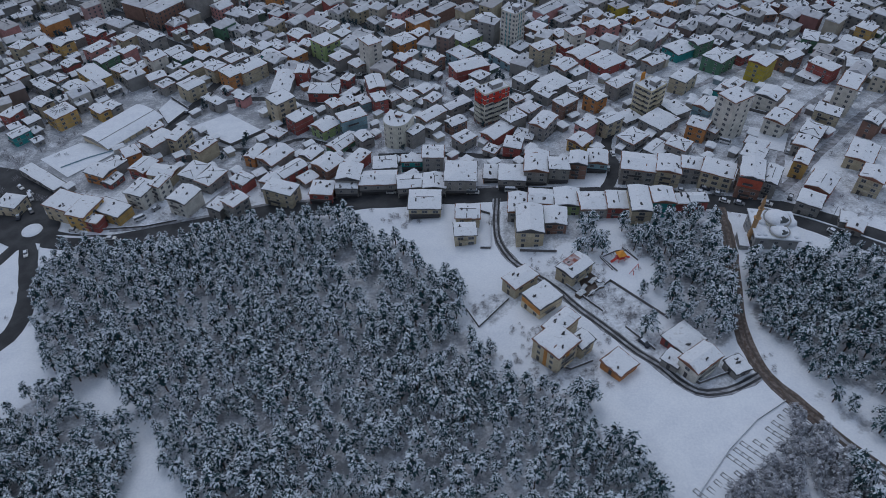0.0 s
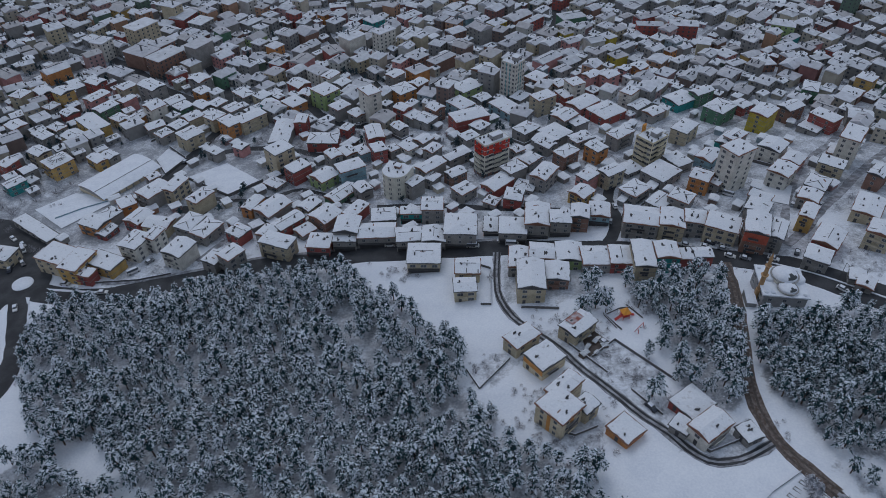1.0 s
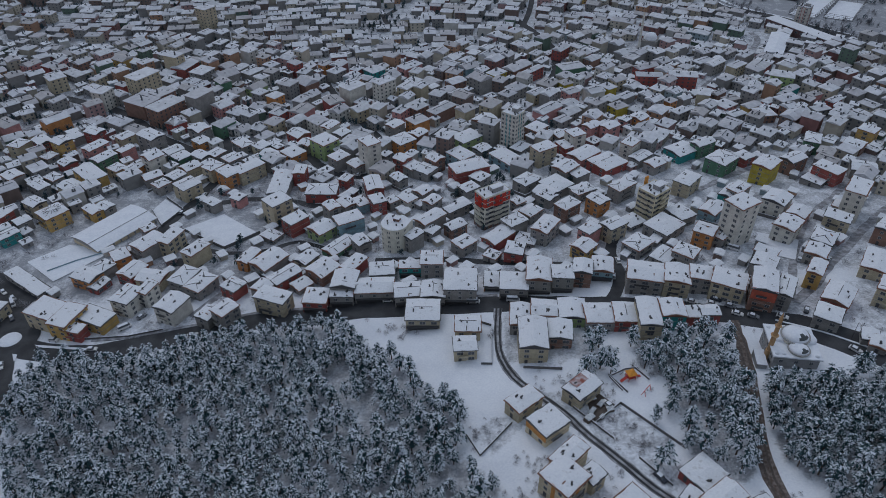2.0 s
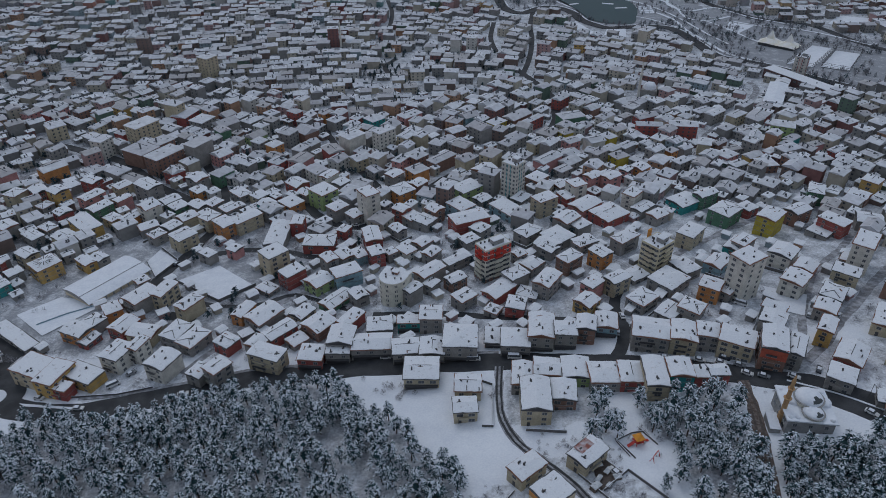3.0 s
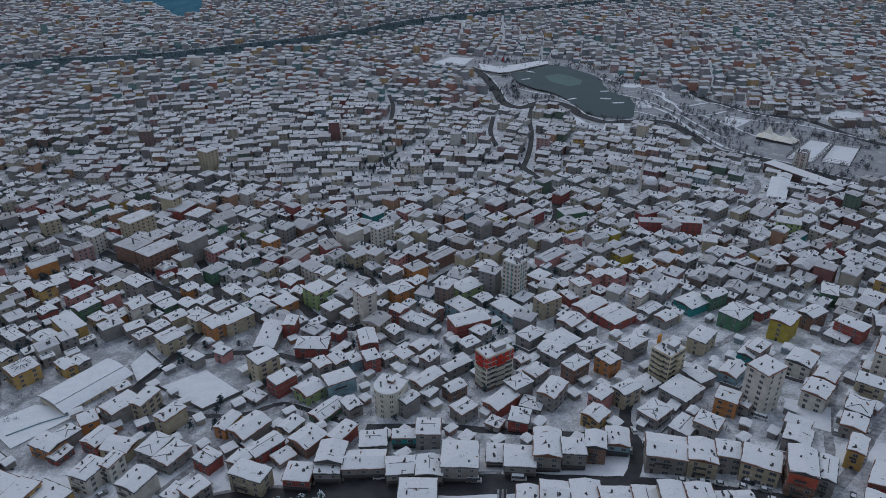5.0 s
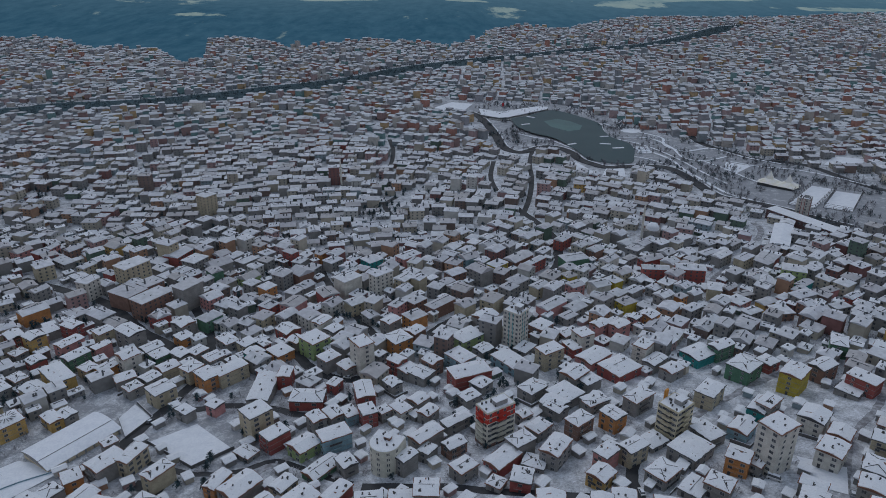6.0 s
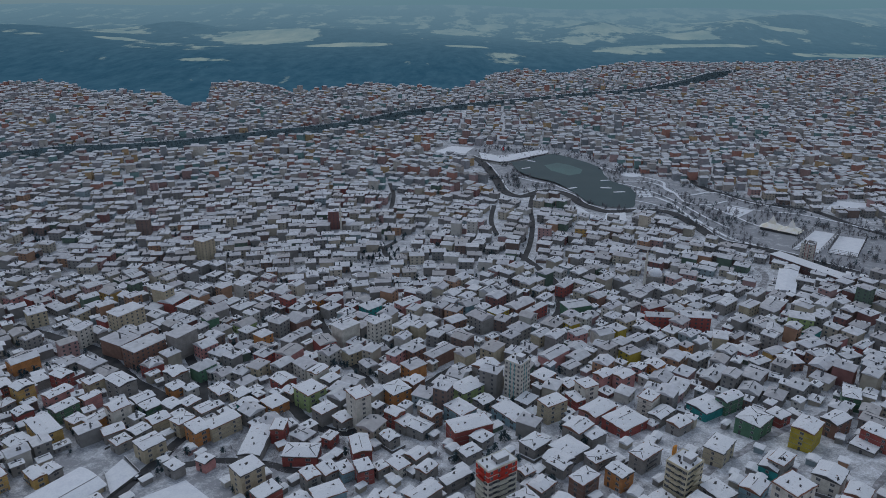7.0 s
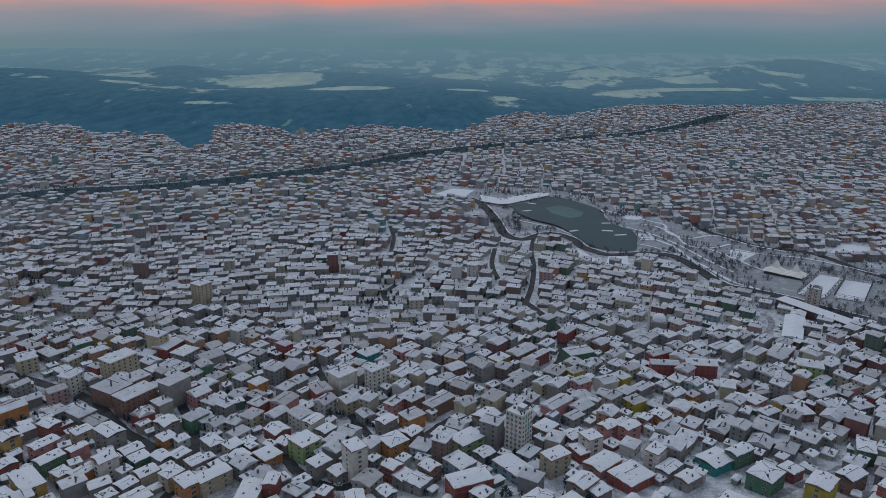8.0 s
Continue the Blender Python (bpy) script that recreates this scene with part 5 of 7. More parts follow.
def tower(x, y, turn, w, d, storeys, label, paints, band, balcony=0, each=3.0, stripes=None, stripe_label="teal stripe", name="apartment_tower", bands=False):
    """A flat-roofed block of flats, floor by floor, with slab edges, balconies, windows and a snowed roof with a stair house."""
    root = new(name)
    root.matrix_basis = pose(x, y, gz(x, y), 0, 0, turn)
    taken.append((x, y, math.hypot(w, d) / 2))
    tagged(root, label, "apartment block")
    for s in range(storeys):
        z0 = s * FLOOR if s else -4
        part("floor_wall", box_mesh("floor_wall", -w / 2, -d / 2, z0, w / 2, d / 2, s * FLOOR + FLOOR - 0.22, paints[min(s, len(paints) - 1)]), root)
        part("slab_edge", box_mesh("slab_edge", -w / 2 - 0.12, -d / 2 - 0.12, s * FLOOR + FLOOR - 0.22, w / 2 + 0.12, d / 2 + 0.12, (s + 1) * FLOOR, band), root)
        if bands and s and paints[min(s, len(paints) - 1)] is not red_paint:
            for face, length, off in ((0, w, d / 2), (1, d, w / 2), (2, w, d / 2), (3, d, w / 2)):
                part("window_band", box_mesh("window_band", -length * 0.46, -off - 0.04, s * FLOOR + 1.05, length * 0.46, -off + 0.05, s * FLOOR + 2.15, band_glass), root, "dark strip of windows", pose(0, 0, 0, 0, 0, 90 * face))
        if balcony and s:
            bb = Builder()
            bb.box(-balcony, -1.1, 0, balcony, 0, 0.15, 0, True)
            bb.box(-balcony, -1.1, 0.15, balcony, -1.0, 1.0, 0, True)
            for face, off in ((0, d / 2), (1, w / 2)):
                part("balcony", bb.mesh("balcony", [paints[min(s, len(paints) - 1)]]), root, "", pose(0, 0, 0, 0, 0, 90 * face) @ pose(0, -off, s * FLOOR))
    h = storeys * FLOOR
    for x0, y0, x1, y1 in ((-w / 2, -d / 2, w / 2, -d / 2 + 0.25), (-w / 2, d / 2 - 0.25, w / 2, d / 2), (-w / 2, -d / 2 + 0.25, -w / 2 + 0.25, d / 2 - 0.25), (w / 2 - 0.25, -d / 2 + 0.25, w / 2, d / 2 - 0.25)):
        part("parapet", box_mesh("parapet", x0, y0, h, x1, y1, h + 0.5, band), root)
    part("snow_cover", box_mesh("snow_cover", -w / 2 + 0.25, -d / 2 + 0.25, h, w / 2 - 0.25, d / 2 - 0.25, h + 0.3, roof_snow), root, "snow on the flat roof")
    part("stair_house", box_mesh("stair_house", -w * 0.05, -d * 0.1, h + 0.3, w * 0.3, d * 0.3, h + 2.6, concrete), root)
    part("snow_cap", box_mesh("snow_cap", -w * 0.07, -d * 0.12, h + 2.6, w * 0.32, d * 0.32, h + 2.9, roof_snow), root)
    r2 = random.Random(storeys * 7 + int(w * 10))
    for k in range(12):
        part("roof_vent", chim_me, root, "", pose(r2.uniform(-0.42, 0.42) * w, r2.uniform(-0.42, 0.42) * d, h + 0.1, 0, 0, r2.uniform(0, 90)) @ Matrix.Scale(0.8, 4))
    if stripes:
        for face, length, off in ((0, w, d / 2), (1, d, w / 2), (2, w, d / 2), (3, d, w / 2)):
            for u in (-0.12, 0.12):
                part("facade_stripe", box_mesh("facade_stripe", u * length - 0.18, -off - 0.14, 0, u * length + 0.18, -off - 0.02, h, stripes), root, stripe_label, pose(0, 0, 0, 0, 0, 90 * face))
    put_windows(root, w, d, storeys, turn, each, windows[0])
    return root


band_glass = material("strip_window_glass", (0.05, 0.055, 0.062), 0.2, (0.10, 0.105, 0.115), scale=0.8)
cream2 = material("pale_facade", (0.62, 0.60, 0.52), 0.9, scale=0.4)
tower(13.2, 291.7, -55, 8.2, 14.6, 7, "seven-storey block with a red top and cream bands below", [wall_mat["m"]] + [cream2] * 4 + [red_paint] * 2, cream2, 2.2, bands=True)
tower(27.3, 378.0, -37, 9.9, 9.2, 9, "nine-storey white tower with teal stripes and dark windows", [wall_mat["w"]], wall_mat["w"], 0, 2.2, teal_paint)
tower(87.8, 291.1, -49, 9.6, 11.3, 6, "six-storey cream block under construction, dark roof edge", [cream_paint], cream_paint, 1.8, bands=True)
part("lift_shaft", box_mesh("lift_shaft", -5.6, -1.0, 10, -4.9, 1.2, 19.5, material("orange_hoist", (0.6, 0.25, 0.04), 0.7)), bpy.data.objects["apartment_tower.002"], "orange hoist")


def rounded_block(x, y, turn, half, back, storeys):
    """A block of flats with a half-round front, floor by floor."""
    root = new("apartment_block")
    root.matrix_basis = pose(x, y, gz(x, y), 0, 0, turn)
    taken.append((x, y, half + 2))
    tagged(root, "five-storey cream block with a rounded front and dark roof clutter", "apartment block")
    plan = [(half * math.cos(a), half * math.sin(a)) for a in [math.pi * (1 + k / 14) for k in range(15)]] + [(half, back), (-half, back)]

    def ring(name, grow, z0, z1, mat, label=""):
        b, n = Builder(), len(plan)
        b.v = [(px * grow, py * grow, z) for z in (z0, z1) for px, py in plan]
        b.f = [(i, (i + 1) % n, n + (i + 1) % n, n + i) for i in range(n)] + [tuple(range(n, 2 * n)), tuple(range(n - 1, -1, -1))]
        b.m = [0] * len(b.f)
        part(name, b.mesh(name, [mat]), root, label)

    for s in range(storeys):
        ring("floor_wall", 1.0, s * FLOOR if s else -4, (s + 1) * FLOOR - 0.14, cream2)
        ring("slab_edge", 1.012, (s + 1) * FLOOR - 0.14, (s + 1) * FLOOR, cream2)
        for k in (1, 4, 7, 10, 13):
            a = math.pi * (1 + k / 14)
            part("window", windows[0], root, "", pose(half * math.cos(a) * 0.985, half * math.sin(a) * 0.985, s * FLOOR + 1.45, 0, 0, math.degrees(a) + 90))
    h = storeys * FLOOR
    ring("parapet", 1.02, h, h + 0.35, cream2)
    ring("snow_cover", 0.99, h + 0.35, h + 0.55, roof_snow, "snow on the flat roof")
    part("stair_house", box_mesh("stair_house", -1.2, 1.0, h + 0.5, 1.6, 3.2, h + 1.9, wall_mat["m"]), root, "low brown roof house")
    part("snow_cap", box_mesh("snow_cap", -1.4, 0.8, h + 1.9, 1.8, 3.4, h + 2.1, roof_snow), root)
    r = random.Random(8)
    for k in range(8):
        part("roof_vent", chim_me, root, "", pose(r.uniform(-0.7, 0.7) * half, r.uniform(-0.4, 0.8) * back, h + 0.35, 0, 0, r.uniform(0, 90)) @ Matrix.Scale(0.75, 4))


rounded_block(-31.5, 273.5, -22, 6.2, 6.0, 5)

# mosque
mosque = new("mosque")
mosque.matrix_basis = pose(110.5, 186.3, gz(110.5, 186.3), 0, 0, -6)
taken.append((110.5, 186.3, 11))
tagged(mosque, "stone mosque with snow-covered domes beside the main road", "mosque")
part("wall", box_mesh("wall", -7.2, -7.2, -4, 7.2, 7.2, 6.0, concrete), mosque)
part("roof", box_mesh("roof", -7.8, -7.8, 6.0, 7.8, 7.8, 6.5, snow_mat), mosque, "snow on the flat lower roof")
lead = material("dark_lead", (0.06, 0.07, 0.075), 0.5, metal=0.3)


def mosque_dome(name, cx, cy, z, r, drum, high, label=""):
    """A low dome on a pale drum with a grey rim, its snow slid off in one patch."""
    b = Builder()
    b.tube(cx, cy, z, z + drum, r, r, 28)
    base = part(name, b.mesh(name, [cream2]), mosque, label)
    b = Builder()
    b.tube(cx, cy, z + drum, z + drum + 0.22, r + 0.3, r + 0.3, 28)
    part("rim", b.mesh("rim", [concrete]), base)
    b = Builder()
    b.dome(cx, cy, z + drum + 0.2, r * 0.94, high, 28, 8)
    b.m = [1 if (len(f) == 4 and ((k // 28 in (2, 3) and 21 <= k % 28 <= 25) or (k // 28 in (4, 5) and 22 <= k % 28 <= 24))) else 0 for k, f in enumerate(b.f)]
    part("dome", b.mesh("dome", [snow_mat, lead], True), base, "snow-covered dome with a bare dark patch")


mosque_dome("main_drum", 0.9, 1.6, 6.5, 4.5, 1.5, 2.0)
mosque_dome("front_drum", 0.9, -4.0, 6.5, 3.3, 0.55, 1.2)
for cx, cy in ((-3.9, 1.6), (5.6, 1.6)):
    hd = Builder()
    hd.tube(cx, cy, 6.5, 6.9, 2.5, 2.5, 18)
    hd.dome(cx, cy, 6.9, 2.4, 0.9, 18, 5)
    part("half_dome", hd.mesh("half_dome", [snow_mat], True), mosque)
for cx, cy in ((-6.4, -6.2), (-4.2, -6.2), (6.3, -6.2), (-6.4, 6.2), (6.3, 6.2)):
    sd = Builder()
    sd.dome(cx, cy, 6.5, 0.8, 0.6, 12, 4)
    part("small_dome", sd.mesh("small_dome", [snow_mat], True), mosque)
put_windows(mosque, 14.4, 14.4, 2, -6, 4.0)
mb = gz(103, 184.9)
minaret = new("minaret")
minaret.matrix_basis = pose(103.0, 184.9, mb)
tagged(minaret, "tan stone minaret with two balconies and a pointed cap", "minaret")
for nm, z0, z1, r0, r1 in (("base", -3, 4.5, 1.15, 1.1), ("shaft", 4.5, 10.5, 0.85, 0.8), ("balcony", 10.5, 11.3, 0.9, 1.35), ("shaft", 11.3, 14.8, 0.72, 0.68), ("balcony", 14.8, 15.5, 0.75, 1.15), ("shaft", 15.5, 18.0, 0.6, 0.55), ("cap", 18.0, 21.5, 0.7, 0.03)):
    tb = Builder()
    tb.tube(0, 0, z0, z1, r0, r1, 12)
    part(nm, tb.mesh(nm, [minaret_stone]), minaret)
annex = new("mosque_annex")
annex.matrix_basis = pose(100.2, 183.5, gz(100.2, 183.5), 0, 0, -8)
tagged(annex, "low grey mosque annex with snow on its roof", "annex")
part("wall", box_mesh("wall", -1.6, -3.6, -3, 1.6, 3.6, 2.3, concrete), annex)
part("snow_cover", box_mesh("snow_cover", -1.7, -3.7, 2.3, 1.7, 3.7, 2.5, snow_mat), annex)

# long barrel-roofed hall and the walled snow lots beside it
hall = new("sports_hall")
hall.matrix_basis = pose(-175, 295, gz(-175, 295), 0, 0, 57.5)
taken.append((-175, 295, 14))
tagged(hall, "long hall with a low snow-covered curved roof", "hall")
part("wall", box_mesh("wall", -16.6, -10.2, -4, 16.6, 10.2, 3.2, wall_mat["c"]), hall)
vault = Builder()
for x in (-17.2, 17.2):
    for k in range(13):
        u = k / 6 - 1
        vault.v.append((x, 10.9 * u, 3.2 + 1.9 * (1 - u * u)))
    vault.v += [(x, 10.9, 2.95), (x, -10.9, 2.95)]
vault.f = [tuple(reversed((k, (k + 1) % 15, 15 + (k + 1) % 15, 15 + k))) for k in range(15)] + [tuple(range(14, -1, -1)), tuple(range(15, 30))]
vault.m = [0] * 15 + [1, 1]
hall_roof = vault.mesh("curved_roof", [snow_mat, wall_mat["g"]])
part("curved_roof", hall_roof, hall, "smooth snow on the curved roof")
ridge_line = Builder()
ridge_line.box(-17.2, -4.15, 4.9, 17.2, -3.95, 5.0, 0, True)
part("roof_seam", ridge_line.mesh("roof_seam", [dark_mat]), hall, "dark seam showing through the snow")
for k in range(9):
    part("buttress", box_mesh("buttress", -16.4 + 4.0 * k, -10.6, -4, -15.8 + 4.0 * k, -10.2, 3.0, concrete), hall)


def patch(name, corners, lift, mat, label, category):
    """A level sheet of ground with a few corners, laid a little above the land."""
    b, n = Builder(), 8
    a0, a1, a2, a3 = [Vector((*c, 0)) for c in corners]
    for i in range(n + 1):
        for j in range(n + 1):
            p = a0.lerp(a1, i / n).lerp(a3.lerp(a2, i / n), j / n)
            b.v.append((p.x, p.y, gz(p.x, p.y) + lift))
    b.f = [(i * (n + 1) + j, (i + 1) * (n + 1) + j, (i + 1) * (n + 1) + j + 1, i * (n + 1) + j + 1) for i in range(n) for j in range(n)]
    b.m = [0] * len(b.f)
    me = b.mesh(name, [mat])
    if me.polygons[0].normal.z < 0:
        me.flip_normals()
    return tagged(new(name, me), label, category, kind="structure")


wall_stone = material("dark_wall_stone", (0.13, 0.125, 0.125), 0.9)


def low_wall(points, height=1.1, thick=0.18, mat=None, label="low grey garden wall in the snow", name="garden_wall"):
    """A wall in straight runs with a snow cap on each run."""
    root = new(name)
    root.matrix_basis = pose(points[0][0], points[0][1], gz(*points[0]))
    tagged(root, label, "wall")
    o = Vector((points[0][0], points[0][1], gz(*points[0])))
    for (x0, y0), (x1, y1) in zip(points, points[1:]):
        steps = max(1, int(math.hypot(x1 - x0, y1 - y0) / 5))
        for k in range(steps):
            ax, ay, bx, by = (x0 + (x1 - x0) * k / steps, y0 + (y1 - y0) * k / steps, x0 + (x1 - x0) * (k + 1) / steps, y0 + (y1 - y0) * (k + 1) / steps)
            za, zb = gz(ax, ay), gz(bx, by)
            ln = math.hypot(bx - ax, by - ay)
            nx, ny = -(by - ay) / ln * thick / 2, (bx - ax) / ln * thick / 2
            for nm, lo, hi, mt in (("wall_run", -0.8, height, mat or wall_stone), ("snow_cap", height, height + 0.12, snow_mat)):
                b = Builder()
                v = [(px, py, pz + dz) for dz in (lo, hi) for px, py, pz in ((ax - nx, ay - ny, za), (bx - nx, by - ny, zb), (bx + nx, by + ny, zb), (ax + nx, ay + ny, za))]
                b.add([(p - o.x, q - o.y, r_ - o.z) for p, q, r_ in v], [(0, 1, 5, 4), (1, 2, 6, 5), (2, 3, 7, 6), (3, 0, 4, 7), (4, 5, 6, 7)])
                part(nm, b.mesh(nm, [mt]), root)
    return root


patch("ground_lot", [(-141, 296), (-114, 277.5), (-101, 290), (-124, 309.5)], 0.35, snow_mat, "empty lot under clean snow", "lot")
patch("pavement_splitter", [(-173, 211), (-169.5, 209.2), (-146.6, 206.5), (-147, 207.8)], 0.5, snow_mat, "long snow-covered splitter island in the road", "traffic island")
patch("pavement_splitter", [(-179.3, 205.9), (-177, 205.4), (-176, 202), (-176.4, 201.6)], 0.5, snow_mat, "small snow-covered splitter island in the road", "traffic island")
patch("ground_parking", [(-135, 264.5), (-134, 270), (-120.6, 268), (-120.6, 260)], 0.3, asphalt, "wet parking yard between the houses", "yard")
patch("ground_plot", [(130.5, 272), (145.5, 263.5), (137.5, 247), (130, 252)], 0.3, snow_mat, "vacant plot under smooth snow", "lot")
patch("ground_yard", [(-164, 315), (-153.5, 300), (-148, 315), (-161.5, 327)], 0.35, snow_mat, "walled yard under clean snow", "yard")
patch("ground_apron", [(-208, 270), (-187, 254), (-168, 279), (-194, 284)], 0.3, snow_mat, "open snow beside the hall", "yard")
low_wall([(-142, 296), (-114, 276.8), (-100, 290)], 1.8)
low_wall([(-164, 315), (-153, 299), (-147.3, 315), (-161, 328)], 1.5)


# ---- the rest of the town: houses past the ones told apart ----
CANAL = [(-1000, 900), (-676, 1024), (-616, 1064), (-539, 1083), (-464, 1111), (-391, 1158), (-315, 1219), (-263, 1250), (-185, 1322), (-100, 1434), (24, 1534), (150, 1613), (290, 1709), (437, 1784), (606, 1975), (728, 2150), (834, 2225)]
OPEN = [[(-136, 263), (-135, 271), (-119, 269), (-119, 259)], [(129, 273), (147, 264), (138, 245), (128, 250)], [(226, 530), (236, 518), (262, 568), (246, 580)], [(136, 736), (164, 726), (171, 775), (146, 775)], [(384, 790), (412, 766), (449, 815), (412, 829)], [(112, 805), (138, 750), (137, 727), (110, 760)], [(-130, 690), (-114, 690), (-114, 710), (-130, 710)], [(125, 545), (152, 545), (152, 572), (125, 572)],
        [(-200, 288), (-177, 270), (-153, 302), (-174, 324)], [(-146, 302), (-115, 276), (-98, 297), (-125, 318)], [(-165, 317), (-148, 292), (-143, 318), (-161, 332)],
        [(-215, 262), (-150, 235), (-140, 262), (-205, 290)], [(-215, 285), (-190, 270), (-140, 300), (-160, 340), (-185, 335)]]
BOUL = [(4, 1050), (17, 1021), (28, 971), (37, 911), (42, 865), (51, 842), (66, 836), (88, 859), (105, 859), (119, 839), (126, 806), (136, 789), (151, 774), (182, 779), (211, 776), (222, 755), (228, 720), (235, 675), (254, 659), (278, 636), (292, 614), (314, 586)]
boul_line = np.array(smooth_line(BOUL, 10))
canal_line = np.array(smooth_line(CANAL, 15))
far_streets = [np.array(smooth_line(p, 8)) for p in (
    [(-96, 893), (-86, 841), (-83, 794), (-82, 762)], [(77, 846), (69, 787), (67, 735), (61, 680), (54, 640), (45, 600)], [(30, 797), (25, 734), (31, 680)], [(-65, 617), (-74, 646), (-66, 670), (-57, 687)],
    [(-390, 575), (-367, 603), (-359, 640)], [(171, 540), (196, 552), (224, 571)], [(67, 498), (69, 540), (76, 564)])]


def free_spot(x, y, r):
    if y < 900:
        for hx, hy, hr in taken_near(x, y):
            if math.hypot(x - hx, y - hy) < (hr + r) * 0.80:
                return False
        if y < 620 and near_road(x, y, r * 0.75):
            return False
        for p in OPEN:
            if in_poly(x, y, p):
                return False
    if in_poly(x, y, PARK) or 560 < y < 1080 and np.min(np.hypot(boul_line[:, 0] - x, boul_line[:, 1] - 7 - y)) < 15:
        return False
    if y > 900 and np.min(np.hypot(canal_line[:, 0] - x, canal_line[:, 1] - y)) < 43:
        return False
    for s in far_streets:
        if np.min(np.hypot(s[:, 0] - x, s[:, 1] - y)) < 3.5 + r * 0.6:
            return False
    return True


cells = {}
for hx, hy, hr in taken:
    cells.setdefault((int(hx // 30), int(hy // 30)), []).append((hx, hy, hr))


def taken_near(x, y):
    i, j = int(x // 30), int(y // 30)
    return [t for a in (-1, 0, 1) for b in (-1, 0, 1) for t in cells.get((i + a, j + b), ())]


def main_north(x):
    return 236 if x < 60 else 236 - (x - 60) * 0.25


rng2 = random.Random(11)
near_town, far_town = Builder(), Builder()


infill = {}


def town_house(b, x, y, turn, w, d, storeys, detail, tone=0, kind="", roof=1):
    c, s = math.cos(turn), math.sin(turn)
    z = gz(x, y)
    h = storeys * FLOOR + 0.3
    rise = min(w, d) * rng2.uniform(0.10, 0.25)
    kind = kind or rng2.choice("hhgggf" if storeys < 5 else "f")

    def put(verts, faces, mat):
        b.add([(x + c * vx - s * vy, y + s * vx + c * vy, z + vz) for vx, vy, vz in verts], faces, mat)

    X, Y = w / 2, d / 2
    put([(-X, -Y, -3), (X, -Y, -3), (X, Y, -3), (-X, Y, -3), (-X, -Y, h), (X, -Y, h), (X, Y, h), (-X, Y, h)], [(0, 1, 5, 4), (1, 2, 6, 5), (2, 3, 7, 6), (3, 0, 4, 7)], tone)
    rs = roof_shape(kind, w, d, rise, 0.45, h, 0.3)
    put(rs.v, rs.f, roof)
    if detail:
        for k in range(rng2.choice((0, 1, 1, 2))):
            cx, cy = rng2.uniform(-0.6, 0.6) * X, rng2.uniform(-0.6, 0.6) * Y
            t = Builder()
            t.box(cx - 0.4, cy - 0.4, h, cx + 0.4, cy + 0.4, h + rise + 1.0)
            put(t.v, t.f, 2)
        if rng2.random() < 0.45:
            t, lr = Builder(), 0.8 * (X if w >= d else Y)
            t.box(*((-lr, -0.2) if w >= d else (-0.2, -lr)), h + rise + 0.2, *((lr, 0.2) if w >= d else (0.2, lr)), h + rise + 0.42)
            put(t.v, t.f, 2)
        for k in range(rng2.choice((0, 1, 2, 3))):
            t = melt_blob(kind, w, d, rise, rng2.uniform(-0.8, 0.8) * X, rng2.uniform(-0.8, 0.8) * Y, rng2.uniform(0.4, 1.2), h + 0.36, rng2)
            put(t.v, t.f, 2)
        for face in range(4):
            if rng2.random() < 0.4:
                continue
            length, off = (w, Y) if face % 2 == 0 else (d, X)
            n = max(1, int(length / 3.4))
            ca, sa = ((1, 0), (0, 1), (-1, 0), (0, -1))[face]
            for st in range(storeys):
                for i in range(n):
                    u, zz = (i + 0.5) / n * length - length / 2, st * FLOOR + 1.45
                    q = []
                    for du, dz in ((-0.6, -0.55), (0.6, -0.55), (0.6, 0.6), (-0.6, 0.6)):
                        lx, ly = u + du, -off - 0.04
                        q.append((ca * lx - sa * ly, sa * lx + ca * ly, zz + dz))
                    put(q, [(0, 1, 2, 3)], 2)


shrub_spots = []


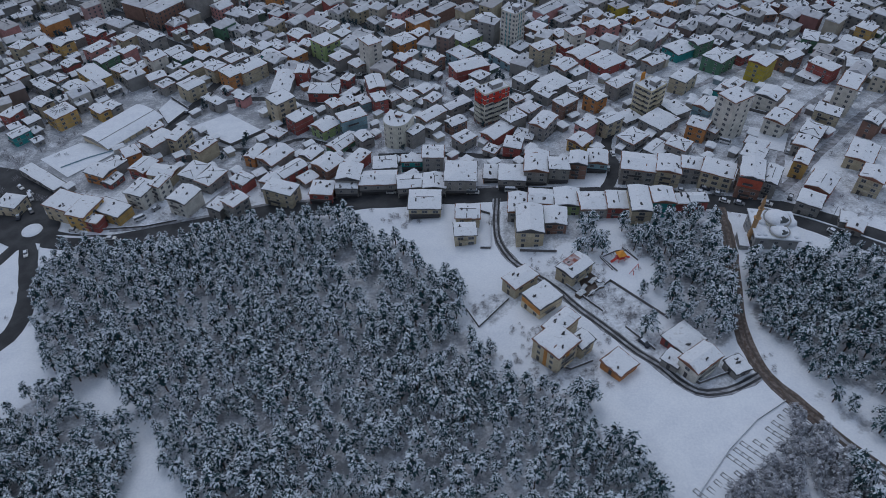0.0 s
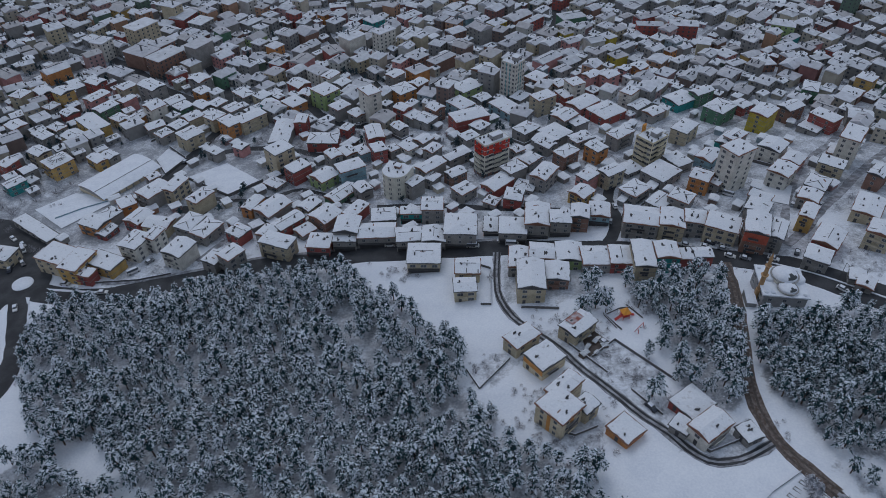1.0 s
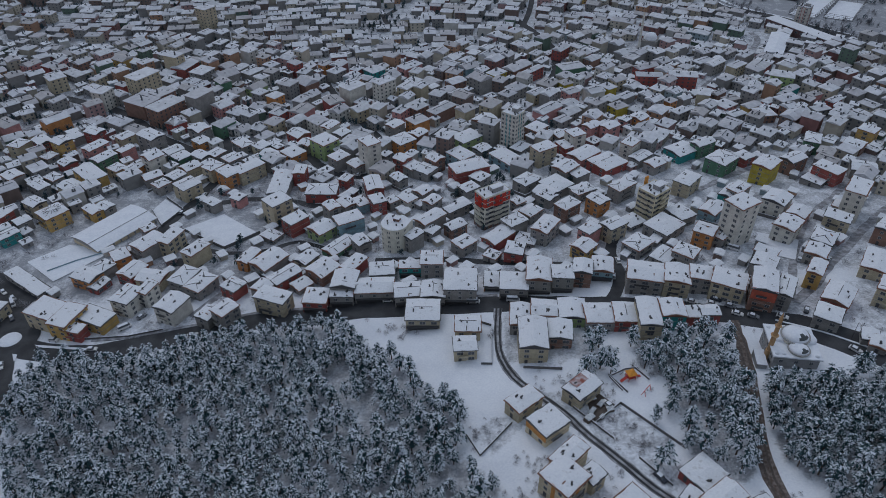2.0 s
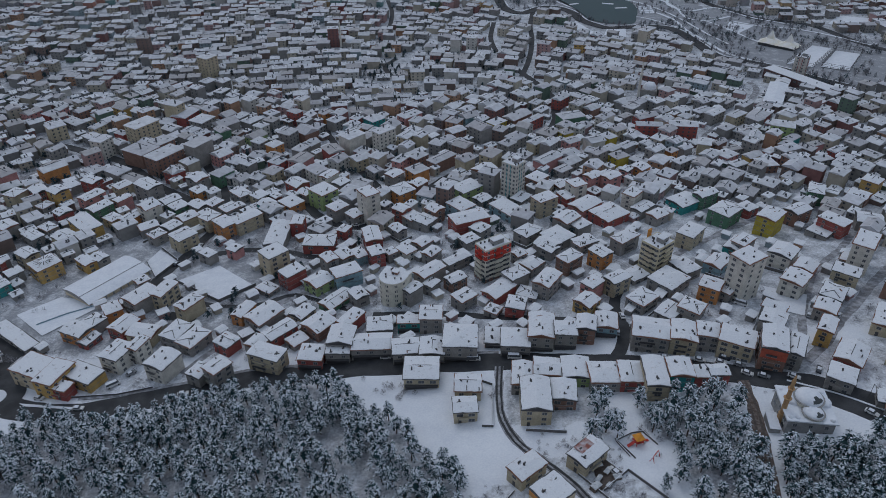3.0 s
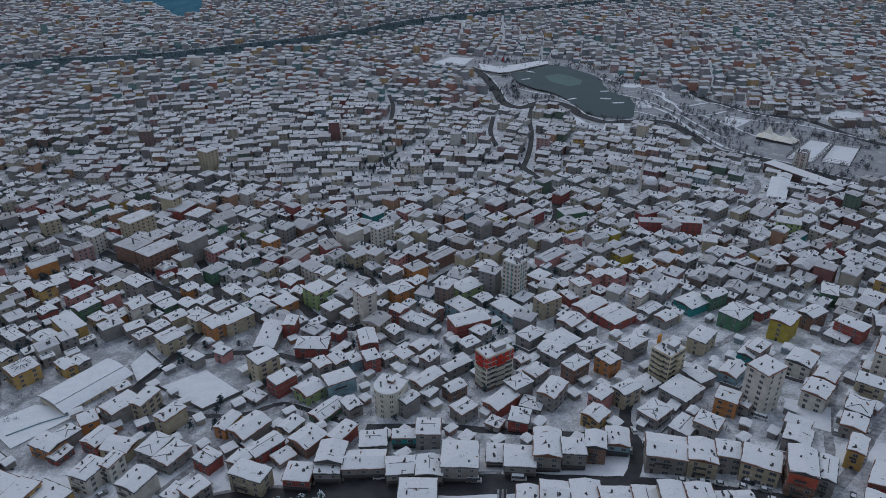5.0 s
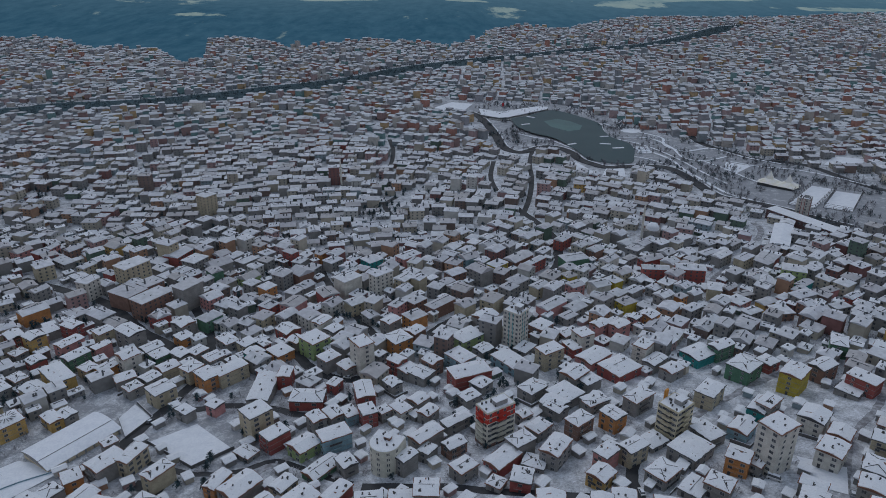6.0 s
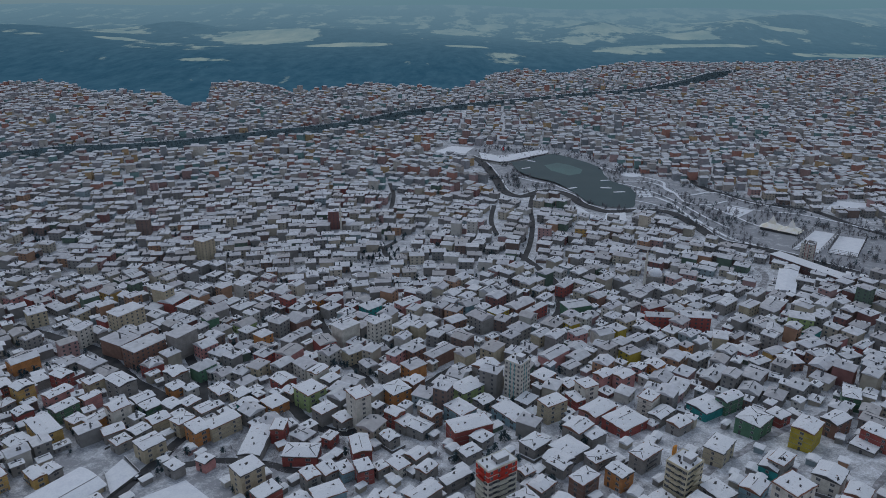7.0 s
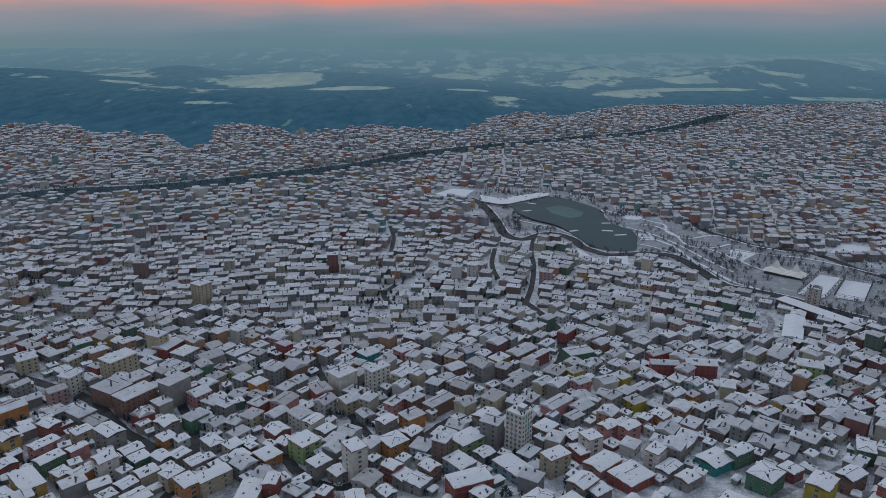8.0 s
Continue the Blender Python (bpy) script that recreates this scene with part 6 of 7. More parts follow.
def lattice(angle, du, dv, gap_u, gap_v, each_u, each_v, y_from, y_to, sizes, floors, wobble, skip):
    """Rows of houses on a warped street grid."""
    ca, sa = math.cos(radians(angle)), math.sin(radians(angle))
    for iu in range(-260, 261):
        for iv in range(-60, 260):
            u = iu * du + (iu // each_u) * gap_u
            v = iv * dv + (iv // each_v) * gap_v
            x, y = ca * u - sa * v, sa * u + ca * v
            x += 22 * math.sin(y / 170 + 1) + 9 * math.sin(x / 60)
            y += 25 * math.sin(x / 190) + 8 * math.sin(y / 75 + x / 90)
            jit = 1.4 if y < 560 else 2.8
            x, y = x + rng2.uniform(-jit, jit), y + rng2.uniform(-jit, jit)
            edge = 40 * math.sin(x / 47)
            if y < max(main_north(x) + 6, y_from + edge) or y >= y_to + edge or abs(x) > 0.80 * y + 150 or float(past_town(np.float64(x), np.float64(y))) > 12:
                continue
            if y < 300 and x < -185 and y < 262 - (x + 185) * 0.6 or y < 338 and abs(x) < 195:
                continue
            w, d = rng2.uniform(*sizes[0]), rng2.uniform(*sizes[1])
            if not free_spot(x, y, math.hypot(w, d) / 2):
                if y < 600 and rng2.random() < 0.6:
                    shrub_spots.append((x, y))
                continue
            if rng2.random() < skip:
                shrub_spots.append((x, y))
                continue
            if y < 600:
                cells.setdefault((int(x // 30), int(y // 30)), []).append((x, y, math.hypot(w, d) / 2))
            wob = wobble * math.sin(x / 130 + y / 210) + rng2.uniform(-5, 5)
            storeys = rng2.choice(floors) if rng2.random() > 0.012 else rng2.choice((5, 6, 7))
            near = y < 850
            town_house(near_town if near else far_town, x, y, radians(angle + wob), w, d, storeys, near)
            if not near and rng2.random() < 0.7 or near and rng2.random() < 0.3:
                shrub_spots.append((x + rng2.uniform(-6, 6), y - 6.5))


TONES = list(WALL)
for x, y, turn, w, d, storeys, tone, kind in later:
    town_house(near_town, x, y, radians(turn), w + 0.3, d + 0.3, storeys, True, 3 + TONES.index(tone), kind)
lattice(-42, 10.6, 10.9, 3.5, 3.2, 7, 3, 0, 560, ((7.2, 10.2), (7.6, 11.0)), (2, 2, 3, 3, 3, 4), 14, 0.05)
lattice(-10, 12.6, 12.4, 4.0, 3.5, 5, 2, 560, 860, ((8.0, 12.5), (7.5, 10.2)), (1, 2, 2, 2, 3, 3), 24, 0.07)
lattice(-8, 12.2, 12.4, 4.5, 4.0, 5, 2, 860, 5000, ((7.5, 12.0), (7.0, 9.8)), (1, 1, 2, 2, 2, 3, 4), 34, 0.10)
# sheds, annexes and low houses in the gaps
for k in range(9000):
    y = rng2.uniform(238, 575)
    x = rng2.uniform(-0.8 * y - 20, 0.8 * y + 20)
    close = y < 345 and abs(x) < 195
    w, d = (rng2.uniform(2.6, 4.6), rng2.uniform(3.2, 5.5)) if close else (rng2.uniform(3.6, 6.5), rng2.uniform(4.0, 7.5))
    if close and rng2.random() < 0.7:
        continue
    r = math.hypot(w, d) / 2
    if y < main_north(x) + 5 or y < 300 and x < -185 and y < 262 - (x + 185) * 0.6:
        continue
    if near_road(x, y, r * 0.7) or any(in_poly(x, y, p) for p in OPEN) or any(math.hypot(x - hx, y - hy) < (hr + r) * 0.76 for hx, hy, hr in taken_near(x, y)):
        continue
    if any(math.hypot(x - hx, y - hy) < 9.5 for hx, hy in infill.get((int(x // 30), int(y // 30)), ())):
        continue
    infill.setdefault((int(x // 30), int(y // 30)), []).append((x, y))
    cells.setdefault((int(x // 30), int(y // 30)), []).append((x, y, r))
    town_house(near_town, x, y, radians(-42 + rng2.uniform(-12, 12)), w, d, 1 if close else rng2.choice((1, 1, 2)), not close, 0, rng2.choice("ggf") if close else "", 3 + len(TONES))
for line in far_streets:
    ribbon("road_street", [tuple(p) for p in line[::3]], 5, asphalt, 0.16, "narrow dark street between distant houses", blocks=False)
tagged(new("town_houses", near_town.mesh("town_houses", [far_wall, town_roof, glass_mat] + [wall_mat[k] for k in TONES] + [roof_snow])), "dense rows of small coloured houses under snow-covered roofs", "houses", kind="stuff")
tagged(new("distant_town_houses", far_town.mesh("distant_town_houses", [hazed_wall, hazed_roof])), "distant town of snow-roofed houses", "houses", kind="stuff")

# canal with dark trees, lake
canal_mat = material("canal_bank", (0.045, 0.078, 0.095), 0.95, (0.075, 0.105, 0.12), scale=0.05, bump=0.0)
canal_mat.node_tree.nodes["Principled BSDF"].inputs["Specular IOR Level"].default_value = 0.1
ribbon("water_canal", CANAL, 66, canal_mat, 0.5, "dark tree-lined canal through the town", "canal", blocks=False)
lake_mat = material("lake_water", (0.030, 0.062, 0.072), 0.6, (0.045, 0.08, 0.088), scale=0.02, bump=0.02)
lake_mat.node_tree.nodes["Principled BSDF"].inputs["Specular IOR Level"].default_value = 0.3
LAKE = [(60, 1002), (84, 1017), (120, 1054), (145, 1033), (175, 980), (176, 936), (180, 902), (194, 878), (196, 850), (190, 822), (178, 790), (140, 801), (126, 847), (109, 894), (84, 921), (66, 955)]
lk = smooth_line(LAKE + [LAKE[0]], 6)[:-1]
lb = Builder()
zl = max(gz(x, y) for x, y in lk) + 0.35
lb.v = [(x, y, zl) for x, y in lk]
lb.f, lb.m = [tuple(range(len(lk)))], [0]
lake = new("water_lake", lb.mesh("water_lake", [lake_mat]))
if lake.data.polygons[0].normal.z < 0:
    lake.data.flip_normals()
tagged(lake, "still grey-green park lake", "lake", kind="structure")

# ---- woods ----
CLEAR = [(-45, 184, 5, 9), (-33, 168, 5, 7), (-122, 163, 7, 5), (-140, 178, 6, 4)]


def pine_data(seed, height, radius, blades, size=1.0):
    """Corners and faces of a pine's crown: drooping tufts of needles on whorled limbs, with gaps."""
    r = random.Random(seed)
    v, f = [], []
    limbs = []
    for k in range(21):
        t = r.uniform(0.30, 1.0)
        a = r.uniform(0, 2 * math.pi)
        reach = radius * (1.0 - 0.75 * (t - 0.3) / 0.7) * r.uniform(0.65, 1.15)
        limbs.append((t * height, a, reach))
    for i in range(blades):
        z, a, reach = limbs[i % len(limbs)]
        k = 0.82 + r.gauss(0, 0.17) if i % 4 else r.uniform(0.15, 0.8)
        a += r.gauss(0, 0.24)
        px, py, pz = math.cos(a) * reach * k, math.sin(a) * reach * k, z + 0.5 * k - 0.5 * k * k + r.gauss(0, 0.3)
        b = a + r.gauss(0, 0.9)
        ln, wd, dip = size * r.uniform(0.6, 1.15), size * r.uniform(0.14, 0.24), r.uniform(-0.95, 0.15)
        dx, dy, dz = math.cos(b) * ln, math.sin(b) * ln, dip * ln
        sx, sy, sz = -math.sin(b) * wd, math.cos(b) * wd, r.uniform(-0.25, 0.25) * wd * 2
        n = len(v)
        v += [(px, py, pz), (px + dx * 0.5 + sx, py + dy * 0.5 + sy, pz + dz * 0.5 + sz + 0.06), (px + dx, py + dy, pz + dz), (px + dx * 0.5 - sx, py + dy * 0.5 - sy, pz + dz * 0.5 - sz + 0.06)]
        f.append((n, n + 1, n + 2, n + 3))
    for i in range(22):
        a, t = r.uniform(0, 6.28), r.uniform(0.28, 0.92)
        k = radius * (1.05 - 0.8 * t) * r.uniform(0.15, 0.6)
        px, py, pz, hh, ww = math.cos(a) * k, math.sin(a) * k, t * height, r.uniform(0.5, 0.9), r.uniform(0.5, 0.85)
        n = len(v)
        v += [(px - math.sin(a) * ww, py + math.cos(a) * ww, pz), (px, py, pz - hh), (px + math.sin(a) * ww, py - math.cos(a) * ww, pz), (px * 0.7, py * 0.7, pz + hh)]
        f.append((n, n + 1, n + 2, n + 3))
    return np.array(v), np.array(f)


def trunk_data(seed, height):
    r = random.Random(seed + 50)
    b = Builder()
    b.tube(0, 0, -1.0, height * 0.55, 0.22, 0.15, 6, 0, False)
    b.tube(r.uniform(-0.05, 0.05), 0, height * 0.55, height * 0.96, 0.15, 0.04, 6)
    for k in range(6):
        z, a = height * r.uniform(0.35, 0.9), r.uniform(0, 6.28)
        ln = r.uniform(0.9, 1.9)
        ex, ey = math.cos(a) * ln, math.sin(a) * ln
        b.add([(0, 0, z - 0.06), (0, 0, z + 0.06), (ex, ey, z + 0.35), (-0.05 * math.sin(a), 0.05 * math.cos(a), z)], [(0, 1, 2), (1, 3, 2), (3, 0, 2)])
    return b


PINES = []
for s in range(8):
    hgt, rad = 7.4 + 0.5 * s, 2.55 + 0.13 * ((s * 5) % 7)
    cv, cf = pine_data(s, hgt, rad, 340, 1.0)
    PINES.append((cv, cf, trunk_data(s, hgt)))
crown_me = []
for cv, cf, tb in PINES:
    me = bpy.data.meshes.new("crown")
    me.from_pydata(cv.tolist(), [], cf.tolist())
    me.materials.append(needle_mat)
    crown_me.append((me, tb.mesh("trunk", [bark_mat])))

rng3 = random.Random(21)
spots, grid = [], {}


def try_spot(x, y, gap):
    i, j = int(x // 5), int(y // 5)
    for a in (-1, 0, 1):
        for b in (-1, 0, 1):
            for px, py in grid.get((i + a, j + b), ()):
                if math.hypot(px - x, py - y) < gap:
                    return
    grid.setdefault((i, j), []).append((x, y))
    spots.append((x, y))


for name, poly in WOODS.items():
    xs_, ys_ = [p[0] for p in poly], [p[1] for p in poly]
    area = (max(xs_) - min(xs_)) * (max(ys_) - min(ys_))
    for k in range(int(area / 2.2)):
        x, y = rng3.uniform(min(xs_), max(xs_)), rng3.uniform(min(ys_), max(ys_))
        if not in_poly(x, y, poly) or near_road(x, y, 1.5):
            continue
        if 101 < x < 121 and 171 < y < 182:
            continue
        if any(((x - cx) / rx) ** 2 + ((y - cy) / ry) ** 2 < 1 for cx, cy, rx, ry in CLEAR):
            continue
        if any(math.hypot(x - hx, y - hy) < hr + 1 for hx, hy, hr in taken_near(x, y)):
            continue
        try_spot(x, y, (3.4 if name in ("low", "right") else 3.95) + 1.5 * noise.noise((x / 26, y / 26, 0)))
for x, y in [(-7, 142), (-2, 167), (37, 114), (33, 111), (34, 99), (65, 161), (60, 158), (58, 141)]:
    spots.insert(0, (x, y))
# the pines nearest the open ground stand as trees of their own
edge_first = sorted(range(len(spots)), key=lambda i: min(abs(spots[i][1] - 60 - 0.0) + abs(spots[i][0]) * 0.25, 1e3 if spots[i][0] < 40 else 20))
single = set(edge_first[:300])
wv, wf, tv, tf, nv, nt = [], [], [], [], 0, 0
for i, (x, y) in enumerate(spots):
    s, k, a = rng3.randrange(8), rng3.uniform(0.72, 1.28), rng3.uniform(0, 360)
    m = pose(x, y, gz(x, y) - 0.1, rng3.uniform(-4, 4), rng3.uniform(-4, 4), a)
    if i in single:
        root = new("pine_tree")
        root.matrix_basis = m @ Matrix.Scale(k, 4)
        tagged(root, "snow-laden pine tree with a dark green crown", "tree", "pines of the wood")
        part("trunk", crown_me[s][1], root)
        part("crown", crown_me[s][0], root)
        continue
    mm = np.array(m @ Matrix.Scale(k, 4))
    cv, cf, tb = PINES[s]
    wv.append(cv @ mm[:3, :3].T + mm[:3, 3])
    wf.append(cf + nv)
    nv += len(cv)
    tv.append(np.array(tb.v) @ mm[:3, :3].T + mm[:3, 3])
    tf += [tuple(q + nt for q in face) for face in tb.f]
    nt += len(tb.v)
wood_me = bpy.data.meshes.new("pine_wood")
V, F = np.concatenate(wv), np.concatenate(wf)
wood_me.vertices.add(len(V))
wood_me.vertices.foreach_set("co", V.ravel())
wood_me.loops.add(F.size)
wood_me.loops.foreach_set("vertex_index", F.ravel().astype(np.int32))
wood_me.polygons.add(len(F))
wood_me.polygons.foreach_set("loop_start", np.arange(0, F.size, 4, dtype=np.int32))
wood_me.update(calc_edges=True)
wood_me.materials.append(needle_mat)
wood = tagged(new("pine_wood", wood_me), "dense wood of snow-laden pines", "wood", kind="stuff")
tm = bpy.data.meshes.new("trunks")
tm.from_pydata(np.concatenate(tv).tolist(), [], tf)
tm.materials.append(bark_mat)
tagged(part("trunks", tm, wood), kind="stuff")
print("pines", len(spots), "shrubs", len(shrub_spots), "town tris", len(near_town.f), len(far_town.f), "objects", len(bpy.data.objects))


# ---- shrubs and garden trees ----
def twig_bush(seed, blades, height, spread, fine=1.0):
    """A bare bush: fine twigs that fork outwards into a rounded, see-through head."""
    r = random.Random(seed)
    v, f = [], []
    for k in range(blades):
        a, e = r.uniform(0, 6.28), math.asin(r.uniform(0.05, 1))
        k0, k1 = r.uniform(0.0, 0.6), r.uniform(0.55, 1.0)
        dx, dy, dz = math.cos(a) * math.cos(e) * spread, math.sin(a) * math.cos(e) * spread, math.sin(e) * height
        b = a + r.gauss(0, 0.5)
        ex, ey, ez = dx * k1 + math.cos(b) * 0.3, dy * k1 + math.sin(b) * 0.3, dz * k1
        wd = r.uniform(0.03, 0.065) * fine
        sx, sy = -math.sin(a) * wd, math.cos(a) * wd
        x0, y0, z0 = dx * k0, dy * k0, dz * k0
        n = len(v)
        v += [(x0, y0, z0), ((x0 + ex) / 2 + sx, (y0 + ey) / 2 + sy, (z0 + ez) / 2), (ex, ey, ez), ((x0 + ex) / 2 - sx, (y0 + ey) / 2 - sy, (z0 + ez) / 2)]
        f.append((n, n + 1, n + 2, n + 3))
    return np.array(v), np.array(f)


def scatter(name, places, kinds, mat, label, category, lo, hi, seed):
    """Many alike plants in one mesh."""
    r = random.Random(seed)
    vs, fs, n = [], [], 0
    for x, y in places:
        cv, cf = kinds[r.randrange(len(kinds))]
        k, a = r.uniform(lo, hi), r.uniform(0, 6.28)
        c, s = math.cos(a) * k, math.sin(a) * k
        vs.append(np.stack([cv[:, 0] * c - cv[:, 1] * s + x, cv[:, 0] * s + cv[:, 1] * c + y, cv[:, 2] * k + gz(x, y)], -1))
        fs.append(cf + n)
        n += len(cv)
    Vv, Ff = np.concatenate(vs), np.concatenate(fs)
    me = bpy.data.meshes.new(name)
    me.vertices.add(len(Vv))
    me.vertices.foreach_set("co", Vv.ravel())
    me.loops.add(Ff.size)
    me.loops.foreach_set("vertex_index", Ff.ravel().astype(np.int32))
    me.polygons.add(len(Ff))
    me.polygons.foreach_set("loop_start", np.arange(0, Ff.size, 4, dtype=np.int32))
    me.update(calc_edges=True)
    me.materials.append(mat)
    return tagged(new(name, me), label, category, kind="stuff")


rng4 = random.Random(77)
evergreens = random.Random(78)
bushes = [twig_bush(s, 40, 2.6, 1.9, 1.2) for s in range(5)]
town_shrubs = []
for x, y in shrub_spots:
    for k in range(2 if y < 600 else 1):
        px, py = x + rng4.uniform(-4, 4), y + rng4.uniform(-4, 4)
        if y < 600 and (near_road(px, py, 0.5) or any(math.hypot(px - hx, py - hy) < hr * 0.8 for hx, hy, hr in taken_near(px, py))):
            continue
        town_shrubs.append((px, py))
near_shrubs = []
for cx, cy, n, sp in ((-30, 214, 7, 4), (-22, 209, 5, 3), (21, 138, 14, 5), (8, 158, 10, 4), (52, 150, 16, 7), (58, 141, 10, 5), (26, 130, 10, 5), (33, 122, 12, 6), (46, 158, 12, 5),
                      (28, 178, 8, 5), (44, 175, 8, 4), (15, 205, 4, 3), (88, 126, 6, 2.5), (-160, 172, 14, 8), (-130, 166, 14, 10), (63, 190, 8, 6), (-100, 235, 10, 6), (-122, 222, 14, 6), (150, 205, 12, 8), (165, 190, 16, 12), (104, 205, 6, 3)):
    near_shrubs += [(cx + rng4.gauss(0, sp), cy + rng4.gauss(0, sp)) for _ in range(2 * n)]
near_shrubs += [(x, y) for x, y in ((rng4.uniform(-330, 330), rng4.uniform(236, 560)) for _ in range(6500)) if noise.noise((x / 35, y / 35, 4.2)) > (0.05 if x > -40 else -0.3)]
near_shrubs = [(x, y) for x, y in near_shrubs if not near_road(x, y, 0.6) and not any(math.hypot(x - hx, y - hy) < hr * 0.85 for hx, hy, hr in taken_near(x, y)) and not any(in_poly(x, y, q) for q in OPEN)]
fine_bushes = [twig_bush(30 + s, 80, 2.4, 1.2, 0.5) for s in range(4)]
garden_bushes = [p for p in near_shrubs if p[1] < 228]
near_shrubs = [p for p in near_shrubs if p[1] >= 228]
scatter("garden_shrubs", garden_bushes, fine_bushes, twig_mat, "fine bare frosted bushes in the gardens below the road", "shrubs", 0.5, 1.2, 9)
scatter("bare_shrubs", near_shrubs + [p for p in town_shrubs if p[1] < 600], bushes, twig_mat, "bare frosted shrubs and garden trees among the houses", "shrubs", 0.6, 1.7, 1)
dark_tufts = [(cv[: 4 * 9], cf[:9]) for cv, cf in (pine_data(40 + s, 7.5, 3.0, 9, 3.4) for s in range(5))]
dark_spots = []
for k in range(2600):
    x, y = evergreens.uniform(-430, 60), evergreens.uniform(262, 700)
    if abs(x) < 0.8 * y and noise.noise((x / 40, y / 40, 9.1)) > -0.05 and not near_road(x, y, 1.0) and not any(in_poly(x, y, q) for q in OPEN) and not any(math.hypot(x - hx, y - hy) < hr * 0.9 for hx, hy, hr in taken_near(x, y)):
        dark_spots.append((x, y))
canal_trees = []
for x, y in smooth_line(CANAL, 7):
    canal_trees += [(x + rng4.uniform(-32, 32), y + rng4.uniform(-32, 32)) for _ in range(7)]
park_trees = [(rng4.gauss(cx, sx), rng4.gauss(cy, sy)) for cx, cy, sx, sy, n in ((95, 882, 14, 3, 14), (62, 916, 4, 12, 12), (140, 832, 16, 3, 12), (210, 790, 16, 6, 8), (280, 772, 8, 6, 12), (335, 762, 20, 5, 10), (195, 962, 6, 12, 10), (150, 1055, 30, 6, 30), (230, 722, 6, 8, 8)) for _ in range(n)]
park_trees += [(x, y) for x, y in ((rng4.uniform(0, 430), rng4.uniform(560, 1120)) for _ in range(5200)) if in_poly(x, y, PARK) and noise.noise((x / 22, y / 30, 1.7)) > -0.08]
CLEARED = [[(286, 690), (300, 670), (328, 715), (308, 738)], [(286, 650), (308, 634), (360, 698), (338, 714)], [(314, 641), (336, 624), (377, 681), (353, 697)], [(-53, 1074), (-24, 1119), (9, 1108), (-10, 1040)]]
park_trees = [p for p in park_trees if not any(in_poly(*p, q) for q in CLEARED)]
park_trees = [p for p in park_trees if not in_poly(*p, LAKE)]
thin_trees = [twig_bush(60 + s, 46, 5.5, 2.6, 2.2) for s in range(4)]
dark_needles = material("dark_belt_trees", (0.028, 0.056, 0.068), 0.95, (0.06, 0.085, 0.096), scale=0.3, amount=0.7)
scatter("garden_evergreens", dark_spots, [pine_data(70 + s, 5.0, 1.5, 46, 1.3) for s in range(4)], dark_needles, "small dark evergreens among the houses", "trees", 0.6, 1.2, 14)
scatter("canal_trees", canal_trees, dark_tufts, dark_needles, "dark trees in a belt along the canal", "trees", 0.6, 1.1, 3)
park_evergreens = [p for p in park_trees if noise.noise((p[0] / 30, p[1] / 40, 6.3)) > 0.0]
scatter("park_evergreens", park_evergreens, dark_tufts, dark_needles, "dark evergreens and hedges in the park", "trees", 0.35, 0.8, 16)
scatter("park_trees", park_trees, thin_trees, material("dark_twigs", (0.10, 0.10, 0.11), 0.95, (0.26, 0.26, 0.29), scale=0.8, amount=0.8), "bare frosted trees in the park", "trees", 0.7, 1.4, 2)
scatter("street_trees", [p for p in town_shrubs if p[1] >= 600], dark_tufts, dark_needles, "dark trees and hedges among the distant houses", "trees", 0.45, 0.95, 6)

# ---- park ----
ribbon("road_boulevard", BOUL, 11, asphalt, 0.6, "wet boulevard curving round the park", blocks=False)
ribbon("pavement_boulevard", BOUL, 1.6, snow_mat, 0.5, "snowy verge along the boulevard", offset=7, blocks=False)
PARK_PATHS = (([(180, 985), (176, 938), (179, 895), (190, 868), (211, 843), (227, 807), (230, 767), (237, 733), (246, 686), (262, 661)], 5), ([(192, 909), (226, 905), (242, 862), (244, 813), (266, 804), (293, 821)], 4),
              ([(231, 925), (243, 905), (237, 870), (253, 844), (287, 858), (304, 834), (316, 815), (345, 790)], 4.5), ([(186, 900), (205, 880), (224, 846), (238, 800), (246, 760), (258, 715)], 3.5), ([(184, 985), (200, 960), (231, 925)], 4),
              ([(60, 930), (85, 905), (105, 890), (125, 855), (150, 830), (195, 815), (225, 775)], 3.5), ([(290, 800), (315, 780), (345, 770), (372, 745), (395, 712)], 4), ([(262, 800), (275, 770), (285, 735), (296, 712)], 3.5))
for pts, wd in PARK_PATHS:
    ribbon("pavement_park", pts, wd * 0.75, snow_mat, 0.65, "snow-covered park path", "path", blocks=False)
ribbon("water_stream", [(275, 957), (278, 884), (299, 838), (320, 805), (362, 784), (380, 727), (396, 695), (430, 660)], 9, asphalt, 0.3, "dark stream channel along the park", "stream", blocks=False, offset=6)
row_spots = []
for pts, side in ((PARK_PATHS[2][0], 5.5), (PARK_PATHS[2][0], -5.5), (PARK_PATHS[1][0], 5), (PARK_PATHS[3][0], -4.5), (PARK_PATHS[0][0], 6), ([(275, 957), (278, 884), (299, 838), (320, 805), (362, 784), (380, 727), (396, 695)], 15)):
    ln_ = smooth_line(pts, 7)
    for (x0, y0), (x1, y1) in zip(ln_, ln_[1:]):
        k = math.hypot(x1 - x0, y1 - y0)
        row_spots.append((x0 - (y1 - y0) / k * side, y0 + (x1 - x0) / k * side))
scatter("park_rows", row_spots, dark_tufts, dark_needles, "young trees planted in rows along the park paths", "trees", 0.22, 0.38, 5)
plz = Builder()
plz.tube(0, 0, -1, 0.7, 13, 12.8, 28)
plz_ob = new("round_plaza", plz.mesh("round_plaza", [snow_mat]))
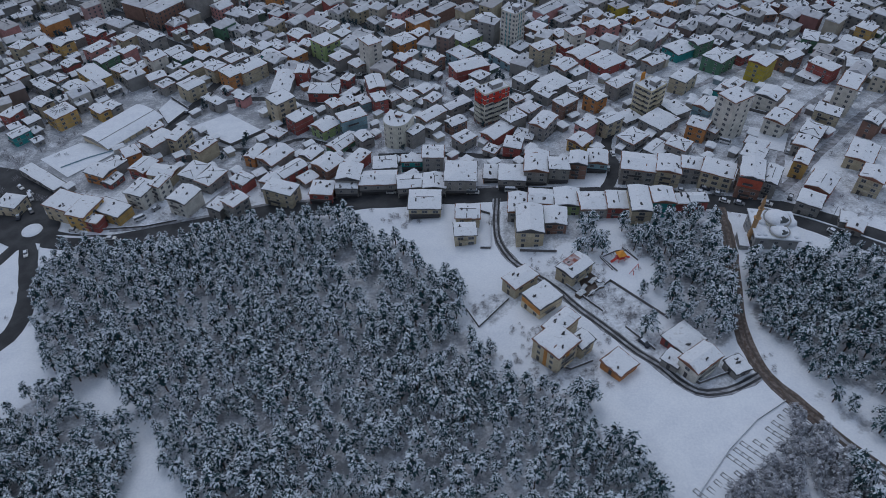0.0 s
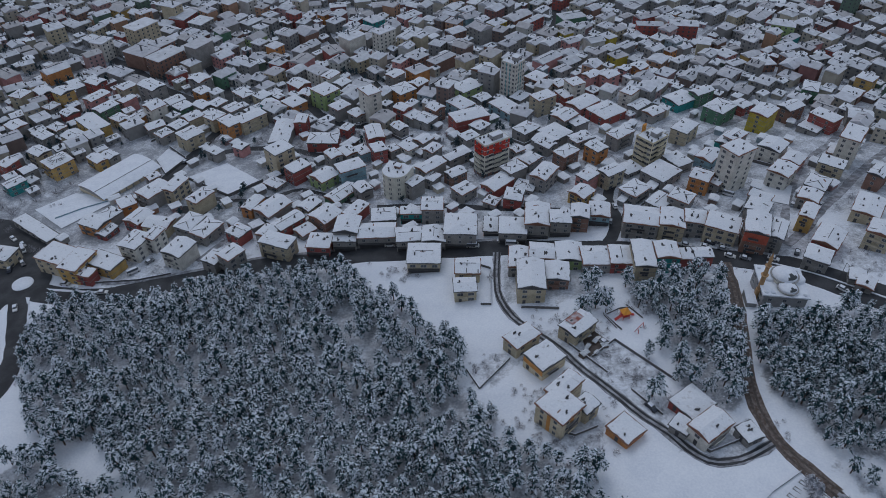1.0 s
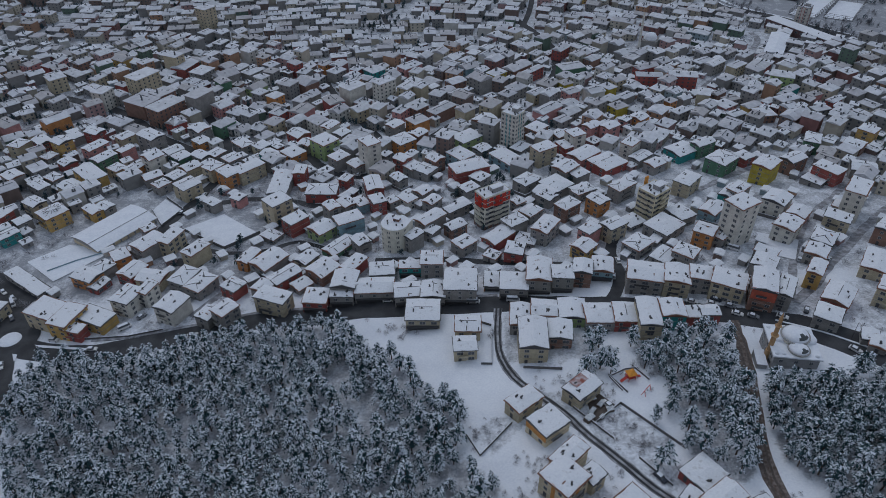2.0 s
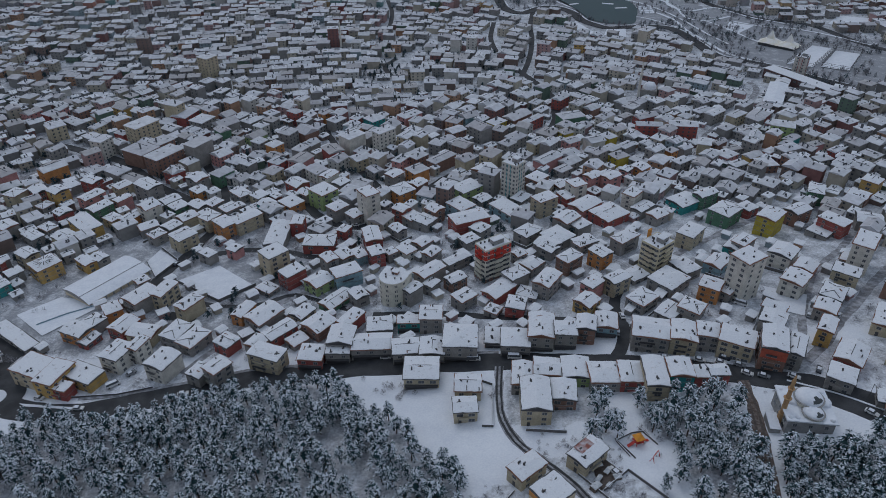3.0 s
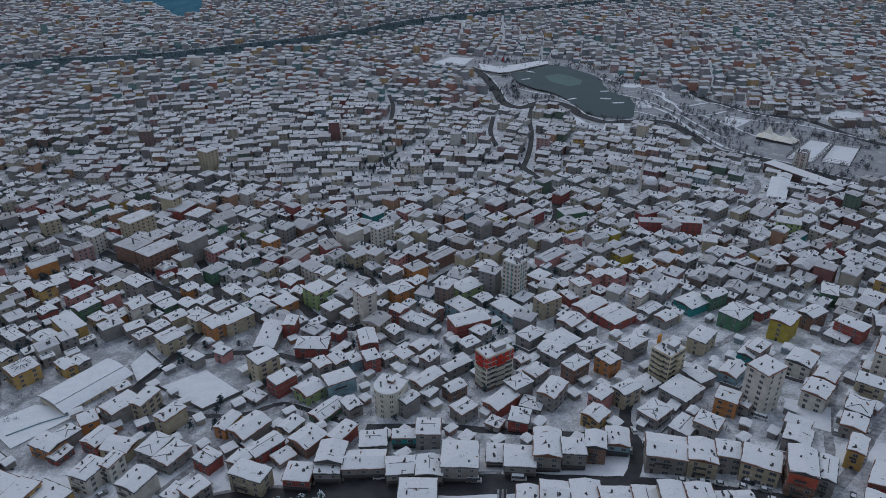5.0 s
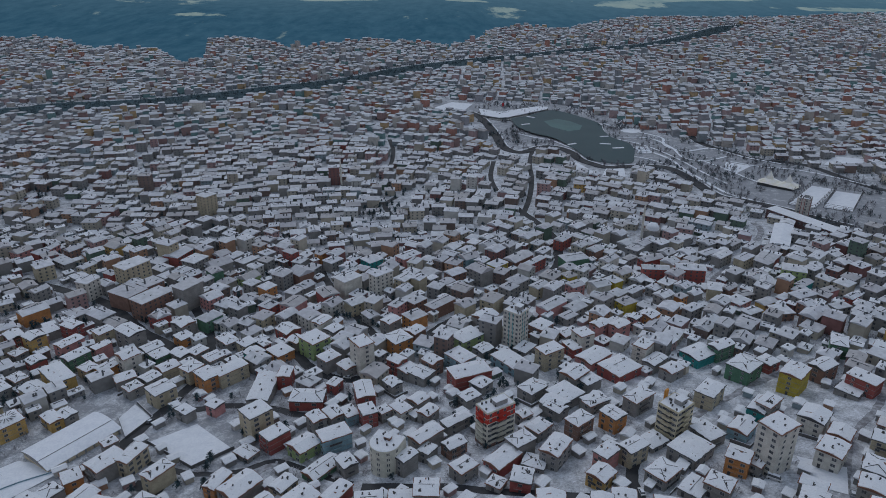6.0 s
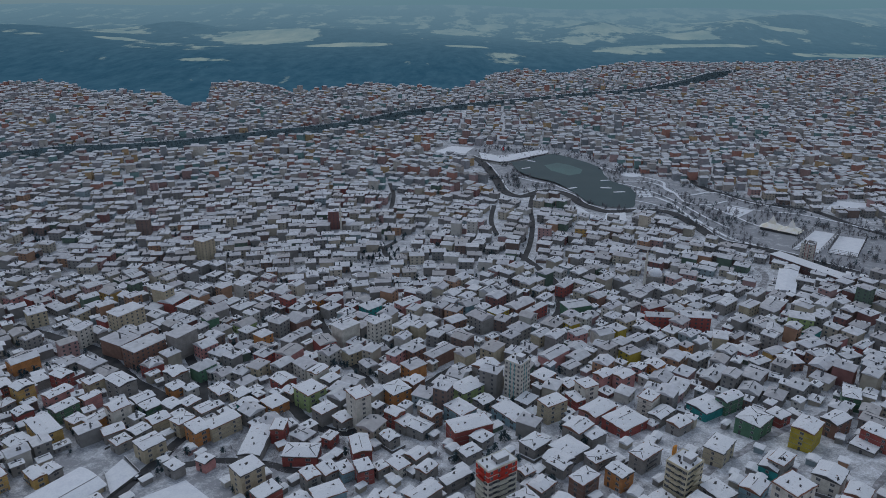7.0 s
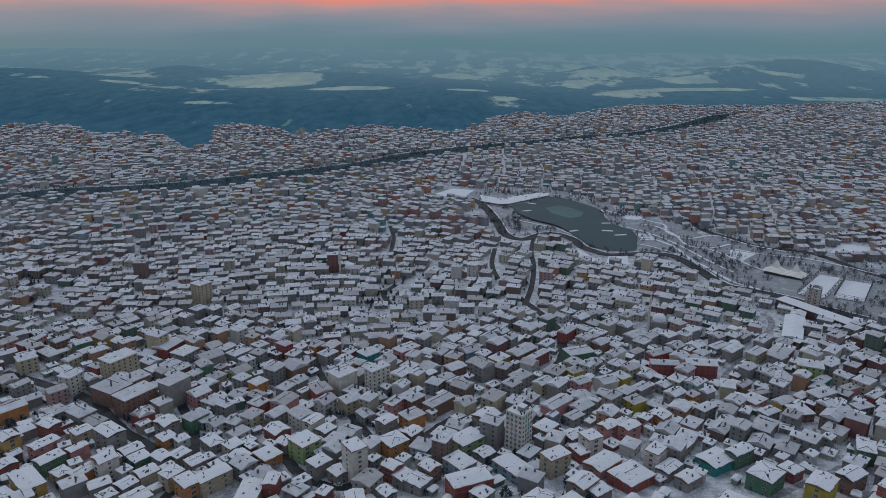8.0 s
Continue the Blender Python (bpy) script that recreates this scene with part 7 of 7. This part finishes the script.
plz_ob.matrix_basis = pose(212, 945, gz(212, 945))
tagged(plz_ob, "round snow-covered plaza in the park", "plaza", kind="structure")
patch("ground_slope", [(285, 798), (307, 783), (281, 754), (272, 769)], 0.45, snow_mat, "snow-covered lawn in the park", "lawn")
terr = new("park_terrace")
terr.matrix_basis = pose(206, 848, gz(206, 848), 0, 0, -5)
tagged(terr, "stepped terrace of snowy decks at the lake", "terrace")
for a in range(3):
    for b in range(4):
        part("deck", box_mesh("deck", -8 + a * 5.6, -13 + b * 6.8, -1, -3.4 + a * 5.6, -8 + b * 6.8, 0.9 + 0.1 * b, snow_mat), terr)
patch("ground_plaza", [(-53, 1074), (-24, 1119), (9, 1108), (-10, 1040)], 0.4, snow_mat, "snow-covered plaza at the lake", "plaza")
patch("ground_field", [(139, 737), (161.5, 729), (168.5, 772), (149, 771)], 0.5, snow_mat, "small snow-covered field", "field")
patch("ground_garden", [(119, 800), (136, 750), (135, 731), (113, 760)], 0.5, snow_mat, "sloping snow-covered garden", "garden")
patch("ground_car_park", [(387, 790), (412, 770), (445, 815), (413, 825)], 0.5, snow_mat, "snow-covered car park", "car park")
for c4 in ([(290, 650), (308, 638), (355, 698), (338, 710)], [(317, 641), (336, 628), (372, 681), (353, 693)]):
    patch("ground_court", c4, 0.5, snow_mat, "fenced sports court under snow", "court")
    fence = new("court_fence")
    fence.matrix_basis = pose(c4[0][0], c4[0][1], gz(*c4[0]))
    tagged(fence, "tall dark wire fence round a sports court", "fence")
    for (x0, y0), (x1, y1) in zip(c4, c4[1:] + c4[:1]):
        ln = math.hypot(x1 - x0, y1 - y0)
        n = max(2, int(ln / 6))
        a = math.degrees(math.atan2(y1 - y0, x1 - x0))
        for k in range(n):
            px, py = x0 + (x1 - x0) * k / n - c4[0][0], y0 + (y1 - y0) * k / n - c4[0][1]
            part("post", box_mesh("post", -0.12, -0.12, -1, 0.12, 0.12, 4.5, dark_mat), fence, "", pose(px, py, 0))
        for z in (1.5, 3.0, 4.4):
            part("rail", box_mesh("rail", 0, -0.1, z, ln, 0.1, z + 0.18, dark_mat), fence, "", pose(x0 - c4[0][0], y0 - c4[0][1], 0, 0, 0, a))
dam = new("lake_promenade")
dam.matrix_basis = pose(42, 1025, gz(42, 1025))
tagged(dam, "long covered promenade with a broad white snowed roof beside the lake", "promenade")


def prism(name, plan, z0, z1, mat):
    """An upright block over a plan of a few corners."""
    b, n = Builder(), len(plan)
    b.v = [(x, y, z) for z in (z0, z1) for x, y in plan]
    b.f = [(i, (i + 1) % n, n + (i + 1) % n, n + i) for i in range(n)] + [tuple(range(n, 2 * n)), tuple(range(n - 1, -1, -1))]
    b.m = [0] * len(b.f)
    return b.mesh(name, [mat])


for wing in ([(-25, 34), (-22, -6), (2, -23), (4, 13)], [(2, -23), (14, -20), (74, 34), (77, 50), (60, 51), (4, 13)]):
    cx, cy = sum(q[0] for q in wing) / len(wing), sum(q[1] for q in wing) / len(wing)
    part("deck_roof", prism("deck_roof", wing, 3.2, 3.7, snow_mat), dam, "snow on the roof")
    part("deck_wall", prism("deck_wall", [(cx + (q[0] - cx) * 0.93, cy + (q[1] - cy) * 0.93) for q in wing], -2, 3.2, concrete), dam)
    part("lower_deck", prism("lower_deck", [(q[0] + 2, q[1] - 5) for q in wing], -2, 0.9, concrete), dam, "grey quay below the roof")
mast = Builder()
mast.tube(8, 22, -1, 15, 0.3, 0.2, 8)
part("mast", mast.mesh("mast", [concrete]), dam)
part("flag", box_mesh("flag", 8.2, 21.9, 9.5, 10.4, 22.1, 14.5, material("red_flag_cloth", (0.45, 0.02, 0.03), 0.8)), dam, "long red flag on the mast")
tagged(new("water_thin_ice", prism("water_thin_ice", [(130, 930), (146, 940), (152, 962), (140, 985), (124, 1000), (104, 985), (110, 955)], zl - 0.2, zl + 0.03, material("thin_ice", (0.055, 0.13, 0.13), 0.6, (0.04, 0.085, 0.09), scale=0.05))), "thin green-grey ice on the lake", "ice", kind="structure")
for x, y, a, ln in ((88, 1008, -35, 12), (78, 966, 25, 13), (126, 868, 30, 12), (171, 905, 10, 11), (166, 870, -12, 13), (178, 852, 12, 14)):
    pier = new("pontoon", box_mesh("pontoon", -ln / 2, -1.6, -0.3, ln / 2, 1.6, 0.5, snow_mat))
    pier.matrix_basis = pose(x, y, zl + 0.1, 0, 0, a)
    tagged(pier, "snow-covered pontoon on the lake", "pontoon", "pontoons on the lake")
tent = new("market_tent")
tent.matrix_basis = pose(305, 709, gz(305, 709), 0, 0, -42)
tagged(tent, "large white peaked tent in the park", "tent")
tent_mat = material("tent_canvas", (0.70, 0.66, 0.56), 0.7, (0.74, 0.75, 0.78), scale=0.15, amount=0.9)
for x0 in (-9, 9):
    tb = Builder()
    tb.v = [(x0 - 9, -9, 2.5), (x0, -10, 3.2), (x0 + 9, -9, 2.5), (x0 + 10, 0, 3.2), (x0 + 9, 9, 2.5), (x0, 10, 3.2), (x0 - 9, 9, 2.5), (x0 - 10, 0, 3.2)]
    tb.v += [(x0 + (p[0] - x0) * 0.35, p[1] * 0.35, 6.4) for p in tb.v] + [(x0, 0, 14.0)]
    tb.f = [(i, (i + 1) % 8, 8 + (i + 1) % 8, 8 + i) for i in range(8)] + [(8 + i, 8 + (i + 1) % 8, 16) for i in range(8)]
    tb.m = [0] * 16
    part("canopy", tb.mesh("canopy", [tent_mat]), tent)
part("base", box_mesh("base", -17, -8.5, -2, 17, 8.5, 2.4, dark_mat), tent)
tower(284.5, 612, -35, 10, 10, 7, "seven-storey grey tower with a wine-red panel", [wall_mat["w"]], concrete, 0, 4.0, material("wine_panel", (0.28, 0.03, 0.04), 0.8), "wine-red facade panel")
longb = new("market_building")
longb.matrix_basis = pose(275, 587, gz(275, 587), 0, 0, -58.8)
tagged(longb, "long brown building with a snowed flat roof", "building")
part("wall", box_mesh("wall", -31, -6, -3, 31, 6, 7, material("dark_wine_brick", (0.13, 0.075, 0.075), 0.9, (0.09, 0.06, 0.06), scale=0.4)), longb)
for k in range(13):
    part("window", windows[2], longb, "", pose(-27.6 + 4.6 * k, -6.0, 4.6))
part("snow_cover", box_mesh("snow_cover", -31.5, -6.5, 7, 31.5, 6.5, 7.4, roof_snow), longb)
wr = new("warehouse")
wr.matrix_basis = pose(242, 551, gz(242, 551), 0, 0, -26)
tagged(wr, "warehouse under a broad smooth snowed roof", "building")
part("wall", box_mesh("wall", -6.5, -23, -3, 6.5, 23, 6, wall_mat["g"]), wr)
part("snow_cover", roof_shape("g", 13, 46, 1.2, 0.5, 6, 0.3).mesh("snow_cover", [snow_mat]), wr)
for mx, my in ((-122.5, 698), (137.5, 557.5), (420, 960)):
    mo = new("minaret")
    mo.matrix_basis = pose(mx, my, gz(mx, my))
    tagged(mo, "slim white minaret rising over the roofs", "minaret")
    for nm, z0, z1, r0, r1 in (("shaft", -2, 19, 1.1, 0.9), ("balcony", 19, 20.2, 1.0, 1.6), ("shaft", 20.2, 25, 0.8, 0.75), ("cap", 25, 30, 0.9, 0.05)):
        tb = Builder()
        tb.tube(0, 0, z0, z1, r0, r1, 10)
        part(nm, tb.mesh(nm, [wall_mat["w"]]), mo)
    mq = new("mosque")
    mq.matrix_basis = pose(mx + 9, my + 4, gz(mx, my), 0, 0, -20)
    tagged(mq, "small grey-domed mosque among the houses", "mosque")
    part("wall", box_mesh("wall", -6, -6, -2, 6, 6, 7, wall_mat["g"]), mq)
    db = Builder()
    db.tube(0, 0, 7, 8.5, 5, 5, 16)
    db.dome(0, 0, 8.5, 4.9, 3.5, 16, 5)
    part("dome", db.mesh("dome", [snow_mat], True), mq)

# ---- near plots ----
for pts, hh in (([(42.7, 159), (51.2, 166.6), (66.3, 147)], 1.2), ([(49.9, 179.6), (55.6, 182.8), (60, 183.3), (62.3, 177.7)], 0.7), ([(49.9, 179.6), (53, 172.5)], 0.7), ([(1.4, 156.5), (5.7, 147.6), (16, 160.4)], 1.0), ([(21.4, 186.3), (34.7, 184.4)], 1.3), ([(23.3, 141), (29.3, 129.2), (33.3, 127.3), (40.2, 130.2)], 1.1),
                ([(61.7, 127.5), (69.2, 119.4), (82.3, 124.5)], 1.2), ([(36, 166), (46.5, 151.8)], 0.9), ([(7, 213.4), (11, 211), (10.5, 189), (6.7, 189.4)], 1.1), ([(52.5, 144), (59.6, 133.5)], 0.9), ([(-157, 213.5), (-135, 214.5), (-122, 218)], 1.0)):
    low_wall(pts, hh)

# woodpiles and covered stores behind the half-tiled house
tarp_mat, board_mat = material("snowy_tarp", (0.55, 0.57, 0.6), 0.7, (0.16, 0.2, 0.24), scale=0.8, amount=0.7), material("weathered_boards", (0.10, 0.075, 0.06), 0.9, (0.2, 0.17, 0.15), scale=1.5)
for x, y, a, ln, wd, hh in ((42.6, 168.6, 20, 2.4, 1.3, 1.2), (45.0, 166.4, 50, 3.2, 1.6, 1.0), (47.4, 163.8, 15, 2.6, 1.8, 1.1), (41.6, 163.0, 55, 3.4, 1.4, 1.3), (40.4, 160.2, 40, 3.4, 2.2, 1.5), (44.4, 160.8, 50, 2.0, 1.2, 0.8)):
    pile = new("woodpile")
    pile.matrix_basis = pose(x, y, gz(x, y), 0, 0, a)
    tagged(pile, "stack of dark weathered boards under a snowy tarpaulin", "woodpile", "woodpiles in the yard")
    for k in range(4):
        part("board_layer", box_mesh("board_layer", -ln / 2 + 0.07 * (k % 2), -wd / 2 + 0.05 * k, -0.3 + k * hh / 4 if k else -0.5, ln / 2 - 0.05 * k, wd / 2 - 0.04 * (k % 3), (k + 1) * hh / 4 - 0.04, board_mat), pile)
    part("cover", roof_shape("g", ln * 0.9, wd * 0.9, 0.25, 0.08, hh, 0.08).mesh("cover", [tarp_mat]), pile, "tarpaulin under snow")
patch("ground_yard", [(40.5, 171.5), (44.5, 172.5), (49.5, 166), (41.5, 158.8)], 0.25, mud_dark, "trodden dark yard behind the house", "yard")
low_wall([(-194, 262), (-184, 270), (-172, 277)], 0.9, 0.25, wall_mat["u"], "pale blue painted yard wall in the snow")
rng5 = random.Random(3)
for x, y, turn, w, d in plots:
    if rng5.random() < 0.62 or not 230 < y < 345:
        continue
    out, ext = rng5.uniform(1.6, 3.2), rng5.uniform(0.5, 3)
    face = rng5.choice((0, 0, 1, 3))
    hw, hd = (w / 2, d / 2) if face % 2 == 0 else (d / 2, w / 2)
    m2 = pose(x, y, 0, 0, 0, turn + 90 * face)
    pts = [m2 @ Vector(q) for q in ((-hw - ext, hd * 0.4, 0), (-hw - ext, -hd - out, 0), (hw + ext, -hd - out, 0))]
    samples = [pts[i].lerp(pts[i + 1], k / 6) for i in (0, 1) for k in range(7)]
    if any(near_road(p.x, p.y, 0.4) or any(math.hypot(p.x - hx, p.y - hy) < hr * 0.8 for hx, hy, hr in taken_near(p.x, p.y) if abs(hx - x) + abs(hy - y) > 0.5) for p in samples):
        continue
    low_wall([(p.x, p.y) for p in pts], rng5.uniform(0.9, 1.7))


def rod(b, p, q, r=0.06, mat=0):
    p, q = Vector(p), Vector(q)
    m = (q - p).to_track_quat("Z", "Y").to_matrix()
    ring = [m @ Vector((r * math.cos(k * math.pi / 3), r * math.sin(k * math.pi / 3), 0)) for k in range(6)]
    b.add([tuple(c + d) for c in (p, q) for d in ring], [(k, (k + 1) % 6, 6 + (k + 1) % 6, 6 + k) for k in range(6)], mat)


play_red = material("red_play_paint", (0.55, 0.05, 0.04), 0.5)
play_orange = material("orange_play_paint", (0.75, 0.30, 0.03), 0.5)
pt = new("play_tower")
pt.matrix_basis = pose(56.5, 178, gz(56.5, 178), 0, 0, 20)
tagged(pt, "red and orange climbing tower with slide in the snow", "playground tower")
for x in (-1.2, 1.2):
    for y in (-1.2, 1.2):
        b = Builder()
        rod(b, (x, y, -0.5), (x, y, 3.2), 0.1)
        part("post", b.mesh("post", [play_red]), pt)
part("platform", box_mesh("platform", -1.3, -1.3, 1.4, 1.3, 1.3, 1.55, play_red), pt)
b = Builder()
b.add([(-1.6, -1.6, 3.0), (1.6, -1.6, 3.0), (1.6, 1.6, 3.0), (-1.6, 1.6, 3.0), (0, 0, 4.3)], [(0, 1, 4), (1, 2, 4), (2, 3, 4), (3, 0, 4), (3, 2, 1, 0)])
part("canopy", b.mesh("canopy", [play_orange]), pt, "orange pyramid roof")
b = Builder()
b.add([(1.3, -0.5, 1.5), (1.3, 0.5, 1.5), (4.2, 0.5, 0.15), (4.2, -0.5, 0.15), (1.3, -0.5, 1.35), (1.3, 0.5, 1.35), (4.2, 0.5, 0.0), (4.2, -0.5, 0.0)], [(0, 3, 2, 1), (4, 5, 6, 7), (0, 4, 7, 3), (1, 2, 6, 5), (2, 3, 7, 6), (0, 1, 5, 4)])
part("slide", b.mesh("slide", [play_red]), pt)
b = Builder()
b.add([(-1.3, -0.5, 1.5), (-1.3, 0.5, 1.5), (-3.6, 0.5, 0.15), (-3.6, -0.5, 0.15), (-1.3, -0.5, 1.35), (-1.3, 0.5, 1.35), (-3.6, 0.5, 0), (-3.6, -0.5, 0)], [(0, 1, 2, 3), (7, 6, 5, 4), (3, 7, 4, 0), (5, 6, 2, 1), (6, 7, 3, 2), (4, 5, 1, 0)])
part("ramp", b.mesh("ramp", [play_red]), pt)
sw = new("swing")
sw.matrix_basis = pose(60.3, 171, gz(60.3, 171), 0, 0, 50)
tagged(sw, "red metal swing frame in the snow", "swing")
for x in (-1.8, 1.8):
    for y in (-0.9, 0.9):
        b = Builder()
        rod(b, (x, y, -0.3), (x, 0, 2.4), 0.1)
        part("leg", b.mesh("leg", [play_red]), sw)
b = Builder()
rod(b, (-1.9, 0, 2.4), (1.9, 0, 2.4), 0.11)
part("crossbar", b.mesh("crossbar", [play_red]), sw)
for x in (-0.8, 0.8):
    part("seat", box_mesh("seat", x - 0.25, -0.15, 0.6, x + 0.25, 0.15, 0.68, dark_mat), sw)
low_wall([(54.5, 171.5), (49.8, 180.5)], 0.8, label="low playground fence wall in the snow")
low_wall([(58.5, 184.5), (62.6, 177)], 0.8, label="low playground fence wall in the snow")

# kerbed plots on the slope below the track
kb = Builder()
for x0, y0, x1, y1 in ((-1.1, -0.6, 1.1, -0.48), (-1.1, 0.48, 1.1, 0.6), (-1.1, -0.48, -0.98, 0.48), (0.98, -0.48, 1.1, 0.48)):
    kb.box(x0, y0, -0.4, x1, y1, 0.14)
plot_me = kb.mesh("kerb", [concrete])
PLOTS = [(61, 85), (71, 96), (81, 105), (91, 111), (94, 107), (97, 101), (88, 94), (80, 80), (64, 78)]
plot_seen = set()
for k in range(900):
    x, y = rng4.uniform(60, 97), rng4.uniform(78, 111)
    if in_poly(x, y, PLOTS) and rng4.random() < 0.8 and not near_road(x, y, 1):
        u, v2 = round((x * 0.75 + y * 0.66) / 2.9) * 2.9, round((-x * 0.66 + y * 0.75) / 2.0) * 2.0
        px, py = u * 0.75 - v2 * 0.66, u * 0.66 + v2 * 0.75
        if (round(u), round(v2)) in plot_seen or noise.noise((px / 5, py / 5, 2.0)) < -0.12:
            continue
        plot_seen.add((round(u), round(v2)))
        ob = new("stone_kerb_plot", plot_me)
        ob.matrix_basis = pose(px, py, gz(px, py), 0, 0, 131)
        tagged(ob, "small snow-filled plot edged with stone kerbs", "plot", "kerbed plots on the slope")

low_wall([(60, 84), (71, 96.8), (81, 106), (90.5, 112)], 0.5, 0.2, concrete, "low stone edging of the kerbed plots")
frost_twigs = material("hoarfrost_twigs", (0.19, 0.20, 0.225), 0.95, (0.55, 0.57, 0.63), scale=1.6, amount=0.85)
frost_spots = []
for k in range(420):
    x, y = rng4.uniform(62, 106), rng4.uniform(58, 112)
    if in_poly(x, y, [(91, 109), (96, 111), (101, 104), (103, 84), (110, 60), (64, 58), (68, 83), (76, 91), (86, 98)]) and not near_road(x, y, 1.2) and all(math.hypot(x - a, y - b) > 2.2 for a, b in frost_spots):
        frost_spots.append((x, y))
scatter("frosted_trees", frost_spots, [pine_data(90 + s, 5.6, 2.3, 240, 0.95) for s in range(4)], frost_twigs, "feathery bare trees white with hoarfrost on the slope", "trees", 0.7, 1.25, 12)

# ---- vehicles ----
car_paint = {"white": material("white_car_paint", (0.62, 0.62, 0.63), 0.35), "dark": material("dark_car_paint", (0.02, 0.025, 0.04), 0.3), "red": material("red_car_paint", (0.3, 0.03, 0.03), 0.3), "grey": material("grey_car_paint", (0.22, 0.23, 0.25), 0.3)}
wheel_b = Builder()
for k in range(12):
    a = 2 * math.pi * k / 12
    wheel_b.v += [(0.31 * math.cos(a), -0.1, 0.31 * math.sin(a)), (0.31 * math.cos(a), 0.1, 0.31 * math.sin(a))]
wheel_b.f = [(2 * k, (2 * k + 2) % 24, (2 * k + 3) % 24, 2 * k + 1) for k in range(12)] + [tuple(range(22, -1, -2)), tuple(range(1, 24, 2))]
wheel_b.m = [0] * 14
tyre_me = wheel_b.mesh("wheel", [material("rubber", (0.02, 0.02, 0.02), 0.8)])


def loft(profile, half, inset, mat, name):
    """A body from a side outline, its upper points drawn in."""
    b, n = Builder(), len(profile)
    top = max(z for _, z in profile)
    for sgn in (-1, 1):
        for x, z in profile:
            b.v.append((x, sgn * (half - inset * max(0, (z - 0.75)) / max(0.1, top - 0.75)), z))
    b.f = [tuple(range(n)), tuple(range(2 * n - 1, n - 1, -1))] + [(k, n + k, n + (k + 1) % n, (k + 1) % n) for k in range(n)]
    b.m = [0] * len(b.f)
    return b.mesh(name, [mat])


def vehicle(x, y, turn, paint, van=False):
    root = new("minibus" if van else "car")
    root.matrix_basis = pose(x, y, gz(x, y) + 0.2, 0, 0, turn)
    tagged(root, f"{paint} {'minibus' if van else 'car'} with snow on its roof", "minibus" if van else "car", "vehicles on the streets")
    if van:
        low, cab, L = [(-2.7, 0.3), (2.7, 0.3), (2.75, 0.95), (2.3, 1.25), (-2.7, 1.25)], [(-2.65, 1.25), (2.25, 1.25), (1.7, 2.15), (-2.6, 2.2)], 1.8
    else:
        low, cab, L = [(-2.1, 0.3), (2.1, 0.3), (2.15, 0.65), (1.9, 0.85), (0.9, 0.95), (-1.7, 0.98), (-2.15, 0.85)], [(-1.75, 0.96), (0.95, 0.95), (0.35, 1.42), (-1.25, 1.44)], 1.35
    part("body", loft(low, 0.88, 0.05, car_paint[paint], "body"), root)
    part("cabin", loft(cab, 0.82, 0.16, glass_mat, "cabin"), root, "dark windows")
    zt = cab[-1][1]
    part("roof", box_mesh("roof", cab[-1][0], -0.66, zt - 0.02, cab[2][0], 0.66, zt + 0.1, snow_mat), root, "snow on the roof")
    for wx in (-L, L):
        for wy in (-0.82, 0.82):
            part("wheel", tyre_me, root, "", pose(wx, wy, 0.31))
    return root


for x, y, a, p, v in ((4, 226.8, 0, "white", True), (20, 226.6, -2, "white", True), (-31, 230.6, 5, "white", False), (-166, 213.5, -8, "white", False), (-147, 207.2, 2, "white", False), (-139, 220, 40, "white", True),
                      (-108, 213.5, 14, "white", False), (-197, 238, -52, "white", True), (102, 210.5, -25, "white", False), (107, 208.5, -25, "grey", False), (137, 228.5, 47, "white", True), (127, 211, 60, "dark", False),
                      (95, 217.6, -22, "white", False), (101, 215.6, -24, "grey", False), (117, 207.5, -30, "white", False), (56.8, 136.2, -53, "dark", False), (133, 187, -45, "white", False),
                      (-192, 228, -50, "dark", False), (62, 240, 80, "grey", False), (66, 252, 95, "white", False), (150, 246, 48, "white", False), (139, 247, 62, "grey", False), (-147, 312, 72, "dark", False), (-141, 330, 80, "white", False),
                      (103.2, 219.0, -22, "white", False), (111.1, 259.1, -40, "grey", False), (116, 257.4, -30, "white", True), (97.2, 220.2, -22, "dark", False), (-199, 241.7, -40, "grey", False), (-206, 246.3, -38, "white", False), (-129.7, 205.6, 4, "grey", False), (-195.8, 223.8, -70, "dark", False), (-134.5, 226.8, 50, "grey", False), (-118.7, 236.4, 55, "white", False), (88, 219.6, -14, "white", False), (82.5, 220.8, -12, "dark", False), (76, 222, -10, "white", False),
                      (-180, 199, -62, "white", False), (47, 166, 130, "white", False), (-76, 356, 140, "grey", False), (-60, 348.5, 170, "white", False)):
    vehicle(x, y, a, p, v)

# lamp posts along the main road
for k, (x, y) in enumerate(smooth_line(MAIN, 26)[::1]):
    if k % 7 == 3 and -150 < x < 150:
        lamp = new("street_lamp")
        lamp.matrix_basis = pose(x, y + 5.4, gz(x, y + 5.4))
        tagged(lamp, "slender grey street lamp beside the main road", "street lamp", "lamps along the road")
        b = Builder()
        rod(b, (0, 0, -0.5), (0, 0, 8), 0.09)
        part("pole", b.mesh("pole", [dark_mat]), lamp)
        b = Builder()
        rod(b, (0, 0, 8), (0, -1.8, 8.3), 0.06)
        part("arm", b.mesh("arm", [dark_mat]), lamp)
        part("head", box_mesh("head", -0.15, -2.3, 8.22, 0.15, -1.7, 8.36, concrete), lamp)
print("objects", len(bpy.data.objects), "tris", sum(len(o.data.polygons) for o in bpy.data.objects if o.type == "MESH"))
